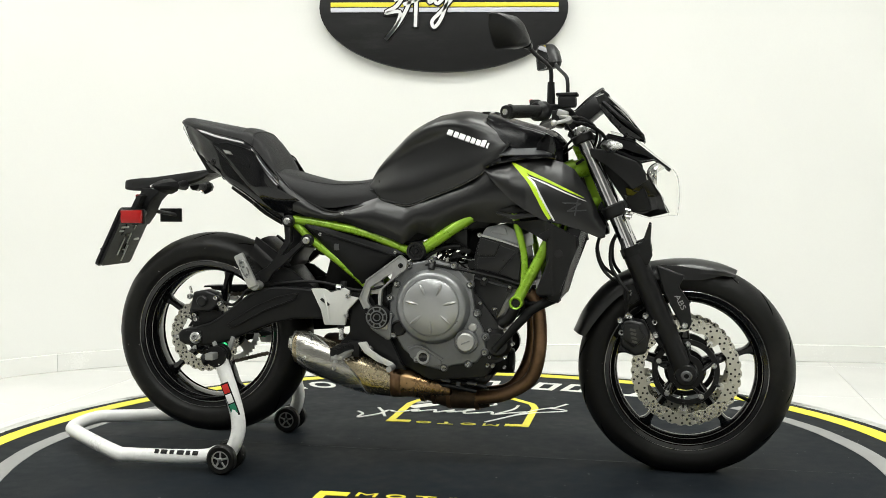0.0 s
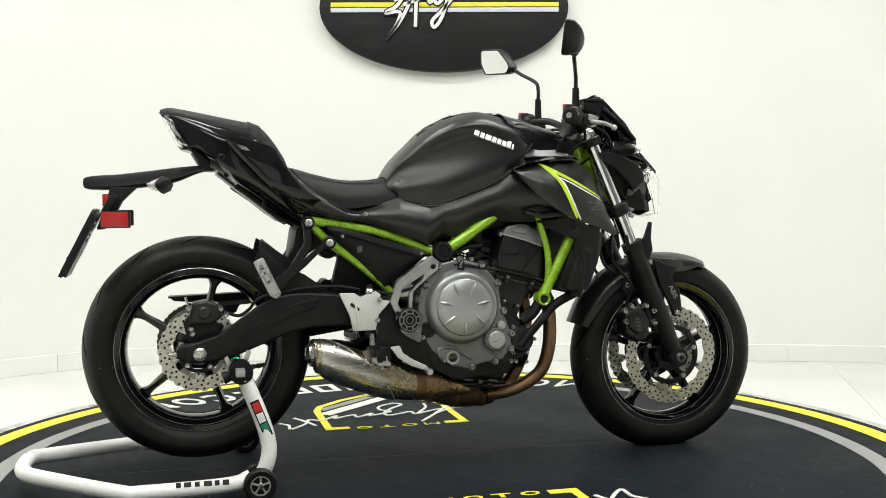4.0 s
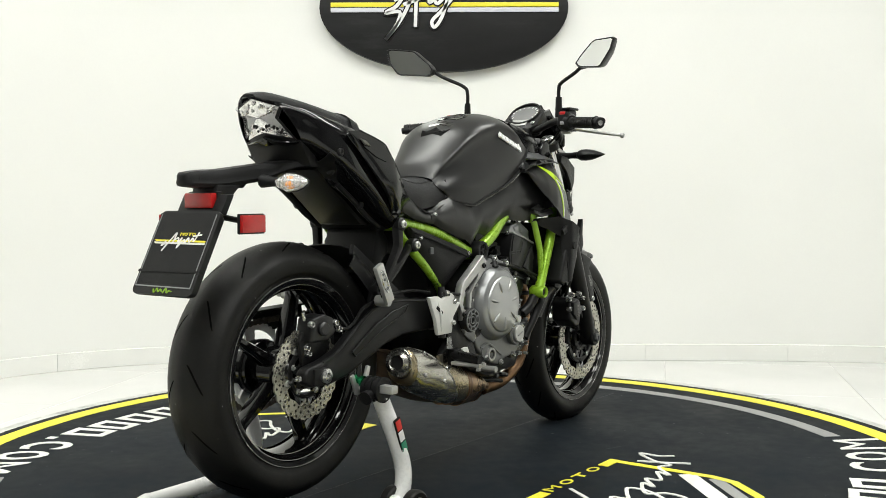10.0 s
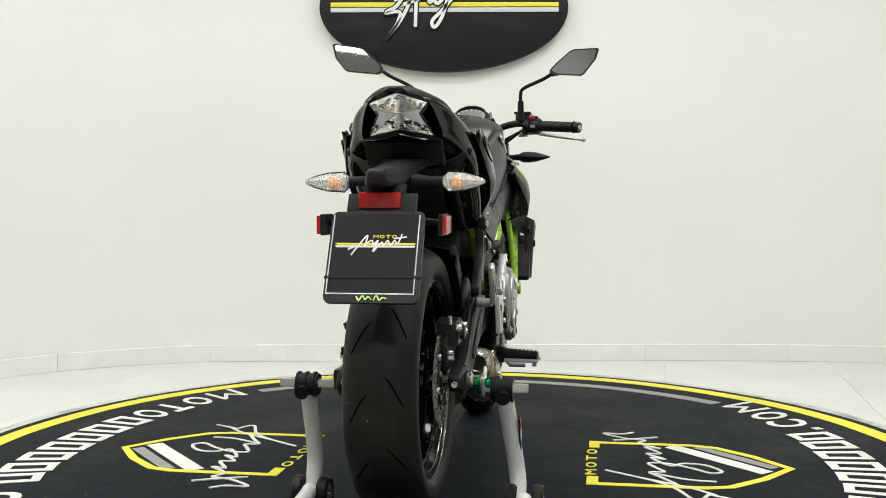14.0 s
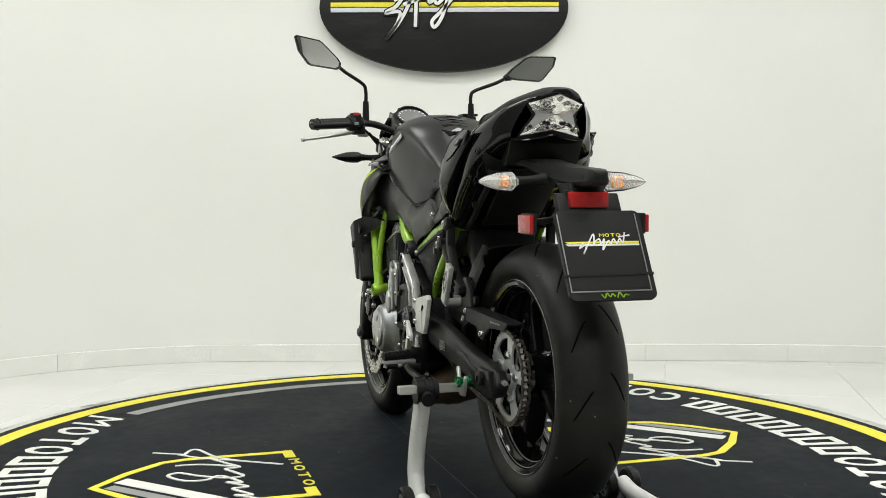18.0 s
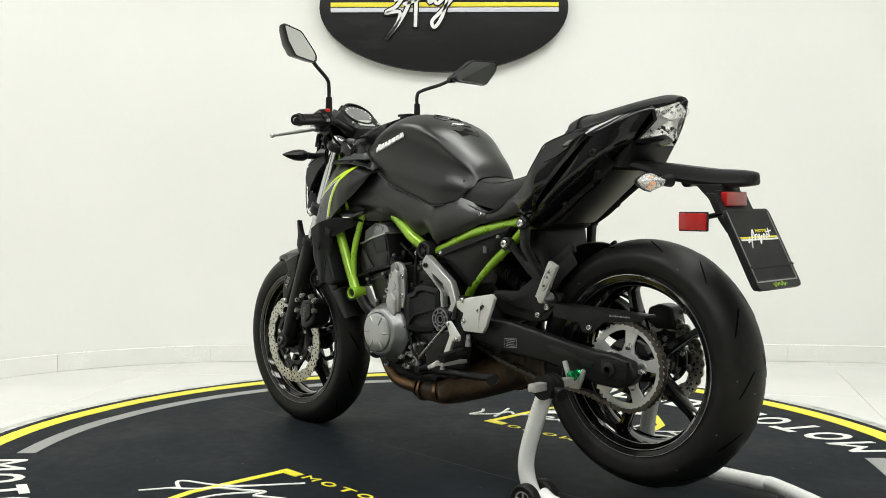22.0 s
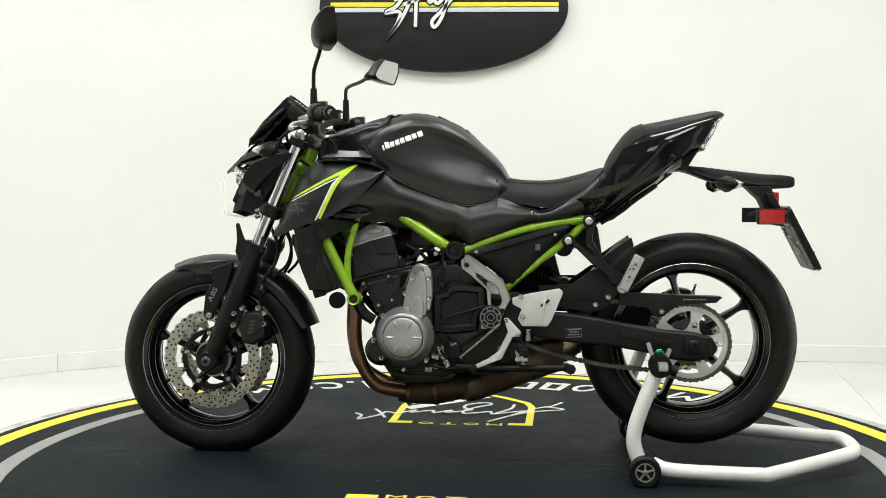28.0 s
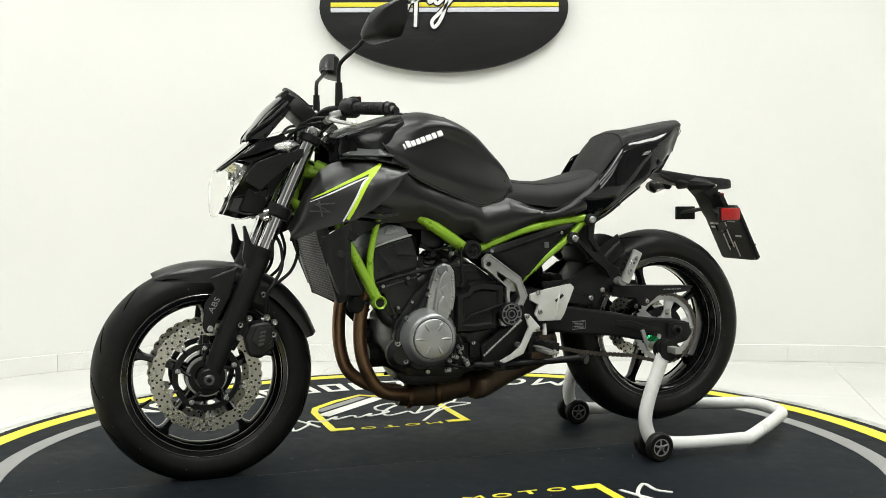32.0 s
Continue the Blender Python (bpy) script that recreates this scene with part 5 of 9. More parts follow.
    part("horn", lathe([(1e-6, 0.120), (0.020, 0.120), (0.024, 0.126), (0.024, 0.136), (0.018, 0.140), (1e-6, 0.139)], 28, (1.010, 0, 0.476), "y"), HOSE, en)
    # throttle bodies, loom and pipes behind the cylinders
    rnd = random.Random(11)
    part("throttle_body", box((0.765, 0, 0.655), (0.075, 0.16, 0.06), 0.012), BLOCK, en)
    part("intake_boot", tube([(0.80, 0.0, 0.645), (0.84, 0, 0.635)], 0.05, 14, 1), HOSE, en)
    part("airbox", slab([(0.60, 0.63), (0.62, 0.72), (0.82, 0.74), (0.90, 0.72), (0.86, 0.685), (0.72, 0.67)], -0.09, 0.09, 0.015), HOSE, en)
    for k in range(16):
        e = -1 if k % 2 else 1
        x0, z0 = rnd.uniform(0.66, 0.72), rnd.uniform(0.55, 0.64)
        p = [(x0, e * rnd.uniform(0.06, 0.12), z0)]
        for _ in range(3):
            q = p[-1]
            p.append((q[0] + rnd.uniform(0.01, 0.055), e * min(0.128, max(0.05, abs(q[1]) + rnd.uniform(-0.02, 0.02))), q[2] + rnd.uniform(-0.035, 0.045)))
        part("cable", tube(p, rnd.choice((0.0028, 0.0035, 0.005)), 7, 5), HOSE, en)
    for k in range(10):
        e = -1 if k % 2 else 1
        part("connector", box((rnd.uniform(0.70, 0.81), e * rnd.uniform(0.07, 0.12), rnd.uniform(0.59, 0.665)), (rnd.uniform(0.012, 0.03), 0.015, rnd.uniform(0.01, 0.022)), 0.002, Matrix.Rotation(rnd.uniform(-0.6, 0.6), 4, "Y")), HOSE, en)
    for p in ((0.842, -0.115, 0.668), (0.80, -0.112, 0.69), (0.70, 0.12, 0.585), (0.722, 0.12, 0.612), (0.83, 0.12, 0.60)):
        bolt(p, 0.007, 0.006, en, -1 if p[1] < 0 else 1)
    part("breather_pipe", tube([(0.698, 0.135, 0.64), (0.700, 0.145, 0.58), (0.697, 0.150, 0.50), (0.690, 0.150, 0.47)], 0.004, 8), HOSE, en)
    part("coolant_pipe", tube([(0.665, -0.128, 0.565), (0.70, -0.150, 0.585), (0.77, -0.152, 0.575), (0.82, -0.140, 0.565), (0.90, -0.142, 0.548), (0.955, -0.150, 0.520)], 0.0042, 8), HOSE, en)
    return en


def build_exhaust(bike):
    ex = tagged(new("exhaust"), "low steel exhaust with heat-stained header pipes")
    ex.parent = bike
    for y, dx in ((-0.075, 0.007), (0.045, -0.026)):
        part("header_pipe", tube([(0.945, y, 0.520), (0.985 + dx, y, 0.490), (1.000 + dx, y, 0.42), (0.998 + dx, y, 0.33), (0.972 + dx, y * 0.9, 0.255), (0.905, y * 0.75, 0.208), (0.83, y * 0.45, 0.192)], [0.018, 0.0195, 0.0195, 0.0195, 0.0195, 0.0195, 0.021], 16), HEATED, ex, "heat-stained steel header pipe")
        part("header_flange", disc((0.985 + dx, y, 0.475), 0.028, 0.012, "z", 0.2), BLOCK, ex)
    part("collector", tube([(0.85, 0.0, 0.186), (0.815, -0.002, 0.184), (0.74, 0.0, 0.192), (0.68, 0.01, 0.205), (0.63, 0.02, 0.212)], [0.028, 0.032, 0.040, 0.038, 0.036], 22, flat=1.0), RUST, ex, "rust-stained steel collector")
    for x, z, r in ((0.818, 0.184, 0.034), (0.735, 0.193, 0.0415), (0.690, 0.203, 0.0405), (0.655, 0.209, 0.040)):
        part("clamp_band", lathe([(r - 0.003, -0.006), (r + 0.002, -0.006), (r + 0.002, 0.006), (r - 0.003, 0.006)], 28, (x, 0.002, z), "x", closed=True), HEATED, ex)
    part("lambda_probe", tube([(0.765, 0.020, 0.225), (0.770, 0.045, 0.262), (0.772, 0.055, 0.285)], [0.009, 0.007, 0.004], 10), BOLT, ex)
    # pre-chamber, seen from the left: rusty, tapering up towards the rear
    rows = []
    for x, zc, hz, yc, hy in ((0.640, 0.212, 0.036, 0.035, 0.070), (0.628, 0.216, 0.040, 0.04, 0.085), (0.600, 0.226, 0.044, 0.040, 0.085), (0.50, 0.272, 0.060, 0.012, 0.066), (0.40, 0.306, 0.056, 0.004, 0.068), (0.358, 0.314, 0.050, 0.002, 0.062)):
        rows.append([(x, yc + hy * math.copysign(abs(math.cos(a)) ** 0.7, math.cos(a)), zc + hz * math.copysign(abs(math.sin(a)) ** 0.7, math.sin(a))) for a in (2 * math.pi * k / 16 for k in range(16))])
    part("chamber", loft(rows, 4, 2, closed=True, caps=True), RUST, ex, "rust-brown stained exhaust chamber")
    # silencer on the right: cross-sections along x (top, bottom, middle y, half width)
    sec = spline([(0.755, 0.236, 0.206, -0.085, 0.022), (0.690, 0.264, 0.203, -0.091, 0.035), (0.620, 0.288, 0.200, -0.099, 0.044), (0.545, 0.314, 0.205, -0.108, 0.050), (0.470, 0.339, 0.224, -0.117, 0.053), (0.400, 0.362, 0.250, -0.124, 0.052), (0.345, 0.380, 0.271, -0.127, 0.048), (0.312, 0.386, 0.293, -0.127, 0.044)], 6)[::-1]

    def skin(x, a, g=1.0):
        zt, zb, yc, hy = (lerp([(q[0], q[i]) for q in sec], x) for i in (1, 2, 3, 4))
        c, d = math.cos(a), math.sin(a)
        return (x, yc + g * hy * math.copysign(abs(c) ** 0.82, c), (zt + zb) / 2 + g * (zt - zb) / 2 * math.copysign(abs(d) ** 0.82, d))

    def hoop(x, g=1.0, n=36):
        return [skin(x, 2 * math.pi * k / n, g) for k in range(n)]

    def inset(x, f):
        r = hoop(0.312)
        m = [sum(p[i] for p in r) / len(r) for i in range(3)]
        return [(x, m[1] + (p[1] - m[1]) * f, m[2] + (p[2] - m[2]) * f) for p in r]
    body = [inset(0.306, 0.70), inset(0.303, 0.86), inset(0.305, 0.955)] + [hoop(0.312 + 0.0119 * k) for k in range(25)] + [hoop(0.606)]
    bm = bmesh.new()
    quad_grid(bm, body, close_v=True)
    si = part("silencer", bm, STRAW, ex, "straw-tinted steel silencer", smooth=50)
    bm = bmesh.new()
    bm.faces.new([bm.verts.new(p) for p in inset(0.3065, 0.72)])
    part("end_plate", bm, STEELDARK, si, "dark steel end plate")
    bm = bmesh.new()
    quad_grid(bm, [hoop(0.600 + 0.0128 * k, 1.004) for k in range(13)], close_v=True)
    part("front_cone", bm, CONE, si, "straw-brown heated front cone")
    bm = bmesh.new()
    quad_grid(bm, [hoop(x, g) for x, g in ((0.588, 1.0), (0.590, 1.028), (0.596, 1.036), (0.600, 1.020), (0.606, 1.020), (0.610, 1.036), (0.616, 1.028), (0.618, 1.0))], close_v=True)
    part("band", bm, HEATED, si, "heat-tinted weld band")
    # satin middle shell, darker underside, bright outer shield ending in a point
    def panel(name, a0, a1, front, g, m, label, rear=0.318):
        rows = []
        for k in range(15):
            a = math.pi * (a0 + (a1 - a0) * k / 14)
            f = front(k / 14)
            rows.append([skin(rear + (f - rear) * u / 16, a, g) for u in range(17)])
        b = bmesh.new()
        quad_grid(b, rows)
        return part(name, thicken(b, 0.0025), m, si, label, smooth=40)
    reach = [(0.46, 0.338), (0.50, 0.346), (0.60, 0.374), (0.80, 0.430), (1.03, 0.498), (1.25, 0.520), (1.5, 0.530), (1.6, 0.528)]
    panel("heat_shield", 0.46, 1.58, lambda k: lerp(reach, 0.46 + 1.12 * k), 1.060, STEEL, "brushed steel outer shield ending in a point")
    part("shield_edge", tube([skin(lerp(reach, a), math.pi * a, 1.060) for a in (0.48, 0.6, 0.7, 0.8, 0.9, 1.03, 1.15, 1.3, 1.5)], 0.0018, 6, 4), BOLT, si)
    out = Matrix.Translation((0.299, -0.1285, 0.350)) @ Matrix.Rotation(radians(10), 4, "Z") @ Matrix.Rotation(radians(6), 4, "Y")
    o = part("outlet", lathe([(0.0185, 0.02), (0.0185, -0.013), (0.0215, -0.016), (0.0235, -0.010), (0.030, -0.004), (0.0365, -0.004), (0.0385, 0.0), (0.0385, 0.02)], 44, (0, 0, 0), "x", closed=True), STEEL, si, "round polished outlet")
    o.data.transform(out)
    h = part("outlet_bore", lathe([(1e-6, -0.006), (0.0188, -0.006), (0.0188, -0.012)], 28, (0, 0, 0), "x"), DARK, si)
    h.data.transform(out)
    for k in range(3):
        a = 2 * math.pi * k / 3 + 0.5
        q = part("rivet", disc((-0.005, 0.0335 * math.cos(a), 0.0335 * math.sin(a)), 0.0022, 0.004, "x", 0.2, 10), BOLT, si)
        q.data.transform(out)
    for x, a in ((0.362, 0.70), (0.432, 1.02), (0.345, 1.03)):
        p = skin(x, math.pi * a, 1.075)
        bolt(p, 0.0052, 0.005, si, -1)
    # hanger bracket with a steel clamp over the silencer
    part("silencer_bracket", slab([(0.430, 0.352), (0.462, 0.362), (0.486, 0.322), (0.476, 0.300), (0.452, 0.312)], -0.160, -0.150, 0.002), STEELDARK, ex)
    bolt((0.466, -0.160, 0.315), 0.009, 0.008, ex, -1)
    part("header_shield", tube([(0.925, -0.088, 0.30), (0.93, -0.10, 0.34)], 0.010, 8, 1), HOSE, ex)
    return ex


# ---- motorcycle: swingarm, rear drive, foot controls ----
def build_rear(bike):
    sw = tagged(new("swingarm"), "matte black steel swingarm carrying the rear wheel")
    sw.parent = bike
    right = [(-0.062, 0.372), (-0.050, 0.384), (0.0, 0.393), (0.055, 0.412), (0.110, 0.452), (0.170, 0.494), (0.230, 0.514), (0.300, 0.515), (0.42, 0.505), (0.50, 0.49), (0.53, 0.46), (0.50, 0.43), (0.40, 0.424), (0.30, 0.422), (0.235, 0.408), (0.155, 0.376), (0.085, 0.348), (0.02, 0.336), (-0.040, 0.338), (-0.060, 0.350)]
    part("arm", slab(right, -0.108, -0.142, 0.010, 3), PLASTIC, sw)
    part("arm_recess", slab([(0.098, 0.404), (0.181, 0.455), (0.255, 0.486), (0.315, 0.498), (0.304, 0.480), (0.214, 0.447), (0.110, 0.392)], -0.139, -0.1455, 0.002), PLASTIC, sw)
    rim = [(0.098, 0.404), (0.181, 0.455), (0.255, 0.486), (0.315, 0.498), (0.304, 0.480), (0.214, 0.447), (0.110, 0.392), (0.098, 0.404)]
    part("recess_edge", tube([(x, -0.1445, z) for x, z in rim], 0.0028, 6, 1), PLASTIC, sw)
    part("arm_edge", tube([(x, -0.137, z) for x, z in ((0.0, 0.389), (0.055, 0.408), (0.110, 0.447), (0.170, 0.489), (0.230, 0.508), (0.300, 0.509), (0.42, 0.499))], 0.0055, 8, 4), PLASTIC, sw)
    left = [(-0.070, 0.352), (-0.052, 0.384), (0.0, 0.396), (0.08, 0.402), (0.155, 0.414), (0.25, 0.432), (0.35, 0.447), (0.45, 0.45), (0.53, 0.46), (0.52, 0.40), (0.44, 0.378), (0.33, 0.362), (0.21, 0.352), (0.12, 0.336), (0.05, 0.318), (-0.01, 0.315), (-0.05, 0.325)]
    la = part("arm", slab(left, 0.112, 0.146, 0.010, 3), PLASTIC, sw)
    part("arm_recess", slab([(0.05, 0.372), (0.10, 0.380), (0.15, 0.398), (0.20, 0.400), (0.21, 0.385), (0.15, 0.372), (0.10, 0.358), (0.06, 0.354)], 0.1435, 0.1485, 0.002), PLASTIC, la)
    lb = part("warning_label", box((0.328, 0.1466, 0.392), (0.046, 0.0016, 0.024), 0.0005, Matrix.Rotation(radians(3), 4, "Y")), HOSE, la)
    part("label_frame", tube([(0.328 + dx, 0.1474, 0.392 + dz) for dx, dz in ((-0.022, -0.011), (0.022, -0.0135), (0.0225, 0.010), (-0.0215, 0.0125), (-0.022, -0.011))], 0.0008, 5, 1), GREYDECAL, lb)
    for k in range(5):
        part("print_bar", box((0.328, 0.1476, 0.401 - 0.0045 * k), (0.036 - 0.006 * (k % 3), 0.001, 0.0015), 0), GREYDECAL, lb, smooth=0)
    part("swingarm_bridge", slab([(0.40, 0.43), (0.42, 0.50), (0.52, 0.50), (0.55, 0.45), (0.50, 0.41)], -0.11, 0.115, 0.015), PLASTIC, sw)
    for e in (1, -1):
        part("axle_block", box((-0.012, (0.137 if e < 0 else 0.143) * e, 0.361), (0.052, 0.022, 0.040) if e < 0 else (0.076, 0.024, 0.046), 0.004), PLASTIC, sw)
        part("axle_nut", lathe([(0.008, 0.0), (0.0165, 0.0), (0.0175, 0.008), (0.012, 0.012), (0.008, 0.012)], 24, (0, 0, 0), "y", closed=True), BOLT if e < 0 else PLASTIC, sw).matrix_basis = Matrix.Translation((-0.001, (0.146 if e < 0 else 0.154) * e, 0.3615)) @ Matrix.Diagonal((1, e, 1, 1))
        part("chain_adjuster", tube([(-0.045, 0.125 * e, 0.361), (-0.083, 0.125 * e, 0.361)], 0.004, 8, 1), BOLT, sw)
        part("adjuster_nut", tube([(-0.064, 0.125 * e, 0.361), (-0.072, 0.125 * e, 0.361)], 0.0075, 6, 1), BOLT, sw)
        # lifting bobbin
        part("lifting_spool", lathe([(1e-6, 0.022), (0.005, 0.022), (0.006, 0.018), (0.0135, 0.022), (0.0135, 0.014), (0.0085, 0.010), (0.0085, -0.002), (0.0135, -0.006), (0.0135, -0.012), (1e-6, -0.012)], 20, (0, 0, 0), "y"), ANODGREEN, sw, "green anodised lifting bobbin").matrix_basis = Matrix.Translation((0.092, 0.164 * e, 0.338)) @ Matrix.Diagonal((1, e, 1, 1))
    part("axle", tube([(0, -0.15, 0.3615), (0, 0.15, 0.3615)], 0.009, 12, 1), BOLT, sw)
    # rear brake caliper
    ca = part("rear_caliper", slab([(-0.030, 0.438), (-0.018, 0.495), (0.020, 0.502), (0.052, 0.490), (0.060, 0.455), (0.030, 0.436)], -0.075, -0.128, 0.008, 3), BLOCK, sw, "black rear brake caliper")
    part("caliper_piston", lathe([(0.017, -0.12), (0.017, -0.134), (0.013, -0.138), (1e-6, -0.138)], 20, (0.012, 0, 0.468), "y"), BLOCK, ca)
    part("caliper_bracket", slab([(-0.030, 0.382), (-0.042, 0.44), (-0.026, 0.462), (0.03, 0.445), (0.065, 0.43), (0.045, 0.395)], -0.092, -0.104, 0.003), PLASTIC, ca)
    for p in ((-0.022, 0.425), (-0.018, 0.412), (-0.028, 0.482), (0.055, 0.478), (0.068, 0.462)):
        bolt((p[0], -0.128 if p[1] > 0.45 else -0.108, p[1]), 0.008, 0.008, ca, -1)
    part("bleed_nipple", tube([(-0.03, -0.11, 0.49), (-0.036, -0.11, 0.51)], 0.004, 8, 1), BOLT, ca)
    part("brake_hose", tube([(0.05, -0.115, 0.475), (0.10, -0.122, 0.458), (0.13, -0.128, 0.475), (0.16, -0.13, 0.505), (0.26, -0.125, 0.525), (0.36, -0.12, 0.53), (0.43, -0.13, 0.52)], 0.0045, 8), HOSE, ca)
    # inner mudguard between tyre and seat, with a notched rear edge
    rows = []
    for a, r in ((12, 0.345), (25, 0.336), (36, 0.330), (46, 0.329), (54, 0.331), (59, 0.334)):
        c, s = math.cos(radians(a)), math.sin(radians(a))
        w = 0.098
        rows.append([(RAX[0] + (r + dr) * c, y * w, RAX[2] + (r + dr) * s) for y, dr in ((-1.0, -0.050), (-1.0, -0.018), (-0.8, 0.0), (-0.3, 0.010), (0.3, 0.010), (0.8, 0.0), (1.0, -0.018), (1.0, -0.050))])
    hg = part("inner_mudguard", thicken(loft(rows, 3, 3), 0.004), PLASTIC, bike, "matte black inner mudguard")
    for e in (1, -1):
        part("mudguard_bracket", slab([(0.200, 0.500), (0.215, 0.545), (0.24, 0.575), (0.28, 0.565), (0.35, 0.515), (0.40, 0.50), (0.36, 0.485), (0.25, 0.472)], 0.100 * e, 0.112 * e, 0.003), PLASTIC, hg)
        part("mudguard_fin", slab([(0.248, 0.602), (0.167, 0.659), (0.160, 0.634), (0.195, 0.597), (0.226, 0.570), (0.275, 0.572)], 0.080 * e, 0.094 * e, 0.003), PLASTIC, hg)
        bolt((0.232, 0.114 * e, 0.490), 0.008, 0.005, hg, e)
    # shock absorber lying on the right
    sp = part("shock_spring", tube([(0.395 + 0.075 * k / 60 + 0.024 * math.cos(k * 0.75) * 0.3, 0.024 * math.cos(k * 0.75) + 0.02, 0.535 + 0.040 * k / 60 + 0.024 * math.sin(k * 0.75)) for k in range(60)], 0.0045, 7, 2), HOSE, bike, "black coil spring")
    part("shock_mount", disc((0.356, 0.03, 0.524), 0.016, 0.07, "y", 0.15, 24), HOSE, bike, "black shock mount")
    part("shock_body", tube([(0.345, 0.02, 0.515), (0.40, 0.02, 0.535), (0.52, 0.02, 0.60)], 0.013, 12, 1), BLOCK, bike)
    part("battery_box", box((0.40, 0, 0.675), (0.20, 0.17, 0.10), 0.02), HOSE, bike)
    part("canister", disc((0.358, 0.010, 0.628), 0.027, 0.09, "y", 0.12, 28), HOSE, bike, "black charcoal canister")
    part("rear_tray", slab([(0.10, 0.832), (0.20, 0.752), (0.29, 0.70), (0.34, 0.70), (0.30, 0.76), (0.12, 0.86)], -0.095, 0.095, 0.01), HOSE, bike, "black plastic under-seat tray")
    part("under_tank_filler", slab([(0.430, 0.792), (0.560, 0.800), (0.660, 0.790), (0.660, 0.700), (0.430, 0.700)], -0.098, 0.098, 0.01), HOSE, bike, "black inner panel under the tank")
    part("shock_linkage_cover", slab([(0.384, 0.600), (0.400, 0.665), (0.470, 0.665), (0.540, 0.520), (0.500, 0.490), (0.360, 0.505), (0.366, 0.530)], -0.050, -0.012, 0.006), HOSE, bike)
    part("tool_box", box((0.302, 0, 0.664), (0.075, 0.16, 0.055), 0.012), GRAINED, bike)
    part("splash_flap", slab([(0.262, 0.69), (0.285, 0.70), (0.315, 0.665), (0.318, 0.632), (0.296, 0.618), (0.276, 0.592), (0.266, 0.565), (0.245, 0.58)], -0.085, 0.085, 0.01), HOSE, bike)
    # chain guard
    cg = [(0.205, 0.470), (0.200, 0.502), (0.12, 0.500), (0.06, 0.494), (-0.080, 0.493), (-0.066, 0.478), (-0.02, 0.474), (0.04, 0.470), (0.085, 0.436), (0.11, 0.440), (0.12, 0.462)]
    g = part("chain_guard", slab(cg, 0.118, 0.124, 0.002), PLASTIC, bike, "matte black chain guard")
    part("guard_top", slab([(0.205, 0.498), (-0.080, 0.489), (-0.080, 0.4945), (0.205, 0.5035)], 0.082, 0.124, 0.0015), PLASTIC, g)
    for k in range(8):
        part("print_bar", box((0.022 - 0.008 * k, 0.1246, 0.4865), (0.006, 0.001, 0.004 - 0.0015 * (k % 2)), 0), GREYDECAL, g, smooth=0)
    bolt((0.085, 0.126, 0.452), 0.0075, 0.005, g, 1)
    # chain: plates along a belt path round both sprockets
    ch = tagged(new("drive_chain"), "dull steel roller drive chain")
    ch.parent = bike
    y, rb, rf = 0.088, 0.1075, 0.036
    back, front = Vector((0.0, 0, 0.3615)), Vector((0.655, 0, 0.455))
    d = front - back
    L = d.length
    base = math.atan2(d.z, d.x)
    off = math.acos((rb - rf) / L)
    loop = []
    for k in range(41):
        a = base + off + (2 * math.pi - 2 * off) * k / 40
        loop.append((back.x + rb * math.cos(a), back.z + rb * math.sin(a)))
    for k in range(13):
        a = base - off + 2 * off * k / 12
        loop.append((front.x + rf * math.cos(a), front.z + rf * math.sin(a)))
    seg = list(zip(loop, loop[1:] + loop[:1]))
    total = sum(math.dist(a, b) for a, b in seg)
    pitch = total / round(total / 0.0159)

    def at(s):
        s %= total
        for a, b in seg:
            n = math.dist(a, b)
            if s <= n:
                f = s / n
                x, z = a[0] + (b[0] - a[0]) * f, a[1] + (b[1] - a[1]) * f
                low = 0.0
                if 0.12 < x < 0.60 and z < 0.40:
                    low = -0.026 * math.sin(math.pi * (x - 0.12) / 0.48)
                return Vector((x, 0, z + low))
            s -= n
        return Vector((loop[0][0], 0, loop[0][1]))
    plates = {}
    for w, yo in ((0.0068, 0.0085), (0.0060, 0.0062)):
        o = [(-0.008 + -w * math.cos(t), w * math.sin(t)) for t in (radians(q) for q in (-75, -35, 0, 35, 75))] + [(0, w * 0.62)] + [(0.008 + w * math.cos(t), w * math.sin(t)) for t in (radians(q) for q in (75, 35, 0, -35, -75))] + [(0, -w * 0.62)]
        bm = bmesh.new()
        for e in (1, -1):
            lo = [bm.verts.new((p[0], e * yo, p[1])) for p in o]
            hi = [bm.verts.new((p[0], e * (yo + 0.0017), p[1])) for p in o]
            bm.faces.new(lo)
            bm.faces.new(hi)
            for i in range(len(o)):
                bm.faces.new((lo[i], lo[(i + 1) % len(o)], hi[(i + 1) % len(o)], hi[i]))
        for x in (-0.008, 0.008):
            disc((x, 0, 0), 0.0028, 2 * yo + 0.005, "y", 0.1, 8, bm)
        link = part("chain_link", bm, CHAIN, ch, smooth=30)
        plates[w] = link
    n = round(total / pitch)
    keys = list(plates)
    for k in range(n):
        a, b = at(k * pitch), at((k + 1) * pitch)
        m = Matrix.Translation(((a.x + b.x) / 2, y, (a.z + b.z) / 2)) @ Matrix.Rotation(-math.atan2(b.z - a.z, b.x - a.x), 4, "Y")
        src = plates[keys[k % 2]]
        ob = src if k < 2 else new("chain_link", src.data)
        ob.parent = ch
        ob.matrix_local = m
    part("front_sprocket", disc((0.655, 0.088, 0.455), 0.034, 0.012, "y"), CHAIN, bike)

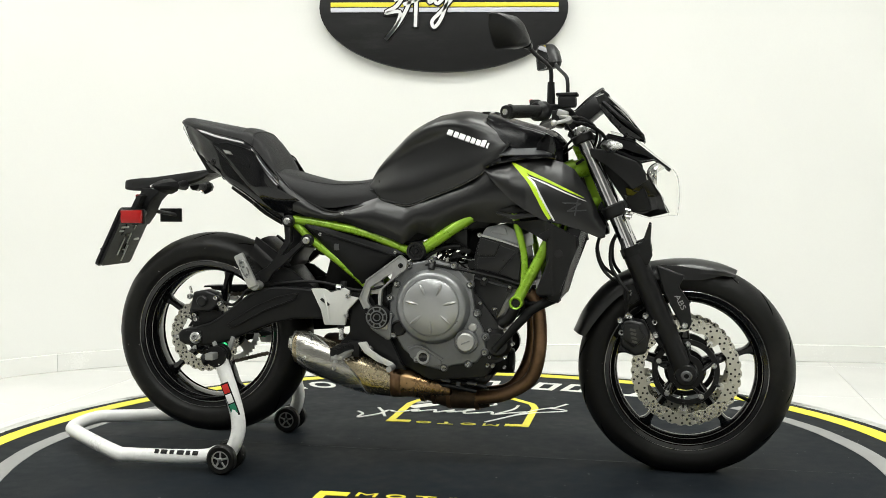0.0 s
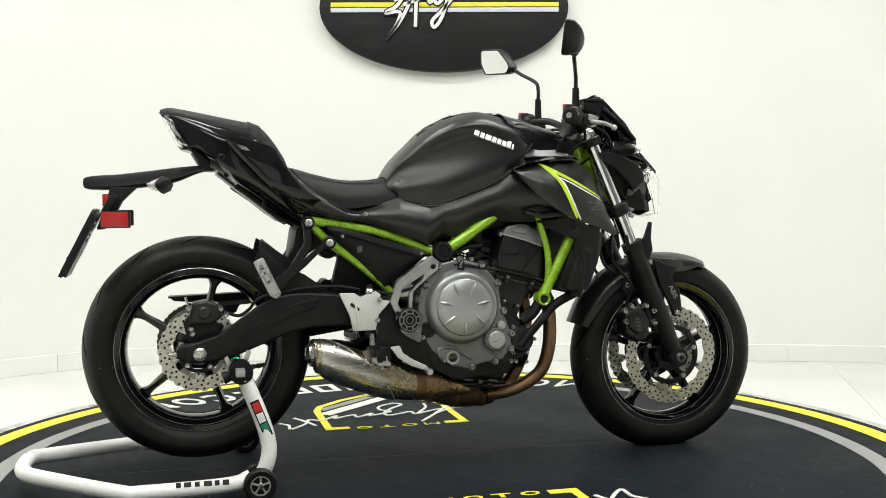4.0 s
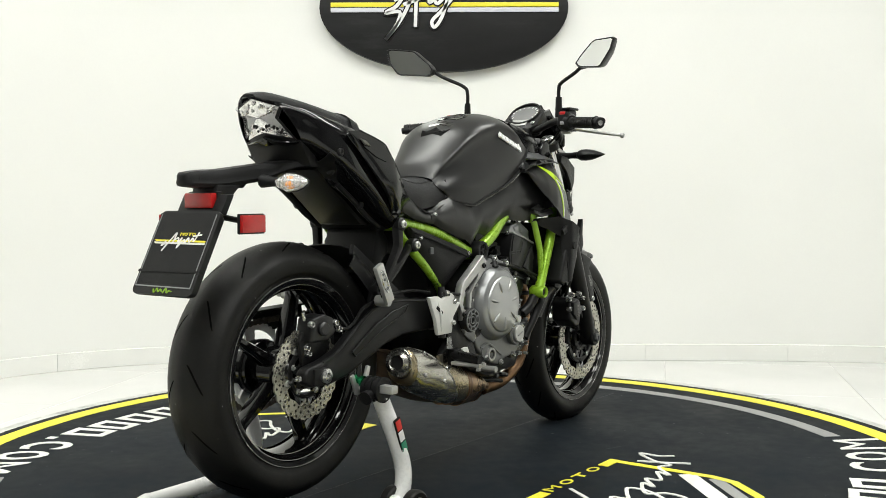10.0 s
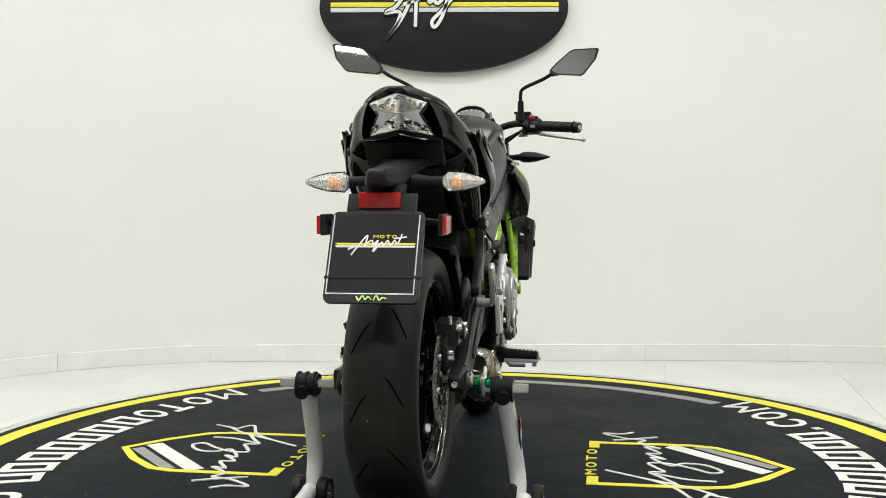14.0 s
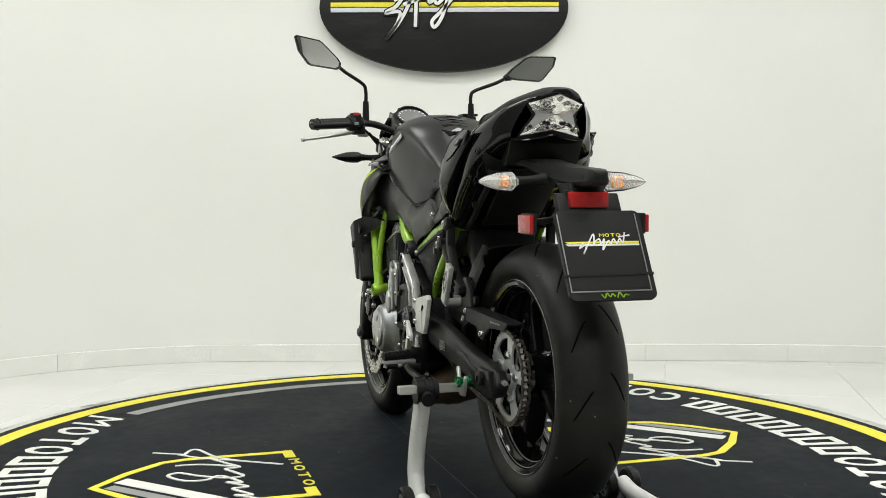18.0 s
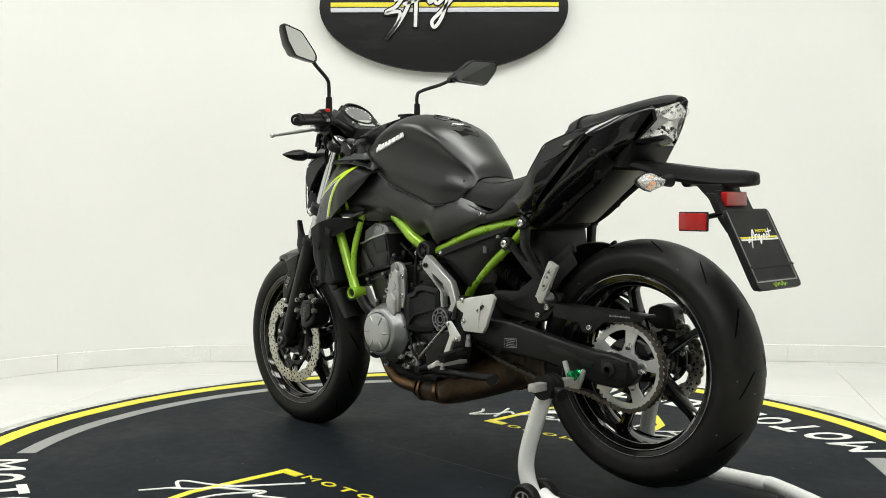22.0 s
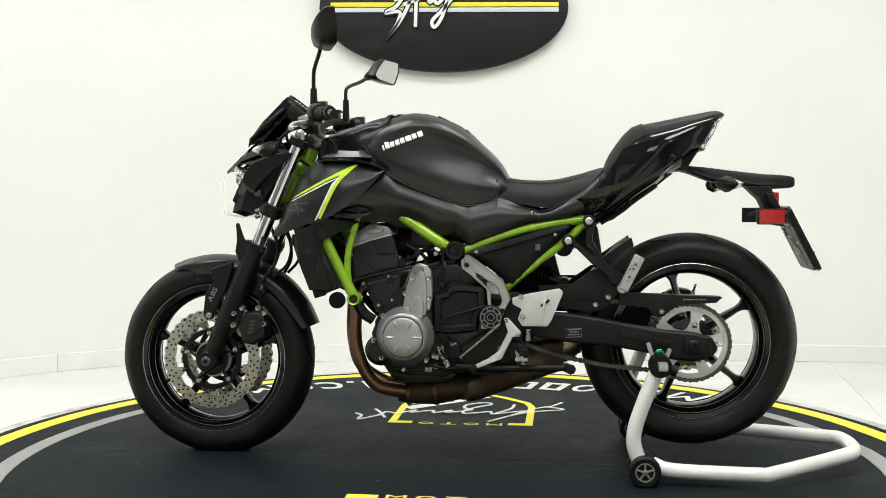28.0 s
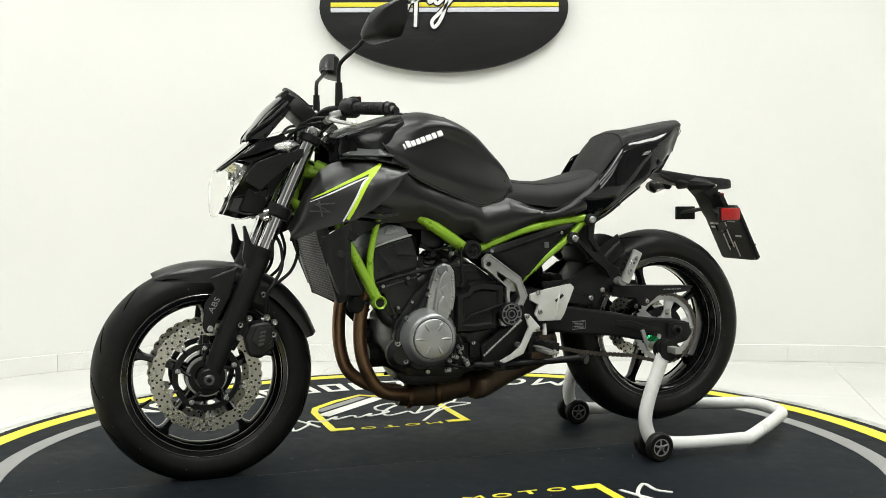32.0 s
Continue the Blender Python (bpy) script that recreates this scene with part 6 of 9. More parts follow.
    # rider's foot rests, hangers, heel guards, pedals
    def side(e):
        hg = tagged(new("foot_rest_hanger"), "silver cast foot-rest hanger with a pale heel guard")
        hg.parent = bike
        s = 0.006 if e > 0 else 0.0
        outer = [(0.626, 0.613), (0.645, 0.596), (0.643, 0.573), (0.629, 0.563), (0.573, 0.515), (0.569, 0.471), (0.592, 0.440), (0.588, 0.402), (0.540, 0.402), (0.530, 0.425), (0.519, 0.461), (0.505, 0.488), (0.527, 0.542)]
        hole = [(0.602, 0.561), (0.541, 0.522), (0.529, 0.482), (0.537, 0.466), (0.560, 0.468), (0.561, 0.510), (0.599, 0.547)]
        part("bracket", slab(outer, 0.150 * e, 0.172 * e, 0.004, 2, holes=[hole]), BRACKET, hg, "silver cast bracket")
        part("bracket_web", slab([(0.575, 0.530), (0.555, 0.545), (0.535, 0.500), (0.562, 0.500)], 0.148 * e, 0.158 * e, 0.002), BRACKET, hg)
        part("bracket_edge", tube([(0.626, 0.1715 * e, 0.610), (0.529, 0.1715 * e, 0.540), (0.508, 0.1715 * e, 0.488), (0.522, 0.1715 * e, 0.460)], 0.003, 6, 1), BRACKET, hg)
        bolt((0.628, 0.174 * e, 0.583), 0.007, 0.004, hg, e, PLASTIC)
        bolt((0.528, 0.176 * e, 0.455), 0.007, 0.004, hg, e, PLASTIC)
        wheelcap = part("swingarm_pivot_cap", lathe([(1e-6, 0.001), (0.014, 0.001), (0.016, 0.004), (0.031, 0.005), (0.034, 0.001), (0.034, -0.020)], 36, (0, 0, 0), "y"), PLASTIC, hg, "black round pivot cap with a slotted grey ring")
        wheelcap.matrix_basis = Matrix.Translation((0.560, 0.176 * e, 0.437)) @ Matrix.Diagonal((1, e, 1, 1))
        for r0, r1 in ((0.0275, 0.0305), (0.0165, 0.0195), (0.0085, 0.0110)):
            part("cap_ring", lathe([(r0, 0.003), (r0, 0.0075), (r1, 0.0075), (r1, 0.003)], 36, (0, 0, 0), "y", closed=True), CASE, wheelcap)
        for k in range(8):
            a = 2 * math.pi * (k + 0.5) / 8
            part("cap_spoke", box((0.0235 * math.cos(a), 0.0058, 0.0235 * math.sin(a)), (0.010, 0.003, 0.0042), 0.0006, Matrix.Rotation(-a, 4, "Y")), CASE, wheelcap)
        # black lower plate
        lower = [(0.647, 0.348), (0.560, 0.402), (0.526, 0.424), (0.512, 0.505), (0.478, 0.505), (0.471, 0.379), (0.488, 0.300), (0.520, 0.272), (0.605, 0.268), (0.640, 0.285)]
        if e < 0:
            lower = [(0.472, 0.425), (0.482, 0.505), (0.520, 0.500), (0.524, 0.430), (0.592, 0.375), (0.622, 0.312), (0.638, 0.286), (0.603, 0.289), (0.548, 0.324), (0.514, 0.354), (0.491, 0.333), (0.448, 0.321), (0.443, 0.356), (0.474, 0.391)]
            part("bracket_toe", slab([(0.600, 0.446), (0.595, 0.374), (0.586, 0.371), (0.541, 0.399), (0.530, 0.430)], 0.152 * e, 0.166 * e, 0.003), CASE, hg, "grey pointed toe of the bracket")
        part("lower_plate", slab(lower, 0.142 * e, 0.160 * e, 0.005), PLASTIC, hg, "matte black lower plate")
        bolt((0.534, 0.163 * e, 0.345), 0.009, 0.006, hg, e)
        # pale heel guard
        guard = [(0.500, 0.492), (0.450, 0.505), (0.369, 0.519), (0.358, 0.508), (0.390, 0.430), (0.402, 0.412), (0.472, 0.412), (0.485, 0.432), (0.474, 0.460), (0.500, 0.474)]
        if e < 0:
            guard = [(0.365, 0.515), (0.407, 0.515), (0.424, 0.504), (0.465, 0.520), (0.480, 0.510), (0.478, 0.496), (0.507, 0.490), (0.474, 0.454), (0.466, 0.412), (0.404, 0.412), (0.394, 0.454)]
        hgd = part("heel_guard", slab(guard, 0.165 * e, 0.178 * e, 0.004), PALE, hg, "pale silver heel guard")
        part("guard_slot", box((0.408, 0.1795 * e, 0.478), (0.030, 0.003, 0.0075), 0.001, Matrix.Rotation(radians(38), 4, "Y")), DARK, hgd)
        for p in ((0.476, 0.496), (0.470, 0.440)):
            bolt((p[0], 0.180 * e, p[1]), 0.0072, 0.005, hgd, e)
        part("guard_fold", tube([(0.402, 0.1765 * e, 0.505), (0.412, 0.178 * e, 0.47), (0.418, 0.1765 * e, 0.42)], [0.002, 0.0045, 0.003], 8, 4), PALE, hgd)
        # foot rest: ribbed bar with a feeler bolt
        peg = part("foot_rest", tube([(0.490, 0.165 * e, 0.352), (0.478, 0.185 * e, 0.350), (0.462, 0.272 * e, 0.346)], [0.014, 0.0135, 0.0125], 12, 2), GRAINED, hg, "ribbed black foot rest")
        for k in range(7):
            f = 0.2 + 0.75 * k / 6
            part("peg_rib", box((0.476 - 0.014 * f, (0.185 + 0.085 * f) * e, 0.361 - 0.004 * f), (0.026, 0.005, 0.006), 0.001), HOSE, peg)
        part("peg_plate", box((0.470, 0.228 * e, 0.333), (0.034, 0.092, 0.010), 0.003), ALU, peg, "bare aluminium peg frame")
        part("peg_rail", tube([(0.488, 0.180 * e, 0.342), (0.482, 0.230 * e, 0.341), (0.468, 0.278 * e, 0.338)], 0.005, 8, 2), ALU, peg)
        part("feeler_bolt", tube([(0.464, 0.262 * e, 0.335), (0.464, 0.264 * e, 0.318)], [0.004, 0.007], 8, 1), BOLT, peg)
        part("peg_joint", box((0.490, 0.168 * e, 0.345), (0.036, 0.028, 0.044), 0.006), PLASTIC, hg)
        part("return_spring", tube([(0.455, 0.176 * e, 0.404), (0.455, 0.178 * e, 0.372)], [0.006, 0.008], 8, 1), BOLT, hg)
    both(side)
    # rear brake pedal and its cylinder on the right
    part("brake_pedal", slab([(0.504, 0.364), (0.530, 0.368), (0.541, 0.346), (0.572, 0.326), (0.608, 0.309), (0.602, 0.297), (0.562, 0.311), (0.524, 0.336)], -0.174, -0.186, 0.003), PALE, bike, "bare aluminium brake pedal")
    part("pedal_tip", tube([(0.606, -0.180, 0.299), (0.606, -0.228, 0.299)], 0.0085, 10, 1), ALU, bike)
    part("master_cylinder", tube([(0.455, -0.150, 0.535), (0.450, -0.158, 0.47), (0.448, -0.158, 0.40)], [0.009, 0.012, 0.010], 10), BLOCK, bike)
    part("banjo_bolt", tube([(0.440, -0.172, 0.520), (0.455, -0.172, 0.518)], 0.009, 8, 1), BOLT, bike)
    part("pedal_hose", tube([(0.455, -0.172, 0.520), (0.52, -0.168, 0.512), (0.60, -0.150, 0.53)], 0.004, 8), HOSE, bike)
    # black inner panel above the swingarm on the left
    hp = part("hugger_panel", slab([(0.430, 0.520), (0.270, 0.530), (0.186, 0.529), (0.190, 0.511), (0.240, 0.458), (0.278, 0.444), (0.393, 0.461), (0.421, 0.487)], 0.092, 0.106, 0.004), PLASTIC, bike, "matte black inner panel above the swingarm")
    bolt((0.268, 0.108, 0.467), 0.008, 0.005, hp, 1)
    # gear lever and side stand on the left
    part("gear_lever", slab([(0.524, 0.436), (0.511, 0.437), (0.475, 0.398), (0.478, 0.384), (0.498, 0.384), (0.528, 0.322), (0.601, 0.292), (0.610, 0.300), (0.566, 0.322), (0.537, 0.344), (0.511, 0.398)], 0.183, 0.194, 0.003), PALE, bike, "bare aluminium gear lever")
    for p in ((0.516, 0.430), (0.484, 0.391), (0.604, 0.297)):
        bolt((p[0], 0.195, p[1]), 0.006, 0.004, bike, 1)
    part("lever_link", tube([(0.533, 0.190, 0.420), (0.647, 0.182, 0.321)], 0.0034, 8, 1), BOLT, bike)
    part("lever_tip", tube([(0.606, 0.180, 0.297), (0.606, 0.228, 0.297)], 0.0085, 10, 1), GRAINED, bike)
    ss = part("side_stand", tube([(0.660, 0.142, 0.290), (0.58, 0.166, 0.290), (0.40, 0.190, 0.298), (0.345, 0.196, 0.302)], [0.013, 0.0105, 0.010, 0.010], 10), PLASTIC, bike, "folded black side stand")
    part("stand_foot", tube([(0.350, 0.185, 0.300), (0.335, 0.212, 0.298)], 0.014, 10, 1), PLASTIC, ss)
    part("stand_bracket", slab([(0.70, 0.36), (0.62, 0.34), (0.60, 0.30), (0.64, 0.27), (0.70, 0.275), (0.73, 0.31)], 0.125, 0.140, 0.004), PLASTIC, ss)
    for p in ((0.708, 0.345), (0.698, 0.318), (0.655, 0.325), (0.72, 0.29)):
        bolt((p[0], 0.146, p[1]), 0.008, 0.009, ss, 1)
    part("stand_switch", box((0.665, 0.150, 0.335), (0.03, 0.02, 0.04), 0.004), HOSE, ss)


# ---- motorcycle: tank, seats, body panels ----
def shell(stations, nu=5, nv=5):
    """A full-width skin from left edge over the top to right edge. Each station: x and half-profile of (y, z), from the middle outwards."""
    rows = []
    for st in stations:
        xs, half = st[0], st[1:]
        left = [(x, y, z) for (x, y, z) in [(p[2] if len(p) > 2 else xs, p[0], p[1]) for p in half]]
        rows.append([(x, y, z) for x, y, z in left[::-1]] + [(x, -y, z) for x, y, z in left[1:]])
    return loft(rows, nu, nv)


def build_body(bike):
    # fuel tank: flat shouldered top, creases, knee hollows
    tank = [
        (0.518, (0, 0.832), (0.040, 0.830), (0.070, 0.824), (0.080, 0.814), (0.090, 0.804), (0.102, 0.790, 0.535), (0.105, 0.778, 0.545)),
        (0.545, (0, 0.878), (0.046, 0.874), (0.084, 0.860), (0.088, 0.843), (0.096, 0.822), (0.110, 0.797), (0.110, 0.770, 0.556)),
        (0.595, (0, 0.928), (0.060, 0.922), (0.103, 0.902), (0.102, 0.874), (0.110, 0.844), (0.126, 0.802), (0.121, 0.762)),
        (0.645, (0, 0.972), (0.070, 0.965), (0.121, 0.942), (0.112, 0.904), (0.118, 0.864), (0.136, 0.808), (0.130, 0.757)),
        (0.710, (0, 1.004), (0.077, 0.997), (0.136, 0.973), (0.126, 0.930), (0.130, 0.884), (0.144, 0.826), (0.137, 0.781)),
        (0.785, (0, 1.022), (0.080, 1.013), (0.140, 0.984), (0.139, 0.945), (0.142, 0.902), (0.149, 0.848), (0.142, 0.809)),
        (0.845, (0, 1.014), (0.076, 1.004), (0.132, 0.974), (0.143, 0.940), (0.146, 0.908), (0.150, 0.870), (0.144, 0.840)),
        (0.895, (0, 0.998), (0.068, 0.987), (0.118, 0.960), (0.134, 0.935), (0.140, 0.916), (0.143, 0.898), (0.141, 0.880)),
        (0.932, (0, 0.984), (0.058, 0.974), (0.100, 0.956), (0.116, 0.946), (0.124, 0.940), (0.130, 0.934), (0.132, 0.928))]
    tk = part("fuel_tank", thicken(shell(tank), 0.004), SATIN, bike, "satin metallic black fuel tank", smooth=60)
    # rubber tank pad pieces with pointed barbs
    for k in range(4):
        x = 0.625 + 0.040 * k
        z = lerp([(s[0], s[1][1]) for s in tank], x) + 0.0016
        slope = math.atan2(lerp([(s[0], s[1][1]) for s in tank], x + 0.01) - lerp([(s[0], s[1][1]) for s in tank], x - 0.01), 0.02)
        bm = bmesh.new()
        o = [(-0.012, -0.036), (0.020, -0.050), (0.010, -0.026), (0.026, 0.0), (0.010, 0.026), (0.020, 0.050), (-0.012, 0.036), (-0.002, 0.0)]
        for sgn in (1, -1):
            h = [bm.verts.new((p[0], p[1], -0.002 - 1.6 * p[1] ** 2)) for p in o] if sgn < 0 else [bm.verts.new((p[0], p[1], 0.0018 - 1.6 * p[1] ** 2)) for p in o]
            bm.faces.new(h)
        vs = list(bm.verts)
        n = len(o)
        for i in range(n):
            bm.faces.new((vs[i], vs[(i + 1) % n], vs[n + (i + 1) % n], vs[n + i]))
        bm.transform(Matrix.Translation((x, 0, z)) @ Matrix.Rotation(-slope, 4, "Y"))
        part("tank_pad", bm, GLOSS, tk, smooth=0)
    for e in (1, -1):
        # a dark tube paints the shade of the seam under the tank
        part("tank_seam", tube([(0.540, 0.092 * e, 0.782), (0.556, 0.113 * e, 0.768), (0.600, 0.124 * e, 0.7585), (0.645, 0.131 * e, 0.7545), (0.710, 0.137 * e, 0.7785), (0.785, 0.143 * e, 0.8065), (0.845, 0.145 * e, 0.8375), (0.895, 0.143 * e, 0.8775), (0.932, 0.135 * e, 0.9255)], 0.0032, 6, 5), DARK, tk, "dark line in place of the shaded gap along the tank's edge")
        # a grey tube beside it paints the highlight on the seam's edge
        part("tank_lip", tube([(0.600, 0.1255 * e, 0.7540), (0.645, 0.1330 * e, 0.7500), (0.710, 0.1395 * e, 0.7738), (0.785, 0.1460 * e, 0.8018), (0.845, 0.1490 * e, 0.8328), (0.892, 0.1490 * e, 0.8708)], 0.0016, 6, 5), GREYMARK, tk, "thin grey line in place of the highlight below the tank")
    # bars in place of the maker's name on each side
    for e in (1, -1):
        x = 0.757
        for k, w in enumerate((0.0150, 0.0125, 0.0170, 0.0125, 0.0120, 0.0125, 0.0125, 0.0055)):
            tall = 0.022 if k in (0, 6) else 0.0165
            x += w / 2
            z = 0.955 - 0.36 * (x - 0.757) + (0.003 if k in (0, 6) else 0)
            y = lerp([(0.757, 0.1385), (0.80, 0.1420), (0.84, 0.1440), (0.88, 0.1425)], x)
            m = Matrix.Rotation(radians(20), 4, "Y") @ Matrix.Rotation(radians(24 * e), 4, "X")
            part("name_bar", box((x, (y + 0.0008) * e, z), (w, 0.006, tall), 0.001, m), WHITEDECAL, tk)
            x += w / 2 + 0.0022
    # glossy cover between tank and handlebar
    nose = []
    for x, z, w in ((0.862, 1.016, 0.118), (0.91, 1.004, 0.134), (0.96, 0.988, 0.138), (1.01, 0.974, 0.130), (1.05, 0.957, 0.116), (1.073, 0.934, 0.100)):
        drop = min(1, (x - 0.82) / 0.10)
        nose.append((x, (0, z), (0.46 * w, z - 0.004), (0.74 * w, z - 0.013), (0.86 * w, z - 0.022), (0.94 * w, z - 0.050 * drop), (w, z - 0.086 * drop)))
    part("tank_cover", thicken(shell(nose), 0.004), TANKCOVER, bike, "gloss black tank front cover", smooth=50)
    part("filler_cap", lathe([(0.040, 1.006), (0.040, 1.014), (0.036, 1.018), (1e-6, 1.019)], 32, (0.845, 0, 0), "z"), GLOSS, bike)

    # rider's seat
    seat = [
        (0.205, (0, 0.862), (0.050, 0.860), (0.085, 0.850), (0.100, 0.836), (0.104, 0.828)),
        (0.255, (0, 0.857), (0.060, 0.854), (0.104, 0.840), (0.122, 0.818), (0.124, 0.800)),
        (0.320, (0, 0.838), (0.065, 0.836), (0.112, 0.822), (0.134, 0.795), (0.136, 0.768)),
        (0.395, (0, 0.823), (0.062, 0.821), (0.108, 0.808), (0.132, 0.778), (0.134, 0.744)),
        (0.470, (0, 0.823), (0.052, 0.821), (0.090, 0.808), (0.113, 0.782), (0.118, 0.752)),
        (0.520, (0, 0.829), (0.044, 0.826), (0.074, 0.814), (0.098, 0.790), (0.106, 0.760)),
        (0.543, (0, 0.815), (0.042, 0.813), (0.070, 0.803), (0.094, 0.786), (0.104, 0.768))]
    st = part("rider_seat", thicken(shell(seat), 0.006), SEAT, bike, "black vinyl rider seat", smooth=60)
    for e in (1, -1):
        # solid dark line for the shade between seat and panels
        part("seat_gap", tube([(0.246, 0.128 * e, 0.850), (0.300, 0.139 * e, 0.792), (0.345, 0.1395 * e, 0.763), (0.396, 0.138 * e, 0.738), (0.438, 0.131 * e, 0.732), (0.495, 0.121 * e, 0.747), (0.545, 0.112 * e, 0.765), (0.553, 0.109 * e, 0.782), (0.548, 0.098 * e, 0.822)], 0.0026, 6, 4), DARK, st, "dark line in place of the shaded gap under the seat")
        part("seam", tube([(0.250, 0.0955 * e, 0.8435), (0.320, 0.104 * e, 0.826), (0.395, 0.100 * e, 0.813), (0.470, 0.083 * e, 0.813), (0.515, 0.070 * e, 0.817)], 0.0009, 6), SEAT, st)
    # passenger seat pad, with a step at its front
    pill = [
        (-0.094, (0, 1.012), (0.012, 1.012), (0.020, 1.008), (0.026, 1.003)),
        (-0.066, (0, 1.018), (0.032, 1.016), (0.052, 1.006), (0.060, 0.992)),
        (0.0, (0, 1.006), (0.050, 1.004), (0.088, 0.992), (0.098, 0.972)),
        (0.08, (0, 0.990), (0.056, 0.988), (0.096, 0.976), (0.108, 0.952)),
        (0.150, (0, 0.976), (0.058, 0.974), (0.098, 0.962), (0.110, 0.938)),
        (0.178, (0, 0.962), (0.060, 0.958), (0.098, 0.944), (0.112, 0.914)),
        (0.205, (0, 0.930), (0.060, 0.926), (0.100, 0.912), (0.114, 0.884)),
        (0.232, (0, 0.888), (0.060, 0.884), (0.098, 0.870), (0.112, 0.850)),
        (0.245, (0, 0.855), (0.058, 0.852), (0.094, 0.842), (0.106, 0.832))]
    ps = part("passenger_seat", thicken(shell(pill), 0.006), SEAT, bike, "black vinyl passenger seat pad", smooth=60)
    strap = [(x, *[(y * 1.02, z + 0.004) for y, z in half]) for x, half in ((0.138, ((0, 0.979), (0.058, 0.977), (0.099, 0.965), (0.112, 0.940))), (0.168, ((0, 0.968), (0.060, 0.965), (0.100, 0.952), (0.114, 0.922))))]
    part("strap", thicken(shell(strap, 2, 4), 0.003), SEAT, ps, "black seat strap")

    # tail: a bell-shaped skin, open at the rear for the lamp, and the glossy wings
    tail = [
        (0, (0, 1.006, -0.098), (0.036, 1.001, -0.086), (0.066, 0.985, -0.064), (0.084, 0.950, -0.042), (0.090, 0.906, -0.016), (0.046, 0.903, -0.036), (0, 0.913, -0.048)),
        (0, (0, 1.004, -0.060), (0.054, 0.998, -0.056), (0.083, 0.980, -0.040), (0.098, 0.945, -0.018), (0.103, 0.899, 0.004), (0.050, 0.890, 0.0), (0, 0.896, -0.010)),
        (0, (0, 0.990, 0.0), (0.082, 0.984, 0.0), (0.112, 0.962, 0.0), (0.120, 0.925, 0.015), (0.124, 0.880, 0.032), (0.064, 0.862, 0.040), (0, 0.862, 0.040)),
        (0, (0, 0.975, 0.05), (0.095, 0.968, 0.05), (0.130, 0.942, 0.05), (0.140, 0.905, 0.06), (0.142, 0.853, 0.072), (0.076, 0.834, 0.075), (0, 0.834, 0.075)),
        (0, (0, 0.962, 0.1), (0.102, 0.955, 0.1), (0.138, 0.928, 0.1), (0.147, 0.905, 0.1), (0.152, 0.832, 0.1), (0.088, 0.808, 0.1), (0, 0.808, 0.1)),
        (0, (0, 0.938, 0.16), (0.105, 0.934, 0.16), (0.142, 0.905, 0.16), (0.150, 0.872, 0.16), (0.152, 0.795, 0.16), (0.098, 0.768, 0.16), (0, 0.768, 0.16)),
        (0, (0, 0.860, 0.22), (0.110, 0.860, 0.22), (0.142, 0.842, 0.22), (0.150, 0.808, 0.22), (0.148, 0.748, 0.22), (0.100, 0.722, 0.22), (0, 0.722, 0.22)),
        (0, (0, 0.800, 0.275), (0.110, 0.800, 0.275), (0.138, 0.785, 0.275), (0.142, 0.756, 0.275), (0.140, 0.710, 0.275), (0.100, 0.692, 0.275), (0, 0.692, 0.275))]
    tl = part("tail_fairing", thicken(shell(tail, 4, 4), 0.003), GLOSS, bike, "gloss black tail fairing", smooth=45)

    tray = [[(x, y, z + (0.020 if abs(y) > 0.11 else 0.0)) for y in (-0.134, -0.100, -0.05, 0.05, 0.100, 0.134)] for x, z in ((0.035, 0.860), (0.075, 0.836), (0.1, 0.813), (0.16, 0.772), (0.22, 0.727), (0.275, 0.692))]
    part("undertray", thicken(loft(tray, 2, 2), 0.003), UNDERTAIL, tl, "matte black undertray", smooth=30)

    part("tail_inner", slab([(-0.020, 0.908), (0.030, 0.908), (0.050, 0.846), (0.018, 0.846)], -0.090, 0.090, 0.006), HOSE, tl, "dark inner wall of the tail")
    part("tray_box", slab([(0.050, 0.840), (0.100, 0.844), (0.256, 0.726), (0.250, 0.703), (0.220, 0.706)], -0.070, 0.070, 0.004), UNDERTAIL, tl, "black electrics tray")

    part("subframe_cover", slab([(0.235, 0.745), (0.300, 0.752), (0.400, 0.745), (0.440, 0.738), (0.440, 0.690), (0.340, 0.700), (0.280, 0.708)], -0.108, 0.108, 0.004), PLASTIC, tl, "matte black cover under the seat")

    def wing_y(x, z):
        w = lerp([(0.70, 0.148), (0.73, 0.166), (0.77, 0.182), (0.81, 0.188), (0.86, 0.180), (0.905, 0.169), (0.94, 0.161)], z)
        return w - 0.050 * min(1, max(0, (x - 0.22) / 0.16))
    up = [(0.072, 0.930), (0.108, 0.932), (0.188, 0.906), (0.206, 0.884), (0.233, 0.842), (0.266, 0.800), (0.333, 0.760), (0.400, 0.716)]
    lo = [(0.072, 0.922), (0.108, 0.884), (0.157, 0.832), (0.206, 0.782), (0.245, 0.735), (0.288, 0.704), (0.333, 0.703), (0.400, 0.708)]
    for e in (1, -1):
        # raised wing on each flank, closed towards the body along its lower edge
        part("flank_wing", span(up, lo, lambda x, z, s: e * (wing_y(x, z) - 0.010 * (1 - s) ** 4), 10, 34, 0.005), GLOSS, tl, "gloss black flank panel", smooth=45)
        edge = [(0.075 + 0.006 * k, lerp(lo, 0.075 + 0.006 * k)) for k in range(38)]
        bm = bmesh.new()
        quad_grid(bm, [[(x, e * (wing_y(x, z) - 0.010), z), (x + 0.010, e * (0.5 * wing_y(x, z) + 0.066), z + 0.004), (x + 0.016, e * 0.134, z + 0.012)] for x, z in edge])
        part("wing_return", thicken(bm, 0.002), UNDERTAIL, tl)
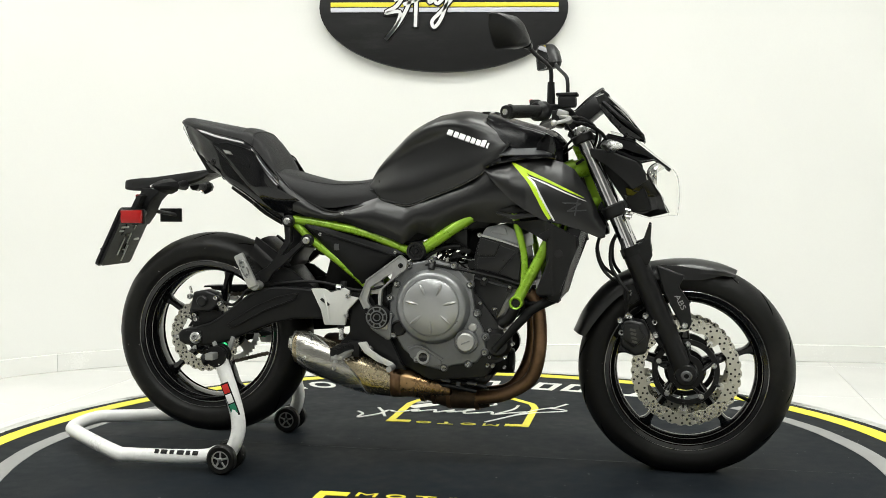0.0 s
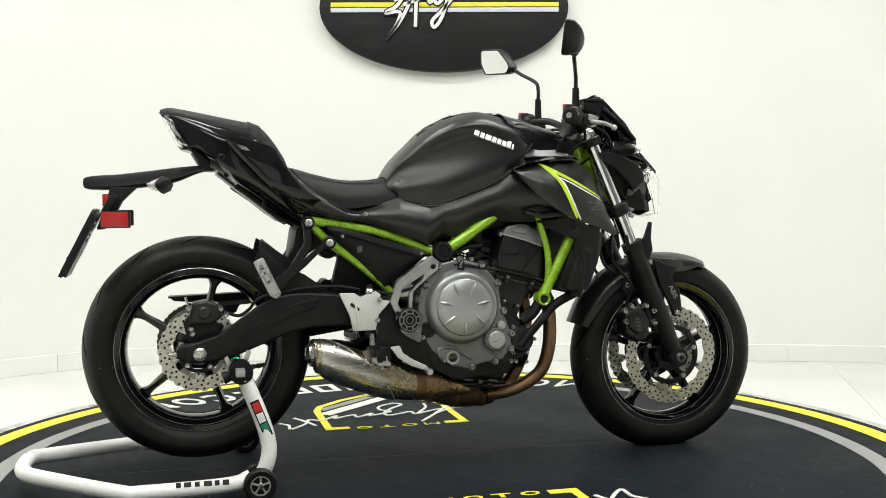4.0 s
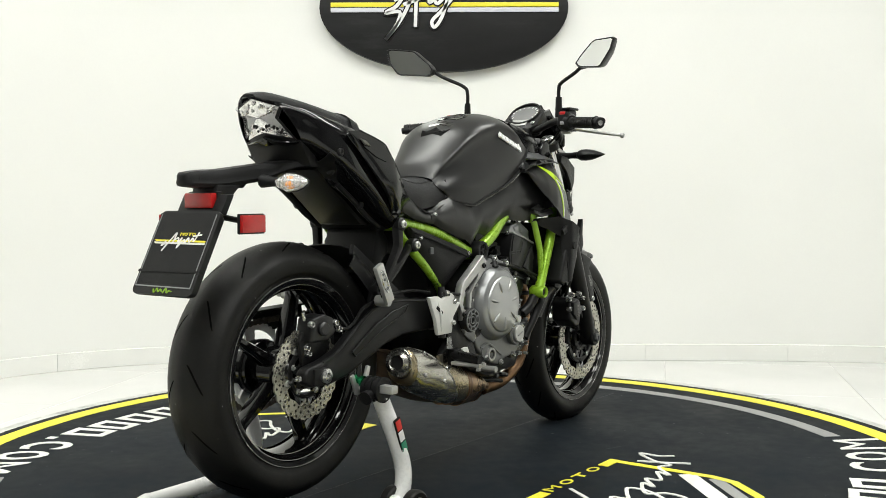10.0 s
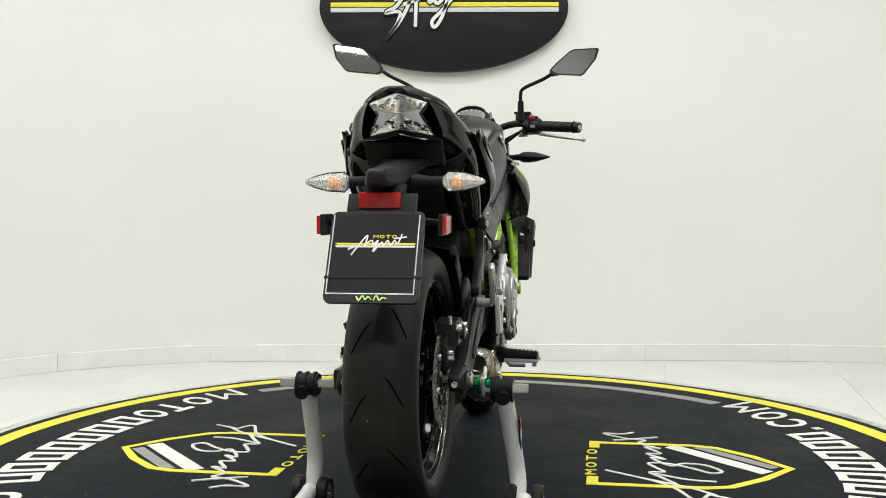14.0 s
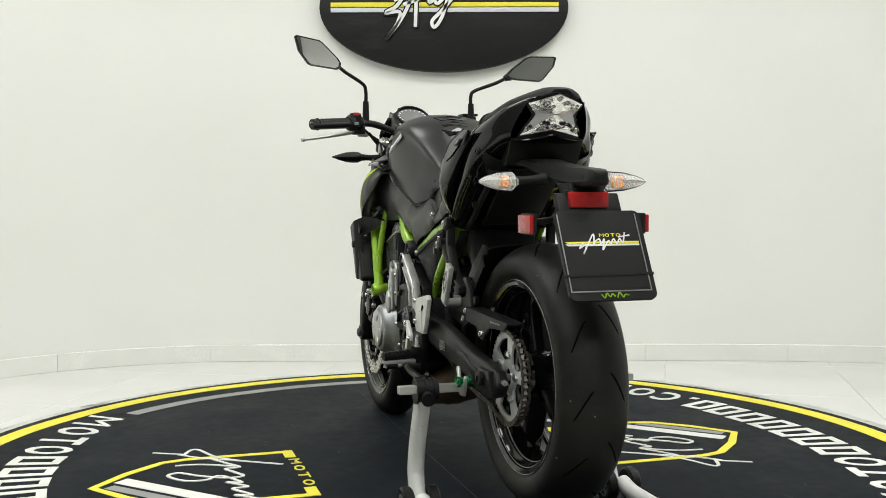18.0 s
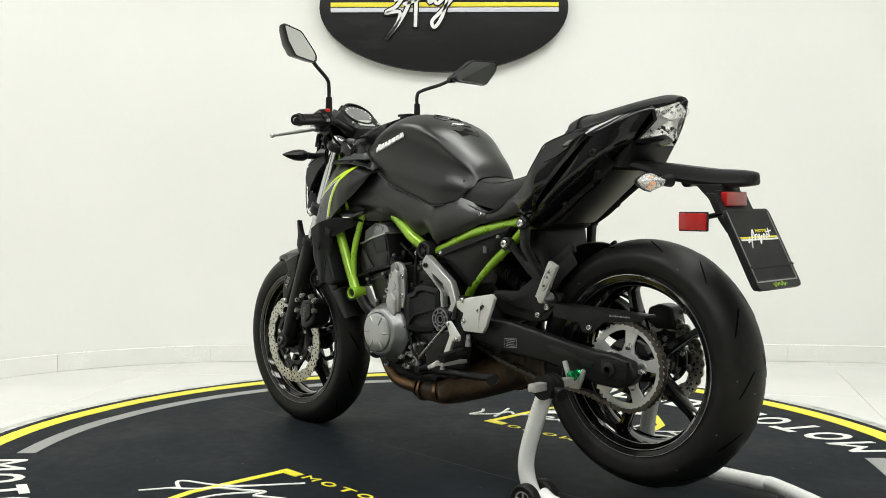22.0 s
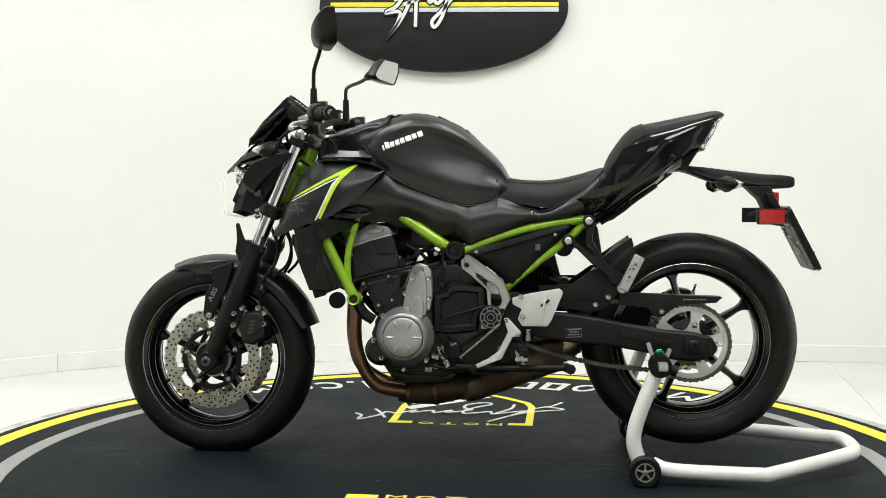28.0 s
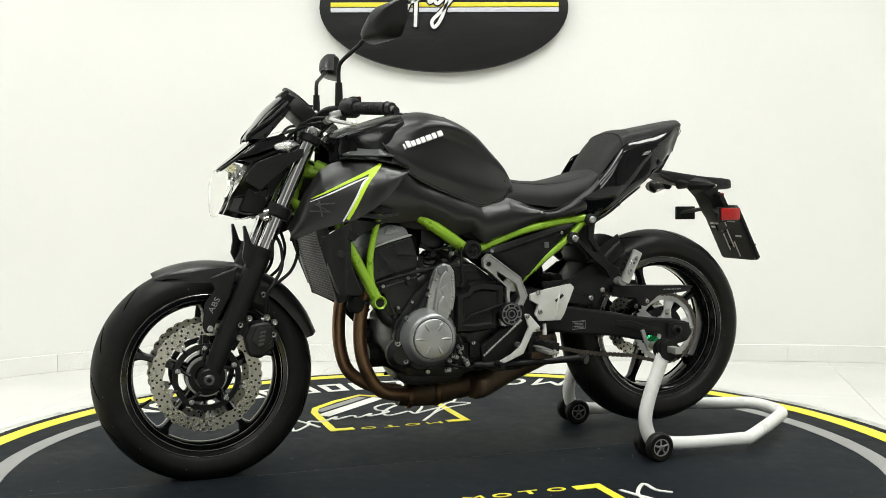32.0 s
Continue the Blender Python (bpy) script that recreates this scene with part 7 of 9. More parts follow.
        part("wing_scoop", span([(0.112, 0.905), (0.178, 0.888), (0.186, 0.872)], [(0.112, 0.895), (0.150, 0.872), (0.186, 0.860)], lambda x, z, s: e * (wing_y(x, z) + 0.0018), 3, 8, 0.003), GLOSS, tl)
        part("wing_edge", tube([(x, (wing_y(x, z) - 0.001) * e, z + 0.001) for x, z in up[1:6]], 0.0022, 6, 4), GLOSS, tl)
        # small grey triangle paints a highlight on the gloss flank
        part("grab_insert", mirror_y(facet([(0.100, 0.913), (0.122, 0.908), (0.135, 0.896), (0.112, 0.899)], lambda x, z: wing_y(x, z) + 0.006, 0.005), e), GREYMARK, tl, "grey facet in place of the flank panel's highlight")
        bolt((0.062, 0.143 * e, 0.880), 0.010, 0.004, tl, e, PLASTIC)
        for p in ((0.075, 0.10, 0.839), (0.175, 0.105, 0.757)):
            part("plug", disc((p[0], p[1] * e, p[2]), 0.012, 0.012, "x", 0.3, 20), PLASTIC, tl)
        part("under_rail", tube([(0.10, 0.098 * e, 0.806), (0.16, 0.10 * e, 0.764), (0.20, 0.10 * e, 0.732), (0.255, 0.10 * e, 0.700)], 0.0075, 8), GRAINED, tl)
        # pointed seat-side cover under the seat
        up2 = [(0.262, 0.826), (0.303, 0.789), (0.350, 0.759), (0.396, 0.736), (0.455, 0.729)]
        lo2 = [(0.262, 0.800), (0.300, 0.737), (0.340, 0.720), (0.400, 0.709), (0.455, 0.702)]
        part("seat_side_cover", span(up2, lo2, lambda x, z, s: e * (0.142 - 0.14 * max(0, x - 0.34) + 0.008 * math.sin(math.pi * s)), 6, 16, 0.004), SATIN, bike, "satin black strip under the seat")
    # tail lamp: an hourglass lens over two facetted chevrons and two plain side panels
    def lamp_x(y, z):
        return -0.091 + (1.0 - z) * 0.5 + 3.0 * y * y

    def tier(rows, dx, n=13):
        b = bmesh.new()
        quad_grid(b, [[(lamp_x(w * f, z - d * abs(f)) + dx, w * f, z - d * abs(f)) for f in (-1 + 2 * k / (n - 1) for k in range(n))] for w, z, d in rows])
        return b
    hour = ((0.066, 1.002, 0.020), (0.056, 0.981, 0.010), (0.046, 0.958, 0.0), (0.059, 0.942, 0.007), (0.072, 0.927, 0.014))
    lamp = part("tail_lamp", thicken(tier([(w * 1.10, z + dz, d) for (w, z, d), dz in zip(hour, (0.006, 0.002, 0, -0.004, -0.012))], 0.016), 0.004), PLASTIC, bike, "clear two-tier facetted tail lamp", smooth=20)
    part("lamp_base", tier([(w * 0.98, z, d) for w, z, d in hour], 0.0100), SILVERLIGHT, lamp, "plain silver lamp base", smooth=20)
    part("upper_reflector", tier(((0.064, 1.000, 0.018), (0.056, 0.988, 0.016), (0.006, 0.960, 0.0)), 0.0080), FACET, lamp, "silver reflector behind bright cells", smooth=0)
    part("lower_reflector", tier(((0.008, 0.957, 0.0), (0.046, 0.945, 0.016), (0.072, 0.930, 0.016), (0.070, 0.925, 0.013)), 0.0080), FACET, lamp, "silver reflector behind bright cells", smooth=0)
    glass = part("lamp_lens", thicken(tier(hour, 0.0), 0.002), LENS, lamp, "clear plastic lens", smooth=20)
    glass.visible_shadow = False
    rnd = random.Random(5)
    for k in range(54):
        f = rnd.uniform(-1, 1)
        if k % 2:
            y, z = 0.056 * f, 0.985 - 0.014 * abs(f) + rnd.uniform(-0.008, 0.010) * (1 - 0.5 * abs(f))
        else:
            y, z = 0.062 * f, 0.940 - 0.014 * abs(f) + rnd.uniform(-0.010, 0.008) * (1 - 0.4 * abs(f))
        b = bmesh.new()
        bmesh.ops.create_icosphere(b, subdivisions=1, radius=rnd.uniform(0.004, 0.0068))
        b.transform(Matrix.Translation((lamp_x(y, z) + 0.0072, y, z)) @ Matrix.Diagonal((0.4, 1, 0.9, 1)))
        part("reflector_cell", b, CHROME if k % 4 else DARK, lamp, smooth=0)

    # plate carrier arm
    arm = []
    for x, w, zt, zb in ((-0.2955, 0.007, 0.822, 0.808), (-0.291, 0.016, 0.827, 0.802), (-0.280, 0.0215, 0.830, 0.799), (-0.262, 0.0245, 0.832, 0.798), (-0.235, 0.029, 0.834, 0.797), (-0.20, 0.031, 0.836, 0.798), (-0.11, 0.030, 0.847, 0.808), (-0.05, 0.033, 0.855, 0.820), (-0.005, 0.045, 0.860, 0.838), (0.03, 0.070, 0.862, 0.848), (0.075, 0.080, 0.858, 0.850)):
        arm.append([(x, w, zb), (x, w * 1.02, (zt + zb) / 2), (x, w * 0.8, zt), (x, -w * 0.8, zt), (x, -w * 1.02, (zt + zb) / 2), (x, -w, zb)])
    ar = part("plate_carrier", loft(arm, 4, 2, closed=True, caps=True), GRAINED, bike, "long black plastic plate carrier arm")
    part("carrier_seam", tube([(-0.262, 0.0250 * math.cos(a) * 1.02, 0.815 + 0.0170 * math.sin(a)) for a in (2 * math.pi * k / 24 for k in range(25))], 0.0012, 6, 1), DARK, ar)
    part("carrier_strut", slab([(-0.225, 0.803), (-0.155, 0.803), (-0.195, 0.765), (-0.218, 0.72), (-0.240, 0.690), (-0.262, 0.690), (-0.245, 0.735)], -0.040, 0.040, 0.005), GRAINED, ar)
    part("carrier_wing", slab([(-0.225, 0.782), (-0.205, 0.782), (-0.230, 0.735), (-0.25, 0.735)], -0.072, 0.072, 0.004), GRAINED, ar)
    # number plate, facing back and tilted
    pl = tagged(new("number_plate"), "dark plate insert with pale border, stripes and a white scrawl")
    pl.parent = bike
    pl.matrix_basis = Matrix.Translation((-0.3085, -0.002, 0.6565)) @ Matrix.Rotation(radians(27.0), 4, "Y") @ Matrix.Rotation(radians(-90), 4, "Z") @ Matrix.Rotation(radians(90), 4, "X") @ Matrix.Rotation(radians(180), 4, "Y") @ Matrix.Rotation(radians(180), 4, "Y")
    w, h = 0.191, 0.197

    def rounded(w, h, r, n=5):
        out = []
        for cx, cy, a0 in ((w / 2 - r, h / 2 - r, 0), (-w / 2 + r, h / 2 - r, 90), (-w / 2 + r, -h / 2 + r, 180), (w / 2 - r, -h / 2 + r, 270)):
            out += [(cx + r * math.cos(radians(a0 + 90 * k / n)), cy + r * math.sin(radians(a0 + 90 * k / n))) for k in range(n + 1)]
        return out

    def flat(outline, z0, z1, bev=0.001):
        bm = slab(outline, 0, 1, 0)
        bm.transform(Matrix(((1, 0, 0, 0), (0, 0, 1, 0), (0, z1 - z0, 0, z0), (0, 0, 0, 1))))
        return bm
    part("plate", flat(rounded(w, h, 0.014), -0.006, 0.003), PLASTIC, pl, "matte black plate with rounded corners", smooth=30)
    for o in ([(0.0835, -0.0785), (0.0858, -0.0785), (0.0858, 0.090), (0.0835, 0.091)], [(-0.0915, -0.0785), (-0.0892, -0.0785), (-0.0892, 0.091), (-0.0915, 0.090)], [(-0.0915, -0.0812), (0.0858, -0.0812), (0.0858, -0.0786), (-0.0915, -0.0786)]):
        part("pale_border", flat(o, 0.003, 0.0042), COVER, pl, "thin silver border", smooth=0)
    part("plate_face", flat(rounded(w - 0.018, h - 0.030, 0.004), 0.003, 0.0034), GRAINED, pl, smooth=0).location = (-0.004, 0.0095, 0)
    part("yellow_line", flat([(-0.078, 0.0245), (0.080, 0.0245), (0.080, 0.0285), (-0.084, 0.0285)], 0.003, 0.0042), MATYELLOW, pl, smooth=0)
    part("white_line", flat([(-0.078, 0.019), (0.080, 0.019), (0.080, 0.0232), (-0.084, 0.0232)], 0.003, 0.0042), MATWHITE, pl, smooth=0)
    for k, ch in enumerate("MOTO"):
        bm = glyph(ch)
        for v in bm.verts:
            v.co = Vector((-0.006 + 0.0125 * k + 0.0102 * v.co.x, 0.039 + 0.0072 * v.co.y, 0.0032 + 0.0012 * v.co.z))
        part("letter", bm, MATYELLOW, pl, smooth=0)
    for st2 in ([(-0.052, 0.018), (-0.044, 0.026), (-0.055, 0.014), (-0.038, 0.022), (-0.048, 0.002), (-0.030, 0.030), (-0.018, 0.045), (-0.022, 0.020)], [(-0.022, 0.026), (-0.008, 0.034), (-0.005, 0.024), (0.004, 0.034), (-0.004, 0.010), (0.012, 0.030), (0.016, 0.022), (0.024, 0.034), (0.030, 0.024), (0.038, 0.034), (0.044, 0.026), (0.052, 0.048)], [(0.036, 0.038), (0.062, 0.042)]):
        part("scrawl", ribbon(st2, 0.0028, 0.003, 0.0048), WHITEDECAL, pl, smooth=0)
    for st2 in ([(-0.028, -0.086), (-0.022, -0.094), (-0.016, -0.084), (-0.010, -0.092), (-0.004, -0.086), (0.002, -0.092)], [(0.006, -0.094), (0.012, -0.083), (0.018, -0.093), (0.024, -0.088), (0.032, -0.09)]):
        part("green_scrawl", ribbon(st2, 0.0026, 0.003, 0.0046), GREEN, pl, smooth=0)
    part("retaining_band", flat([(-w / 2 - 0.002, -0.048), (w / 2 + 0.002, -0.046), (w / 2 + 0.002, -0.041), (-w / 2 - 0.002, -0.043)], -0.004, 0.005), HOSE, pl, smooth=0)
    bk = part("plate_back", flat(rounded(w * 0.94, h * 0.95, 0.012), -0.016, -0.0065), PLASTIC, pl, "black pressed back with ribs", smooth=30)
    rnd = random.Random(2)
    for k in range(14):
        cx, cy = rnd.uniform(-0.06, 0.06), rnd.uniform(-0.075, 0.075)
        ww, hh = (rnd.uniform(0.02, 0.05), 0.004) if k % 2 else (0.004, rnd.uniform(0.02, 0.05))
        part("back_rib", box((cx, cy, -0.017), (ww, hh * 1.6, 0.004), 0.001), PALE if k % 3 else GLOSS, bk)
    # rear reflectors
    bx = box((-0.2365, 0.003, 0.768), (0.018, 0.088, 0.034), 0.004)
    part("red_lamp", bx, REDLENS, bike, "red plastic rear reflector")
    part("lamp_holder", box((-0.222, 0.003, 0.768), (0.016, 0.096, 0.040), 0.004), GRAINED, bike)
    for e in (1, -1):
        rf = part("side_reflector", box((-0.210, 0.131 * e, 0.718), (0.068, 0.010, 0.038), 0.0025), REDLENS, bike, "red plastic side reflector")
        part("reflector_back", box((-0.208, 0.1235 * e, 0.718), (0.074, 0.009, 0.044), 0.003), PLASTIC, rf)
        part("reflector_arm", tube([(-0.225, 0.03 * e, 0.735), (-0.205, 0.075 * e, 0.726), (-0.195, 0.122 * e, 0.720)], 0.012, 8, flat=0.5), GRAINED, rf)
        # rear indicator
        lens = ((-0.088, 0.104, 0.50), (-0.090, 0.116, 1.0), (-0.097, 0.152, 0.88), (-0.104, 0.182, 0.52), (-0.109, 0.198, 0.16))
        ind = part("rear_indicator", loft([[(x + dx * 0.95, y * e, 0.808 + dz) for dx, dz in ((-0.040 * s, 0.004 * s), (0, 0.021 * s), (0.002 * s, 0), (0, -0.021 * s), (-0.033 * s, -0.010 * s))] for x, y, s in lens], 1, 1, closed=True, caps=True), CLEAR, bike, "clear rear indicator with an amber bulb", smooth=15)
        ind.visible_shadow = False
        bb = bmesh.new()
        bmesh.ops.create_icosphere(bb, subdivisions=2, radius=0.0105)
        bb.transform(Matrix.Translation((-0.094, 0.138 * e, 0.808)) @ Matrix.Diagonal((0.7, 1.3, 0.8, 1)))
        part("amber_bulb", bb, ORANGE, ind)
        part("indicator_housing", loft([[(x + dx, y * e, 0.808 + dz) for dx, dz in ((0.0025, 0.0225 * s + 0.001), (0.018 * s + 0.004, 0.014 * s), (0.024 * s + 0.004, 0), (0.018 * s + 0.004, -0.014 * s), (0.0025, -0.0225 * s - 0.001))] for x, y, s in lens], 1, 1, closed=True, caps=True), GRAINED, ind, "black plastic housing", smooth=30)
        part("indicator_back", loft([[(x - 0.002, y * e, 0.808 + dz * s) for dz in (0.0185, -0.0185)] for x, y, s in lens], 1, 1), FACET, ind, "silver reflector", smooth=0)
        for k in range(7):
            y = 0.120 + 0.008 * k
            part("lens_flute", tube([(-0.094 - 0.022 * (1 - k / 9), y * e, 0.808 + 0.012 * (1 - k / 10)), (-0.096 - 0.024 * (1 - k / 9), y * e, 0.806 - 0.010 * (1 - k / 10))], 0.0012, 6, 1), CLEAR, ind)
        part("indicator_reflector", disc((-0.084, 0.1135 * e, 0.808), 0.0125, 0.004, "y", 0.2, 16), FACET, ind)
        part("indicator_stalk", tube([(-0.085, 0.035 * e, 0.812), (-0.085, 0.075 * e, 0.810), (-0.085, 0.112 * e, 0.808)], [0.016, 0.011, 0.013], 10), GRAINED, ind)

    # side panels between tank and engine, shrouds beside the radiator
    def flank(e):
        up = [(0.430, 0.742), (0.456, 0.748), (0.480, 0.753), (0.545, 0.772), (0.560, 0.768), (0.630, 0.757), (0.735, 0.792), (0.828, 0.829), (0.853, 0.856), (0.895, 0.882), (0.960, 0.880), (1.00, 0.862)]
        lo = [(0.430, 0.704), (0.448, 0.7045), (0.487, 0.689), (0.531, 0.673), (0.574, 0.661), (0.600, 0.653), (0.622, 0.640), (0.642, 0.652), (0.665, 0.674), (0.715, 0.660), (0.760, 0.690), (0.815, 0.708), (0.88, 0.702), (0.940, 0.702), (1.00, 0.715)]
        part("side_panel", span(up, lo, lambda x, z, s: e * (0.120 + 0.020 * min(1, max(0, (x - 0.5) / 0.25)) + 0.016 * math.sin(math.pi * s) - 0.014 * (1 - s) ** 2 * min(1, max(0, (x - 0.62) / 0.08)) + 0.006 * (1 - s) * min(1, max(0, (0.66 - x) / 0.06)) - 0.011 * s ** 4 + 0.012 * max(0, (x - 0.80) / 0.2)), 12, 40, 0.004), SATIN, bike, "satin black side panel under the tank", smooth=50)
        bolt((0.447, 0.1375 * e, 0.728), 0.0055, 0.004, bike, e)
        # lower cover with a pointed front, below the green rail
        lc_u = [(0.337, 0.698), (0.40, 0.686), (0.495, 0.658), (0.560, 0.640), (0.606, 0.626), (0.632, 0.612)]
        lc_l = [(0.337, 0.693), (0.360, 0.662), (0.387, 0.634), (0.427, 0.594), (0.478, 0.538), (0.502, 0.525), (0.526, 0.538), (0.574, 0.574), (0.618, 0.608), (0.632, 0.610)]
        lc = part("lower_side_cover", span(lc_u, lc_l, lambda x, z, s: e * (0.131 + 0.007 * math.sin(math.pi * s) - 0.010 * (1 - s) ** 3), 8, 24, 0.005), GRAINED, bike, "matte black triangular lower cover", smooth=40)
        part("cover_badge", box((0.430, 0.1375 * e, 0.632), (0.014, 0.004, 0.018), 0.001), CASEDARK, lc)
        part("cover_fold", tube([(0.345, 0.1365 * e, 0.687), (0.420, 0.140 * e, 0.665), (0.520, 0.140 * e, 0.635), (0.605, 0.137 * e, 0.608)], 0.0035, 6, 4), GRAINED, lc)
        bolt((0.382, 0.138 * e, 0.668), 0.0055, 0.004, lc, e)
        bolt((0.604, 0.138 * e, 0.618), 0.0055, 0.004, lc, e)
        # upper shroud with a pointed lower front
        su = [(0.862, 0.852), (0.900, 0.864), (0.937, 0.871), (1.030, 0.880), (1.075, 0.868), (1.108, 0.848), (1.148, 0.786), (1.175, 0.722), (1.192, 0.690)]
        sl = [(0.862, 0.848), (0.890, 0.815), (0.925, 0.780), (0.970, 0.745), (1.023, 0.714), (1.055, 0.704), (1.077, 0.700), (1.130, 0.682), (1.180, 0.660), (1.192, 0.664)]

        def sy(x, z, s):
            w = lerp([(0.862, 0.160), (0.90, 0.177), (0.94, 0.191), (0.98, 0.197), (1.02, 0.190), (1.08, 0.172), (1.15, 0.147), (1.192, 0.130)], x)
            return e * (w + 0.016 * math.sin(math.pi * min(1, 0.25 + 0.75 * s)) - 0.034 * s ** 3)
        sh = part("shroud", span(su, sl, sy, 12, 40, 0.005), SATIN, bike, "satin black radiator shroud with lime and white stripes", smooth=50)

        def stripe(name, pts, widths, m, off=0.0016):
            cs = spline([(p[0], p[1], w) for p, w in zip(pts, widths)], 6)
            bm = bmesh.new()
            rows = []
            for i, c in enumerate(cs):
                a, b = cs[max(i - 1, 0)], cs[min(i + 1, len(cs) - 1)]
                d = np.array([b[0] - a[0], b[1] - a[1]])
                d /= np.hypot(*d)
                row = []
                for f in (-0.5, -0.17, 0.17, 0.5):
                    x, z = c[0] - d[1] * c[2] * f, c[1] + d[0] * c[2] * f
                    zl, zu = lerp(sl, x), lerp(su, x)
                    s = min(1, max(0, (z - zl) / max(zu - zl, 1e-6)))
                    row.append((x, sy(x, z, s) + e * off, z))
                rows.append(row)
            quad_grid(bm, rows)
            return part(name, thicken(bm, 0.0012), m, sh)
        stripe("lime_stripe", [(0.940, 0.868), (0.965, 0.848), (0.990, 0.820), (1.010, 0.785), (1.033, 0.738), (1.046, 0.714)], [0.003, 0.012, 0.0125, 0.0115, 0.010, 0.008], LIME)
        stripe("lime_stripe", [(0.946, 0.866), (0.985, 0.843), (1.040, 0.817), (1.095, 0.790), (1.135, 0.771)], [0.003, 0.009, 0.007, 0.005, 0.001], LIME)
        stripe("white_stripe", [(0.985, 0.829), (1.003, 0.812), (1.022, 0.775), (1.045, 0.732), (1.058, 0.709)], [0.002, 0.006, 0.006, 0.005, 0.004], WHITEDECAL)
        stripe("white_stripe", [(0.990, 0.829), (1.030, 0.812), (1.085, 0.786), (1.140, 0.762)], [0.002, 0.004, 0.0035, 0.001], WHITEDECAL)
        for pts in ([(1.080, 0.758), (1.128, 0.756)], [(1.128, 0.756), (1.092, 0.735)], [(1.092, 0.735), (1.142, 0.738)], [(1.120, 0.768), (1.112, 0.722)]):
            stripe("emblem_stroke", pts, [0.0034, 0.0034], EMBLEM)
        part("shroud_top", span([(0.862, 0.862), (0.90, 0.884), (0.96, 0.893), (1.03, 0.893), (1.06, 0.888)], [(0.862, 0.855), (0.90, 0.868), (0.96, 0.878), (1.03, 0.882), (1.06, 0.878)], lambda x, z, s: e * (0.178 - 0.030 * s - 0.3 * abs(x - 0.98) * 0.3), 4, 14, 0.004), GLOSS, sh)
        # grey metal here imitates the pale reflection on gloss black trim
        part("grey_insert", span([(0.903, 0.893), (0.938, 0.918), (1.025, 0.908), (1.047, 0.895)], [(0.903, 0.889), (0.938, 0.889), (1.025, 0.889), (1.047, 0.890)], lambda x, z, s: e * (0.160 - 0.034 * s), 3, 10, 0.004), CASEDARK, sh, "black trim below the tank, its pale reflection put in as grey")
        part("tank_bracket", slab([(1.000, 0.885), (1.006, 0.922), (1.030, 0.948), (1.050, 0.938), (1.058, 0.905), (1.050, 0.880), (1.02, 0.874)], 0.128 * e, 0.140 * e, 0.003), GLOSS, sh)
        bolt((1.032, 0.143 * e, 0.888), 0.0085, 0.005, sh, e)
        part("intake_slot", slab([(0.905, 0.738), (0.945, 0.750), (0.985, 0.735), (0.945, 0.728)], 0.158 * e, 0.166 * e, 0.003), DARK, sh)
        part("slot_lip", slab([(0.895, 0.735), (0.945, 0.725), (1.000, 0.737), (1.02, 0.722), (0.95, 0.712), (0.90, 0.725)], 0.158 * e, 0.178 * e, 0.004), SATIN, sh)
        # lower radiator side cover
        ru = [(0.940, 0.702), (0.975, 0.708), (1.025, 0.713), (1.077, 0.690), (1.119, 0.667), (1.121, 0.643)]
        rl = [(0.940, 0.698), (0.996, 0.674), (1.036, 0.652), (1.0365, 0.622), (1.038, 0.520), (1.054, 0.509), (1.072, 0.512), (1.121, 0.638)]
        rc = part("radiator_cover", span(ru, rl, lambda x, z, s: e * (lerp([(0.93, 0.150), (0.985, 0.170), (1.03, 0.196), (1.06, 0.220), (1.10, 0.222), (1.128, 0.204)], x) - 0.010 * (1 - s)), 10, 26, 0.006), PLASTIC, bike, "matte black radiator side cover", smooth=40)
        lowc = [(1.008, 0.516), (1.030, 0.572), (1.050, 0.627), (1.085, 0.65), (1.100, 0.590), (1.072, 0.514), (1.054, 0.508), (1.018, 0.504)]
        part("cover_body", slab(lowc, 0.140 * e, 0.206 * e, 0.008, 3), PLASTIC, rc)
        part("screw_recess", disc((1.072, 0.214 * e, 0.622), 0.011, 0.016, "y", 0.1), DARK, rc)
        part("cover_vent", slab([(1.046, 0.575), (1.052, 0.59), (1.062, 0.555), (1.056, 0.538)], 0.180 * e, 0.2085 * e, 0.001), DARK, rc)
        part("cover_vent", slab([(1.018, 0.672), (1.05, 0.69), (1.065, 0.672), (1.03, 0.655)], 0.200 * e, 0.208 * e, 0.002), PLASTIC, rc)
    both(flank)
    # radiator with its fins
    rad = part("radiator", box((0, 0, 0), (0.028, 0.330, 0.205), 0.004), FINS, bike, "black finned radiator")
    m = Matrix.Translation((1.082, 0, 0.590)) @ Matrix.Rotation(radians(17), 4, "Y")
    rad.data.transform(m)
    for k in range(26):
        fin = part("radiator_fin", box((0.0148, 0, -0.098 + 0.0078 * k), (0.004, 0.320, 0.0028), 0), PLASTIC, rad, smooth=0)
        fin.data.transform(m)
    for e in (1, -1):
        tk2 = part("radiator_tank", box((0, 0.160 * e, 0), (0.036, 0.022, 0.212), 0.006), PLASTIC, rad)
        tk2.data.transform(m)
    part("radiator_hose", tube([(1.06, 0.12, 0.69), (1.0, 0.11, 0.70), (0.94, 0.09, 0.69)], 0.014, 10), HOSE, rad)


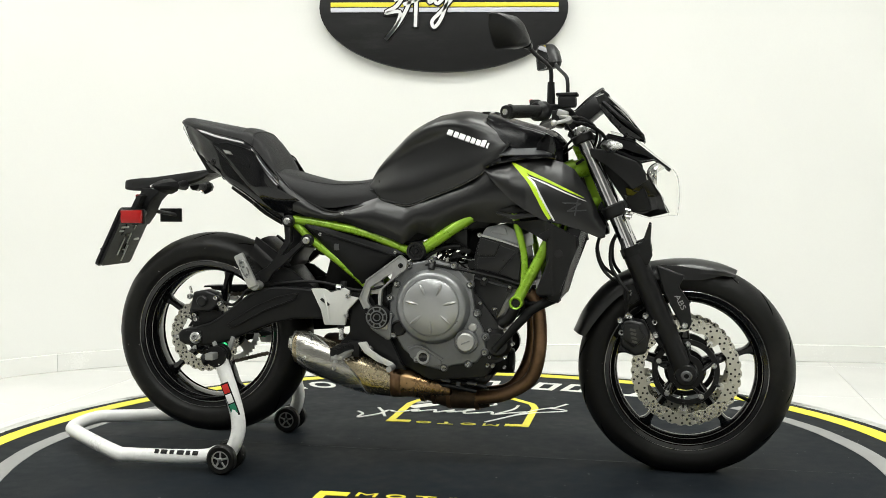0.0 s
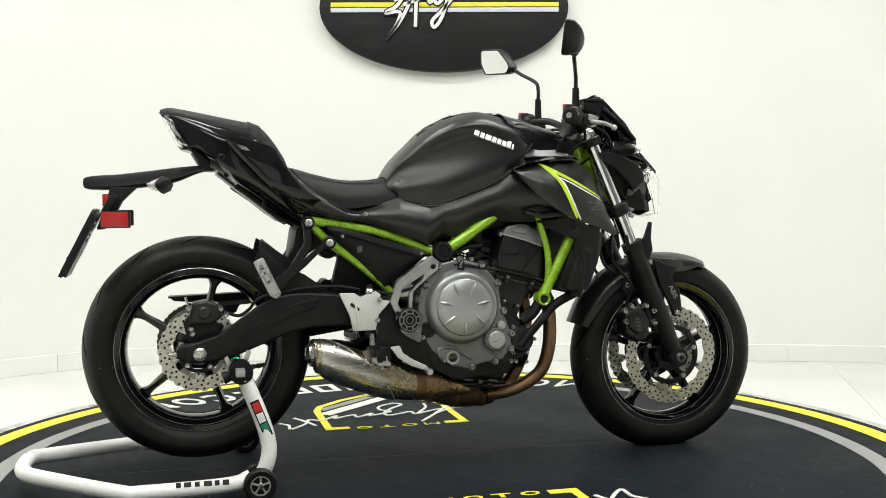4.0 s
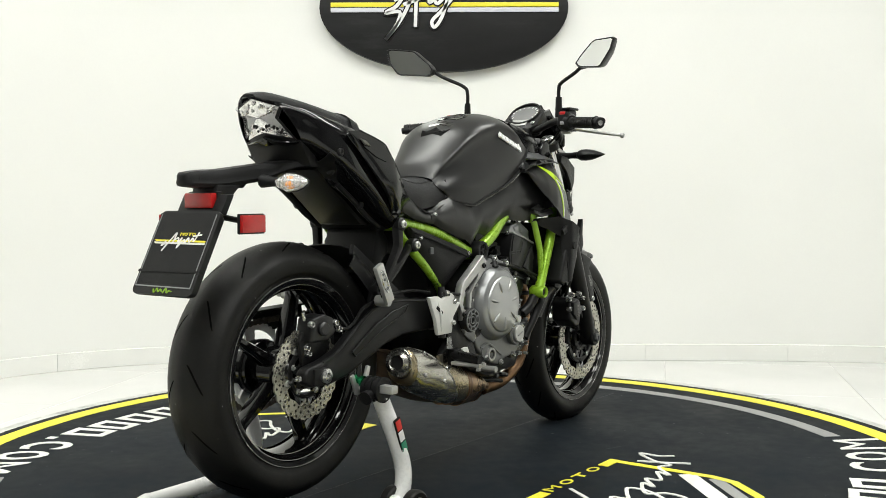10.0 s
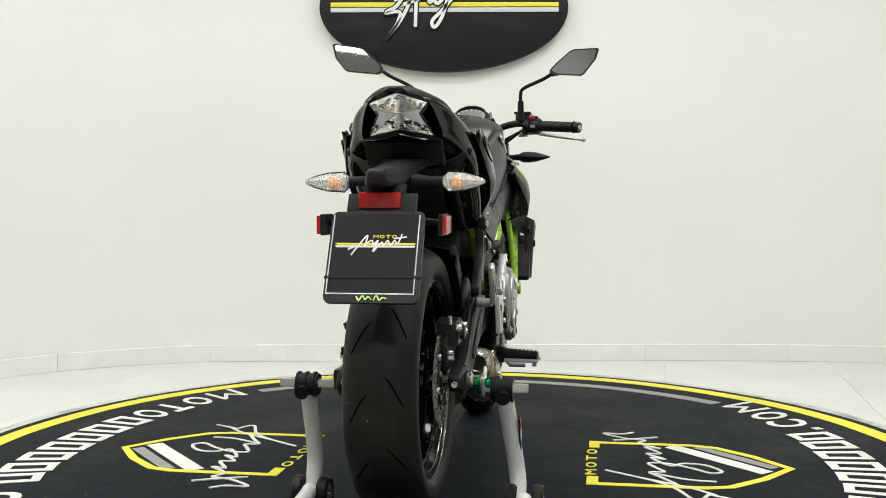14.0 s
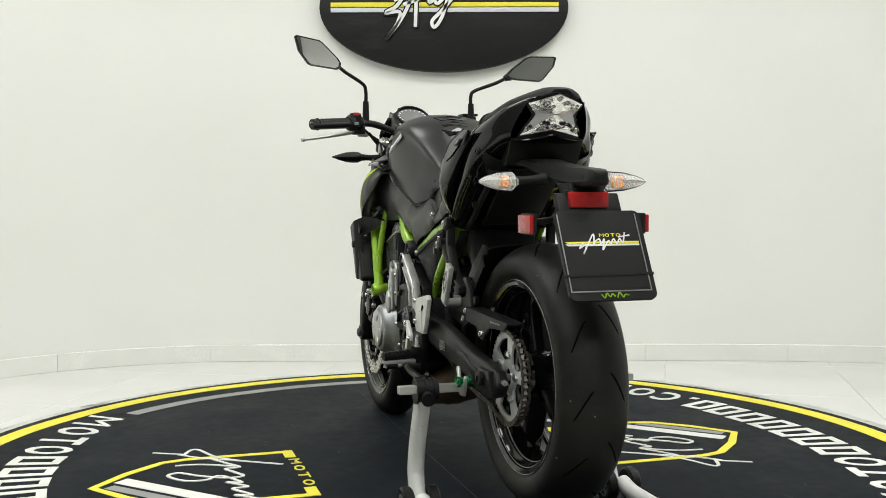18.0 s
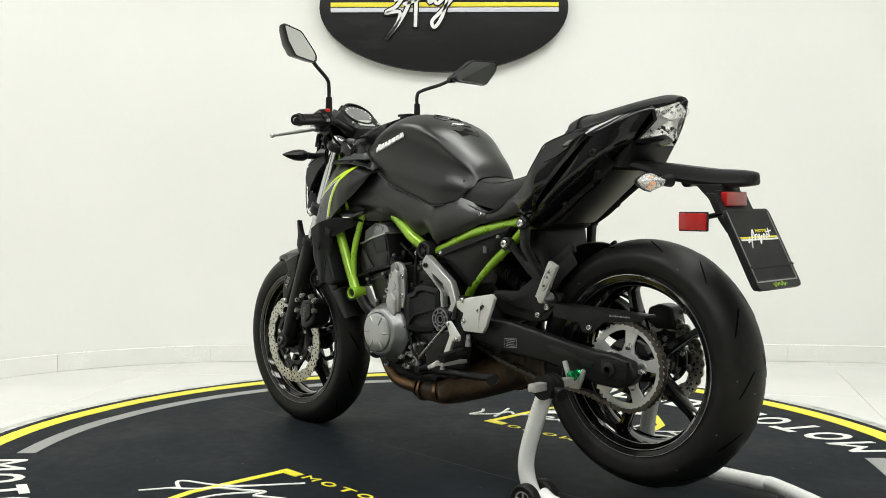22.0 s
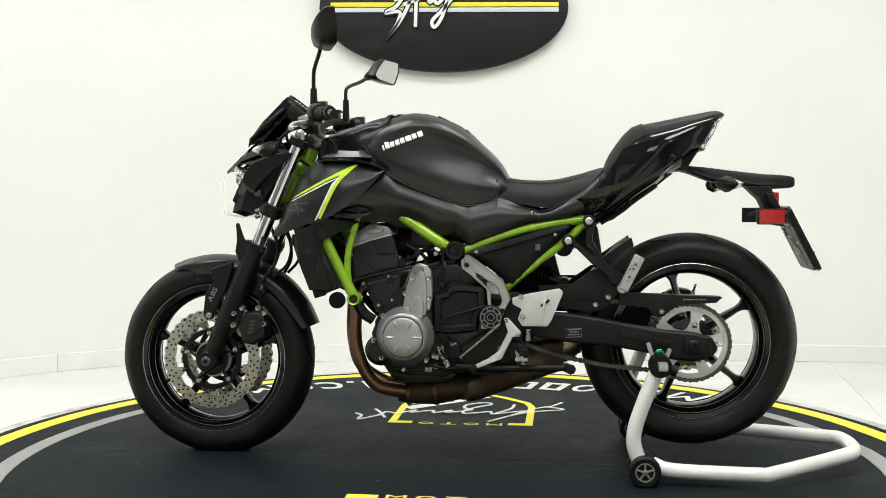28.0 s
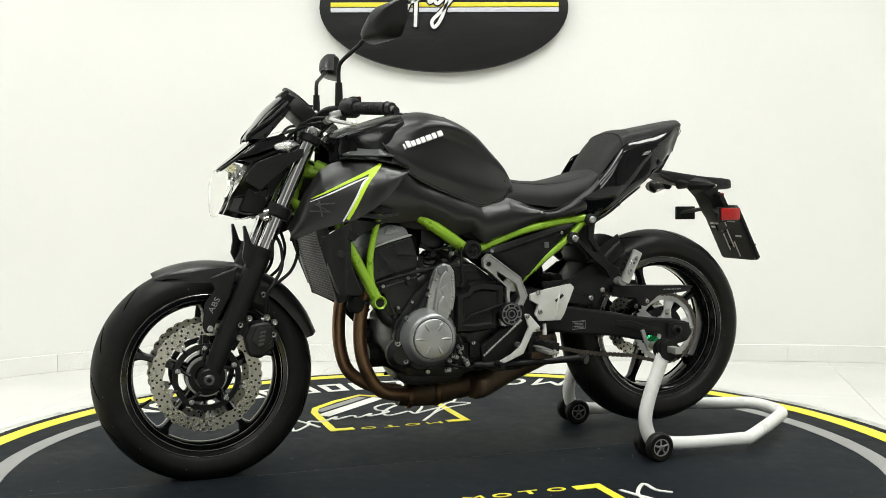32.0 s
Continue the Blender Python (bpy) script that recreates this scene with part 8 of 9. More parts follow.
# ---- motorcycle: fork, front mudguard, handlebar, nose ----
def facet_bowl(e):
    bm = bmesh.new()
    quad_grid(bm, [[(x, y * e, z) for x, y, z in r] for r in (
        [(1.325, 0.072, 0.866), (1.345, 0.045, 0.862), (1.355, 0.010, 0.856)],
        [(1.300, 0.078, 0.845), (1.305, 0.045, 0.840), (1.318, 0.010, 0.835)],
        [(1.325, 0.070, 0.800), (1.318, 0.042, 0.796), (1.325, 0.010, 0.795)],
        [(1.348, 0.050, 0.765), (1.345, 0.030, 0.755), (1.348, 0.010, 0.750)])])
    if e < 0:
        bmesh.ops.reverse_faces(bm, faces=bm.faces[:])
    return bm


def build_front(bike):
    fk = tagged(new("front_fork"), "black telescopic fork with polished upper tubes")
    fk.parent = bike

    def side(e):
        y = 0.0975 * e
        top, low = Vector((1.118, y, 0.955)), Vector((1.268, y, 0.612))
        part("upper_tube", tube([top, top.lerp(low, 0.5), low + Vector((0.01, 0, -0.03))], 0.0205, 20, 1), CHROME, fk, "polished fork tube")
        part("slider", tube([(1.262, y, 0.628), (1.280, y, 0.585), (1.330, y, 0.470), (1.372, y, 0.372), (1.395, y, 0.315), (1.404, y, 0.290)], [0.0275, 0.0295, 0.0285, 0.027, 0.026, 0.024], 20), PLASTIC, fk, "matte black fork leg")
        part("dust_seal", tube([(1.258, y, 0.638), (1.268, y, 0.614)], 0.0315, 20, 1), HOSE, fk)
        part("slider_lug", slab([(1.268, 0.600), (1.262, 0.632), (1.292, 0.652), (1.308, 0.700), (1.315, 0.698), (1.312, 0.650), (1.318, 0.615), (1.305, 0.585)], 0.105 * e, 0.122 * e, 0.004), PLASTIC, fk)
        part("slider_lug", slab([(1.236, 0.612), (1.230, 0.66), (1.238, 0.66), (1.248, 0.615)], 0.108 * e, 0.120 * e, 0.002), PLASTIC, fk)
        part("axle_clamp", disc((1.409, y, 0.2895), 0.029, 0.050, "y", 0.12, 28), PLASTIC, fk)
        part("axle_end", lathe([(0.007, 0.0), (0.0145, 0.0), (0.0155, 0.006), (0.012, 0.010), (0.007, 0.010)], 24, (0, 0, 0), "y", closed=True), CASEDARK, fk).matrix_basis = Matrix.Translation((1.410, 0.1225 * e, 0.2885)) @ Matrix.Diagonal((1, e, 1, 1))
        part("axle_hole", disc((1.410, 0.122 * e, 0.2885), 0.0085, 0.006, "y", 0.05, 12), DARK, fk)
        # calipers behind the legs
        cal = [(1.262, 0.372), (1.258, 0.430), (1.278, 0.448), (1.325, 0.440), (1.342, 0.405), (1.330, 0.352), (1.298, 0.345)]
        ca = part("front_caliper", slab([(x - 0.028, z - 0.008) for x, z in cal], 0.046 * e, 0.118 * e, 0.010, 3), BLOCK, fk, "black twin-piston brake caliper")
        part("caliper_bridge", slab([(1.24, 0.385), (1.24, 0.425), (1.28, 0.428), (1.30, 0.39), (1.27, 0.362)], 0.112 * e, 0.128 * e, 0.006), BLOCK, ca)
        for k in range(4):
            part("name_bar", box((1.272 - 0.002 * k, 0.1288 * e, 0.378 + 0.011 * k), (0.016, 0.001, 0.006), 0.0004, Matrix.Rotation(radians(15), 4, "Y")), GREYMARK, ca)
        part("caliper_lug", slab([(1.30, 0.440), (1.33, 0.462), (1.365, 0.415), (1.375, 0.375), (1.34, 0.36), (1.318, 0.395)], 0.090 * e, 0.106 * e, 0.004), PLASTIC, ca)
        for p in ((1.325, 0.432), (1.328, 0.397), (1.232, 0.435), (1.236, 0.402), (1.252, 0.448), (1.300, 0.448)):
            bolt((p[0], 0.112 * e, p[1]), 0.0085, 0.010, ca, e)
        part("brake_hose", tube([(1.255, 0.085 * e, 0.435), (1.248, 0.100 * e, 0.47), (1.252, 0.112 * e, 0.51), (1.228, 0.104 * e, 0.545), (1.205, 0.085 * e, 0.585), (1.205, 0.07 * e, 0.64), (1.225, 0.06 * e, 0.69), (1.20, 0.05 * e, 0.73)], 0.0048, 8), HOSE, ca, "black rubber brake hose")
        part("hose_joint", tube([(1.250, 0.085 * e, 0.442), (1.262, 0.085 * e, 0.438)], 0.010, 10, 1), BOLT, ca)
        # lower and upper yoke clamps
        part("lower_clamp", disc((0, 0, 0), 0.034, 0.036, "z", 0.15, 24), PLASTIC, fk).matrix_basis = Matrix.Translation(top.lerp(low, 0.64)) @ Matrix.Rotation(radians(-23.5), 4, "Y")
        for dz in (0.009, -0.009):
            part("clamp_bolt", tube([top.lerp(low, 0.64) + Vector((0.030, 0.012 * e, dz - 0.006)), top.lerp(low, 0.64) + Vector((0.044, 0.012 * e, dz - 0.010))], 0.006, 8, 1), BOLT, fk)
        part("top_cap", disc((0, 0, 0), 0.021, 0.022, "z", 0.2, 20), BOLT, fk).matrix_basis = Matrix.Translation(top) @ Matrix.Rotation(radians(-23.5), 4, "Y")
        part("upper_clamp", disc((0, 0, 0), 0.030, 0.026, "z", 0.15, 24), PLASTIC, fk).matrix_basis = Matrix.Translation(top.lerp(low, 0.06)) @ Matrix.Rotation(radians(-23.5), 4, "Y")
    both(side)
    part("lower_yoke", box((1.205, 0, 0.735), (0.075, 0.170, 0.032), 0.01, Matrix.Rotation(radians(23.5), 4, "Y")), PLASTIC, fk)
    part("upper_yoke", box((1.118, 0, 0.938), (0.070, 0.175, 0.024), 0.008, Matrix.Rotation(radians(23.5), 4, "Y")), BLOCK, fk)
    part("axle", tube([(1.41, -0.12, 0.2895), (1.41, 0.12, 0.2895)], 0.010, 12, 1), BOLT, fk)
    # looped hoses and wires behind the fork
    for e, dx in ((1, 0.0), (-1, 0.006)):
        part("loop_hose", tube([(1.20, 0.06 * e, 0.74), (1.178 + dx, 0.075 * e, 0.69), (1.160 + dx, 0.078 * e, 0.63), (1.175 + dx, 0.072 * e, 0.575), (1.215, 0.08 * e, 0.54)], 0.0046, 8), HOSE, fk)

    # front mudguard: wraps the tyre, pointed at the front, with side blades
    rows = []
    for a, r, w in ((161.5, 0.322, 0.066), (148, 0.321, 0.072), (132, 0.319, 0.074), (115, 0.313, 0.074), (100, 0.306, 0.073), (86, 0.3045, 0.070), (74, 0.3045, 0.064), (67, 0.3045, 0.050), (63.5, 0.3045, 0.026)):
        c, s = math.cos(radians(a)), math.sin(radians(a))
        drop = lerp([(62, 0.012), (90, 0.036), (120, 0.044), (150, 0.040), (161, 0.030)], a) if a > 62 else 0.01
        rows.append([(FAX[0] + (r + d) * c, y * w, FAX[2] + (r + d) * s) for y, d in ((-1.0, -drop), (-0.97, -drop * 0.45), (-0.72, -0.004), (-0.3, 0.006), (0, 0.008), (0.3, 0.006), (0.72, -0.004), (0.97, -drop * 0.45), (1.0, -drop))])
    mg = part("front_mudguard", thicken(loft(rows, 4, 3), 0.0035), SATIN, bike, "satin black front mudguard", smooth=50)
    for e in (1, -1):
        blade = [(1.322, 0.588), (1.352, 0.578), (1.400, 0.560), (1.385, 0.528), (1.412, 0.490), (1.420, 0.430), (1.412, 0.412), (1.392, 0.412), (1.385, 0.435), (1.345, 0.510)]
        bl = part("fork_blade", slab([(x + 0.004, z) for x, z in blade], 0.092 * e, 0.108 * e, 0.006, 3), PLASTIC, mg, "matte black fork blade with pale ABS lettering")
        bolt((1.404, 0.111 * e, 0.424), 0.009, 0.006, bl, e)
        part("blade_wing", span([(1.340, 0.588), (1.40, 0.583), (1.47, 0.570), (1.53, 0.562)], [(1.340, 0.570), (1.395, 0.545), (1.45, 0.545), (1.53, 0.560)], lambda x, z, s: e * (0.088 - 0.050 * max(0, (x - 1.36) / 0.17) ** 1.4), 4, 16, 0.004), SATIN, mg, smooth=40)
        txt = bpy.data.curves.new("abs_letters", "FONT")
        txt.body, txt.size, txt.extrude, txt.align_x, txt.align_y = "ABS", 0.021, 0.0006, "CENTER", "CENTER"
        tob = new("tmp_text", txt)
        me = bpy.data.meshes.new_from_object(tob.evaluated_get(bpy.context.evaluated_depsgraph_get()))
        bpy.data.objects.remove(tob)
        if e < 0:
            rot = Matrix.Rotation(radians(90), 4, "X") @ Matrix.Rotation(radians(-62), 4, "Z")
        else:
            rot = Matrix.Rotation(radians(180), 4, "Z") @ Matrix.Rotation(radians(90), 4, "X") @ Matrix.Rotation(radians(62), 4, "Z")
        me.transform(Matrix.Translation((1.392, 0.1088 * e, 0.487)) @ rot @ Matrix.Diagonal((1.25, 1, 1, 1)))
        me.materials.append(MATGREY)
        lo = new("letters", me)
        lo.parent = bl
        bolt((1.256, 0.0775 * e, 0.508), 0.0085, 0.005, mg, e)
        part("mudguard_stay", slab([(1.238, 0.53), (1.27, 0.535), (1.285, 0.49), (1.262, 0.475), (1.24, 0.49)], 0.068 * e, 0.078 * e, 0.003), PLASTIC, mg)

    # handlebar
    hb = tagged(new("handlebar"), "black handlebar with grips, levers and switches")
    hb.parent = bike
    half = [(1.105, 0.0, 0.985), (1.105, 0.06, 0.987), (1.088, 0.13, 1.008), (1.060, 0.175, 1.012), (1.035, 0.215, 1.007), (0.960, 0.370, 0.994)]
    part("bar", tube([(x, -y, z) for x, y, z in half[::-1]] + half[1:], 0.011, 12), PLASTIC, hb)
    part("bar_clamp", box((1.105, 0, 0.975), (0.045, 0.095, 0.040), 0.008), PLASTIC, hb)

    def hand(e):
        d = Vector((-0.075, 0.155 * e, -0.013)).normalized()
        g0 = Vector((1.022 + 0.010 * e, 0.240 * e, 1.0045 + 0.005 * e))
        gp = part("grip", tube([g0, g0 + d * 0.004, g0 + d * 0.05, g0 + d * 0.118, g0 + d * 0.122], [0.0195, 0.0165, 0.0155, 0.0160, 0.0195], 18, 3), RUBBER, hb, "black ribbed rubber grip")
        for k in range(9):
            part("grip_ring", tube([g0 + d * (0.014 + 0.011 * k), g0 + d * (0.020 + 0.011 * k)], 0.0170, 14, 1), RUBBER, gp)
        part("bar_end", tube([g0 + d * 0.122, g0 + d * 0.128, g0 + d * 0.142], [0.012, 0.0175, 0.0165], 18, 1), PLASTIC, gp)
        part("bar_end_bolt", tube([g0 + d * 0.140, g0 + d * 0.1445], [0.009, 0.008], 12, 1), BOLT, gp)
        # switch housing
        sw = part("switch_housing", tube([g0 + d * -0.052, g0 + d * -0.040, g0 + d * -0.006, g0 + d * 0.002], [0.018, 0.027, 0.027, 0.021], 14, 1), PLASTIC, hb, "black switch housing")
        part("switch_block", box(g0 + d * -0.024 + Vector((-0.012, 0, 0.008)), (0.030, 0.036, 0.044), 0.007), PLASTIC, sw)
        part("red_button", box(g0 + d * -0.026 + Vector((-0.024, 0, 0.026)), (0.011, 0.019, 0.010), 0.003), SWITCHRED, sw, "red switch")
        part("switch_button", box(g0 + d * -0.024 + Vector((-0.029, 0, -0.004)), (0.006, 0.014, 0.010), 0.002), GREYDECAL, sw)
        # lever
        piv = Vector((1.078, 0.215 * e, 0.985))
        tip = Vector((1.074, 0.378 * e, 0.958))
        part("lever", tube([piv, piv + Vector((0.022, 0.030 * e, -0.006)), piv + Vector((0.020, 0.075 * e, -0.014)), piv + Vector((0.008, 0.125 * e, -0.022)), tip + Vector((0, -0.006 * e, 0)), tip], [0.009, 0.008, 0.0068, 0.0058, 0.005, 0.0078], 10, flat=0.8), ALU, hb, "bare aluminium hand lever")
        ball = bmesh.new()
        bmesh.ops.create_icosphere(ball, subdivisions=2, radius=0.0085)
        ball.transform(Matrix.Translation(tip))
        part("lever_ball", ball, ALU, hb)
        part("lever_bracket", box((1.072, 0.200 * e, 0.990), (0.040, 0.040, 0.028), 0.006), PLASTIC if e < 0 else BLOCK, hb)
        part("lever_clamp", box((1.082, 0.214 * e, 0.994), (0.030, 0.020, 0.018), 0.004, Matrix.Rotation(radians(18), 4, "Y")), ALU, hb, "bare aluminium lever clamp")
        part("adjuster", tube([(1.092, 0.195 * e, 0.982), (1.094, 0.165 * e, 0.980)], 0.011, 12, 1), ALU, hb)
        # mirror stem and mirror
        base = Vector((1.055 + 0.008 * e, 0.176 * e, 1.020))
        mi = tagged(new("mirror"), "black angular rear-view mirror on a bent stem")
        mi.parent = bike
        lift = 0.028 if e > 0 else 0.0
        part("stem_boot", tube([base, base + Vector((0, 0, 0.062))], [0.0115, 0.0095], 12, 1), HOSE, mi, "rubber boot")
        part("stem", tube([base + Vector((0, 0, 0.05)), base + Vector((0, 0, 0.086 + lift * 0.3)), base + Vector((-0.006, 0.012 * e, 0.104 + lift * 0.5)), base + Vector((-0.035, 0.075 * e, 0.128 + lift * 0.8)), base + Vector((-0.052, 0.112 * e, 0.148 + lift))], 0.0058, 10), PLASTIC, mi)
        if e < 0:
            rim = [(-0.272, 1.170), (-0.290, 1.190), (-0.336, 1.227), (-0.350, 1.232), (-0.420, 1.230), (-0.427, 1.226), (-0.418, 1.196), (-0.382, 1.152), (-0.372, 1.147), (-0.300, 1.155), (-0.282, 1.160)]
            x0, tip, yaw = 0.944, 0.165, 0.42
        else:
            rim = [(0.268, 1.193), (0.278, 1.208), (0.330, 1.254), (0.342, 1.260), (0.416, 1.268), (0.423, 1.264), (0.412, 1.220), (0.382, 1.182), (0.372, 1.178), (0.284, 1.172), (0.272, 1.178)]
            x0, tip, yaw = 0.972, 0.165, 0.42
        cy, cz = sum(p[0] for p in rim) / len(rim), sum(p[1] for p in rim) / len(rim)

        def px(y, z):
            return x0 - yaw * (abs(y) - abs(cy)) + tip * (z - cz)
        rings = []
        for f, dx in ((0.90, -0.001), (0.97, -0.003), (1.0, 0.002), (1.0, 0.012), (0.93, 0.026), (0.66, 0.044), (0.24, 0.051)):
            oy = (1 - f) * 0.012 * e if dx > 0.01 else 0
            rings.append([(px(cy + (y - cy) * f, cz + (z - cz) * f) + dx, cy + (y - cy) * f + oy, cz + (z - cz) * f - (0.006 if f < 0.8 else 0)) for y, z in rim])
        rings.append([(px(cy, cz) + 0.0515, cy + oy, cz - 0.006)] * len(rim))
        part("mirror_housing", loft(rings, 2, 1, closed=True), PLASTIC, mi, "matte black mirror housing", smooth=35)
        gl = bmesh.new()
        gl.faces.new([gl.verts.new((px(cy + (y - cy) * 0.925, cz + (z - cz) * 0.925) - 0.0008, cy + (y - cy) * 0.925, cz + (z - cz) * 0.925)) for y, z in rim])
        back = bmesh.ops.extrude_face_region(gl, geom=gl.faces[:])
        for v in back["geom"]:
            if isinstance(v, bmesh.types.BMVert):
                v.co.x += 0.003
        part("mirror_glass", gl, MIRROR, mi, "mirror glass", smooth=0)
        part("ball_joint", tube([base + Vector((-0.046, 0.100 * e, 0.142 + lift)), base + Vector((-0.052, 0.118 * e, 0.150 + lift))], [0.009, 0.015], 12, 1), PLASTIC, mi)
    both(hand)
    part("brake_reservoir", box((1.091, -0.180, 1.028), (0.048, 0.046, 0.030), 0.007), PLASTIC, hb, "black brake fluid reservoir")
    part("reservoir_cap", box((1.091, -0.180, 1.0465), (0.058, 0.054, 0.008), 0.003), PLASTIC, hb)
    for e in (1, -1):
        part("bar_cable", tube([(1.085, 0.19 * e, 0.985), (1.13, 0.16 * e, 0.985), (1.165, 0.10 * e, 0.955), (1.15, 0.06 * e, 0.90), (1.10, 0.05 * e, 0.86)], 0.0042, 8), HOSE, hb)
        part("bar_cable", tube([(1.06, 0.18 * e, 0.99), (1.09, 0.14 * e, 0.962), (1.10, 0.10 * e, 0.935), (1.06, 0.07 * e, 0.90)], 0.0038, 8), HOSE, hb)
        part("bar_cable", tube([(1.08, 0.16 * e, 0.98), (1.15, 0.13 * e, 0.965), (1.19, 0.09 * e, 0.93), (1.18, 0.06 * e, 0.86)], 0.005, 8), HOSE, hb)

    # instrument cluster, tilted back
    ins = tagged(new("instrument_cluster"), "round tachometer and display in a black housing")
    ins.parent = bike
    ins.matrix_basis = Matrix.Translation((1.134, 0.0, 1.030)) @ Matrix.Rotation(radians(-40), 4, "Y")
    o = [(0.048 * math.cos(radians(a)) + 0.010, 0.062 * math.sin(radians(a))) for a in range(-100, 101, 20)] + [(-0.040, 0.062), (-0.058, 0.046), (-0.058, -0.046), (-0.040, -0.062)]

    def plate2(outl, z0, z1, bev):
        bm = slab(outl, z0, z1, bev)
        bm.transform(Matrix(((1, 0, 0, 0), (0, 0, 1, 0), (0, 1, 0, 0), (0, 0, 0, 1))))
        return bm
    part("housing", plate2([(x * 1.08, y * 1.10) for x, y in o], -0.040, 0.006, 0.010), PLASTIC, ins)
    part("dial", plate2([(0.040 * math.cos(radians(a)) + 0.012, 0.052 * math.sin(radians(a))) for a in range(0, 360, 15)], 0.004, 0.008, 0.001), DIAL, ins, "grey tachometer dial")
    for k in range(13):
        a = radians(-125 + 250 * k / 12)
        part("dial_mark", box((0.012 + 0.034 * math.cos(a), 0.045 * math.sin(a), 0.0085), (0.006, 0.0022, 0.001), 0, Matrix.Rotation(a, 4, "Z")), WHITEDECAL, ins, smooth=0)
    part("display", box((-0.036, 0, 0.0075), (0.030, 0.060, 0.004), 0.001), LCD, ins, "grey digital display")
    part("bezel", lathe([(0.050, 0.004), (0.056, 0.006), (0.055, 0.012), (0.050, 0.012)], 36, (0.012, 0, 0), "z", closed=True), PLASTIC, ins)
    for e in (1, -1):
        part("housing_screw", disc((-0.040, 0.052 * e, 0.009), 0.006, 0.006, "z"), BOLT, ins)

    # nose: headlamp, cheeks, upper cowl and small screen
    hd = tagged(new("headlamp_unit"), "gloss black nose cowl with a clear headlamp")
    hd.parent = bike
    # screen: a smoked wedge rising back to the instruments
    scr = [[(x, y * w, z - d * y * y) for y in (-1, -0.6, 0, 0.6, 1)] for x, z, w, d in ((1.296, 0.938, 0.052, 0.012), (1.250, 1.005, 0.080, 0.018), (1.215, 1.040, 0.078, 0.020), (1.180, 1.068, 0.058, 0.014))]
    part("screen", thicken(loft(scr, 4, 3), 0.004), SMOKE, hd, "gloss black flyscreen", smooth=50)
    part("screen_top", box((1.184, 0, 1.062), (0.026, 0.080, 0.012), 0.004, Matrix.Rotation(radians(40), 4, "Y")), PLASTIC, hd)
    def mask(x, z):
        return lerp([(1.15, 0.122), (1.22, 0.120), (1.27, 0.108), (1.31, 0.090), (1.345, 0.066), (1.37, 0.040)], x)
    for e in (1, -1):
        def face(name, outline, dy, t, m, label="", tilt=0.0):
            return part(name, mirror_y(facet(outline, lambda x, z: mask(x, z) + dy + tilt * (z - 0.85), t), e), m, hd, label, smooth=25)
        part("screen_side", mirror_y(facet([(1.296, 0.928), (1.293, 0.944), (1.246, 0.999), (1.183, 1.060), (1.150, 1.047), (1.193, 0.993), (1.214, 0.970), (1.247, 0.930), (1.273, 0.933)], lambda x, z: lerp([(1.15, 0.060), (1.22, 0.078), (1.296, 0.050)], x) + 0.10 * (1.0 - z) * 0.3, 0.006), e), GLOSS, hd, "gloss black screen side", smooth=25)
        part("screen_rib", tube([(1.285, 0.060 * e, 0.945), (1.235, 0.084 * e, 0.985), (1.180, 0.070 * e, 1.035)], 0.006, 8, 4), PLASTIC, hd)
        for p in ((1.20, 0.992), (1.225, 0.965), (1.245, 0.945)):
            bolt((p[0], 0.083 * e, p[1]), 0.005, 0.003, hd, e, PLASTIC)
        face("brow", [(1.367, 0.850), (1.326, 0.881), (1.260, 0.933), (1.194, 0.949), (1.162, 0.906), (1.208, 0.899), (1.268, 0.873), (1.281, 0.869), (1.320, 0.876), (1.363, 0.844)], -0.004, 0.010, GLOSS, "gloss black brow", -0.45)
        face("brow_step", [(1.325, 0.8795), (1.262, 0.925), (1.205, 0.938), (1.200, 0.918), (1.262, 0.895), (1.318, 0.8775)], 0.003, 0.006, GLOSS, "", -0.45)
        face("cheek", [(1.272, 0.870), (1.196, 0.900), (1.150, 0.906), (1.150, 0.885), (1.197, 0.855), (1.243, 0.815), (1.263, 0.793), (1.301, 0.817), (1.297, 0.842)], 0.002, 0.012, PLASTIC, "smooth black cheek", 0.10)
        face("cheek_facet", [(1.297, 0.841), (1.303, 0.819), (1.263, 0.794), (1.243, 0.800), (1.246, 0.776), (1.338, 0.772)], 0.004, 0.012, GLOSS, "gloss black facet", 0.35)
        face("cheek_facet", [(1.340, 0.772), (1.263, 0.789), (1.240, 0.776), (1.252, 0.735), (1.309, 0.716), (1.364, 0.729)], -0.006, 0.012, GLOSS, "gloss black facet", 0.30)
        face("facet_line", [(1.342, 0.7745), (1.262, 0.7935), (1.262, 0.7885), (1.344, 0.7695)], 0.003, 0.006, GLOSS, "", 0.30)
        # bright reflector behind the lens
        part("lamp_reflector", lathe([(0.002, 0.0), (0.014, 0.004), (0.024, 0.012), (0.030, 0.024), (0.031, 0.028)], 24, (1.300, 0.046 * e, 0.838), "x"), FACET, hd, "bright lamp reflector")
        part("lamp_bowl", facet_bowl(e), FACET, hd, "bright facetted bowl", smooth=15)
        # front indicator
        fi = part("front_indicator", loft([[(x + dx, y * e, 0.908 + dz) for dx, dz in ((-0.022 * s, 0), (0, 0.018 * s), (0.030 * s, 0.0), (0, -0.018 * s))] for x, y, s in ((1.205, 0.158, 0.55), (1.205, 0.172, 1.0), (1.200, 0.215, 0.9), (1.188, 0.264, 0.08))], 2, 3, closed=True, caps=True), PLASTIC, bike, "black front indicator with a clear lens", smooth=50)
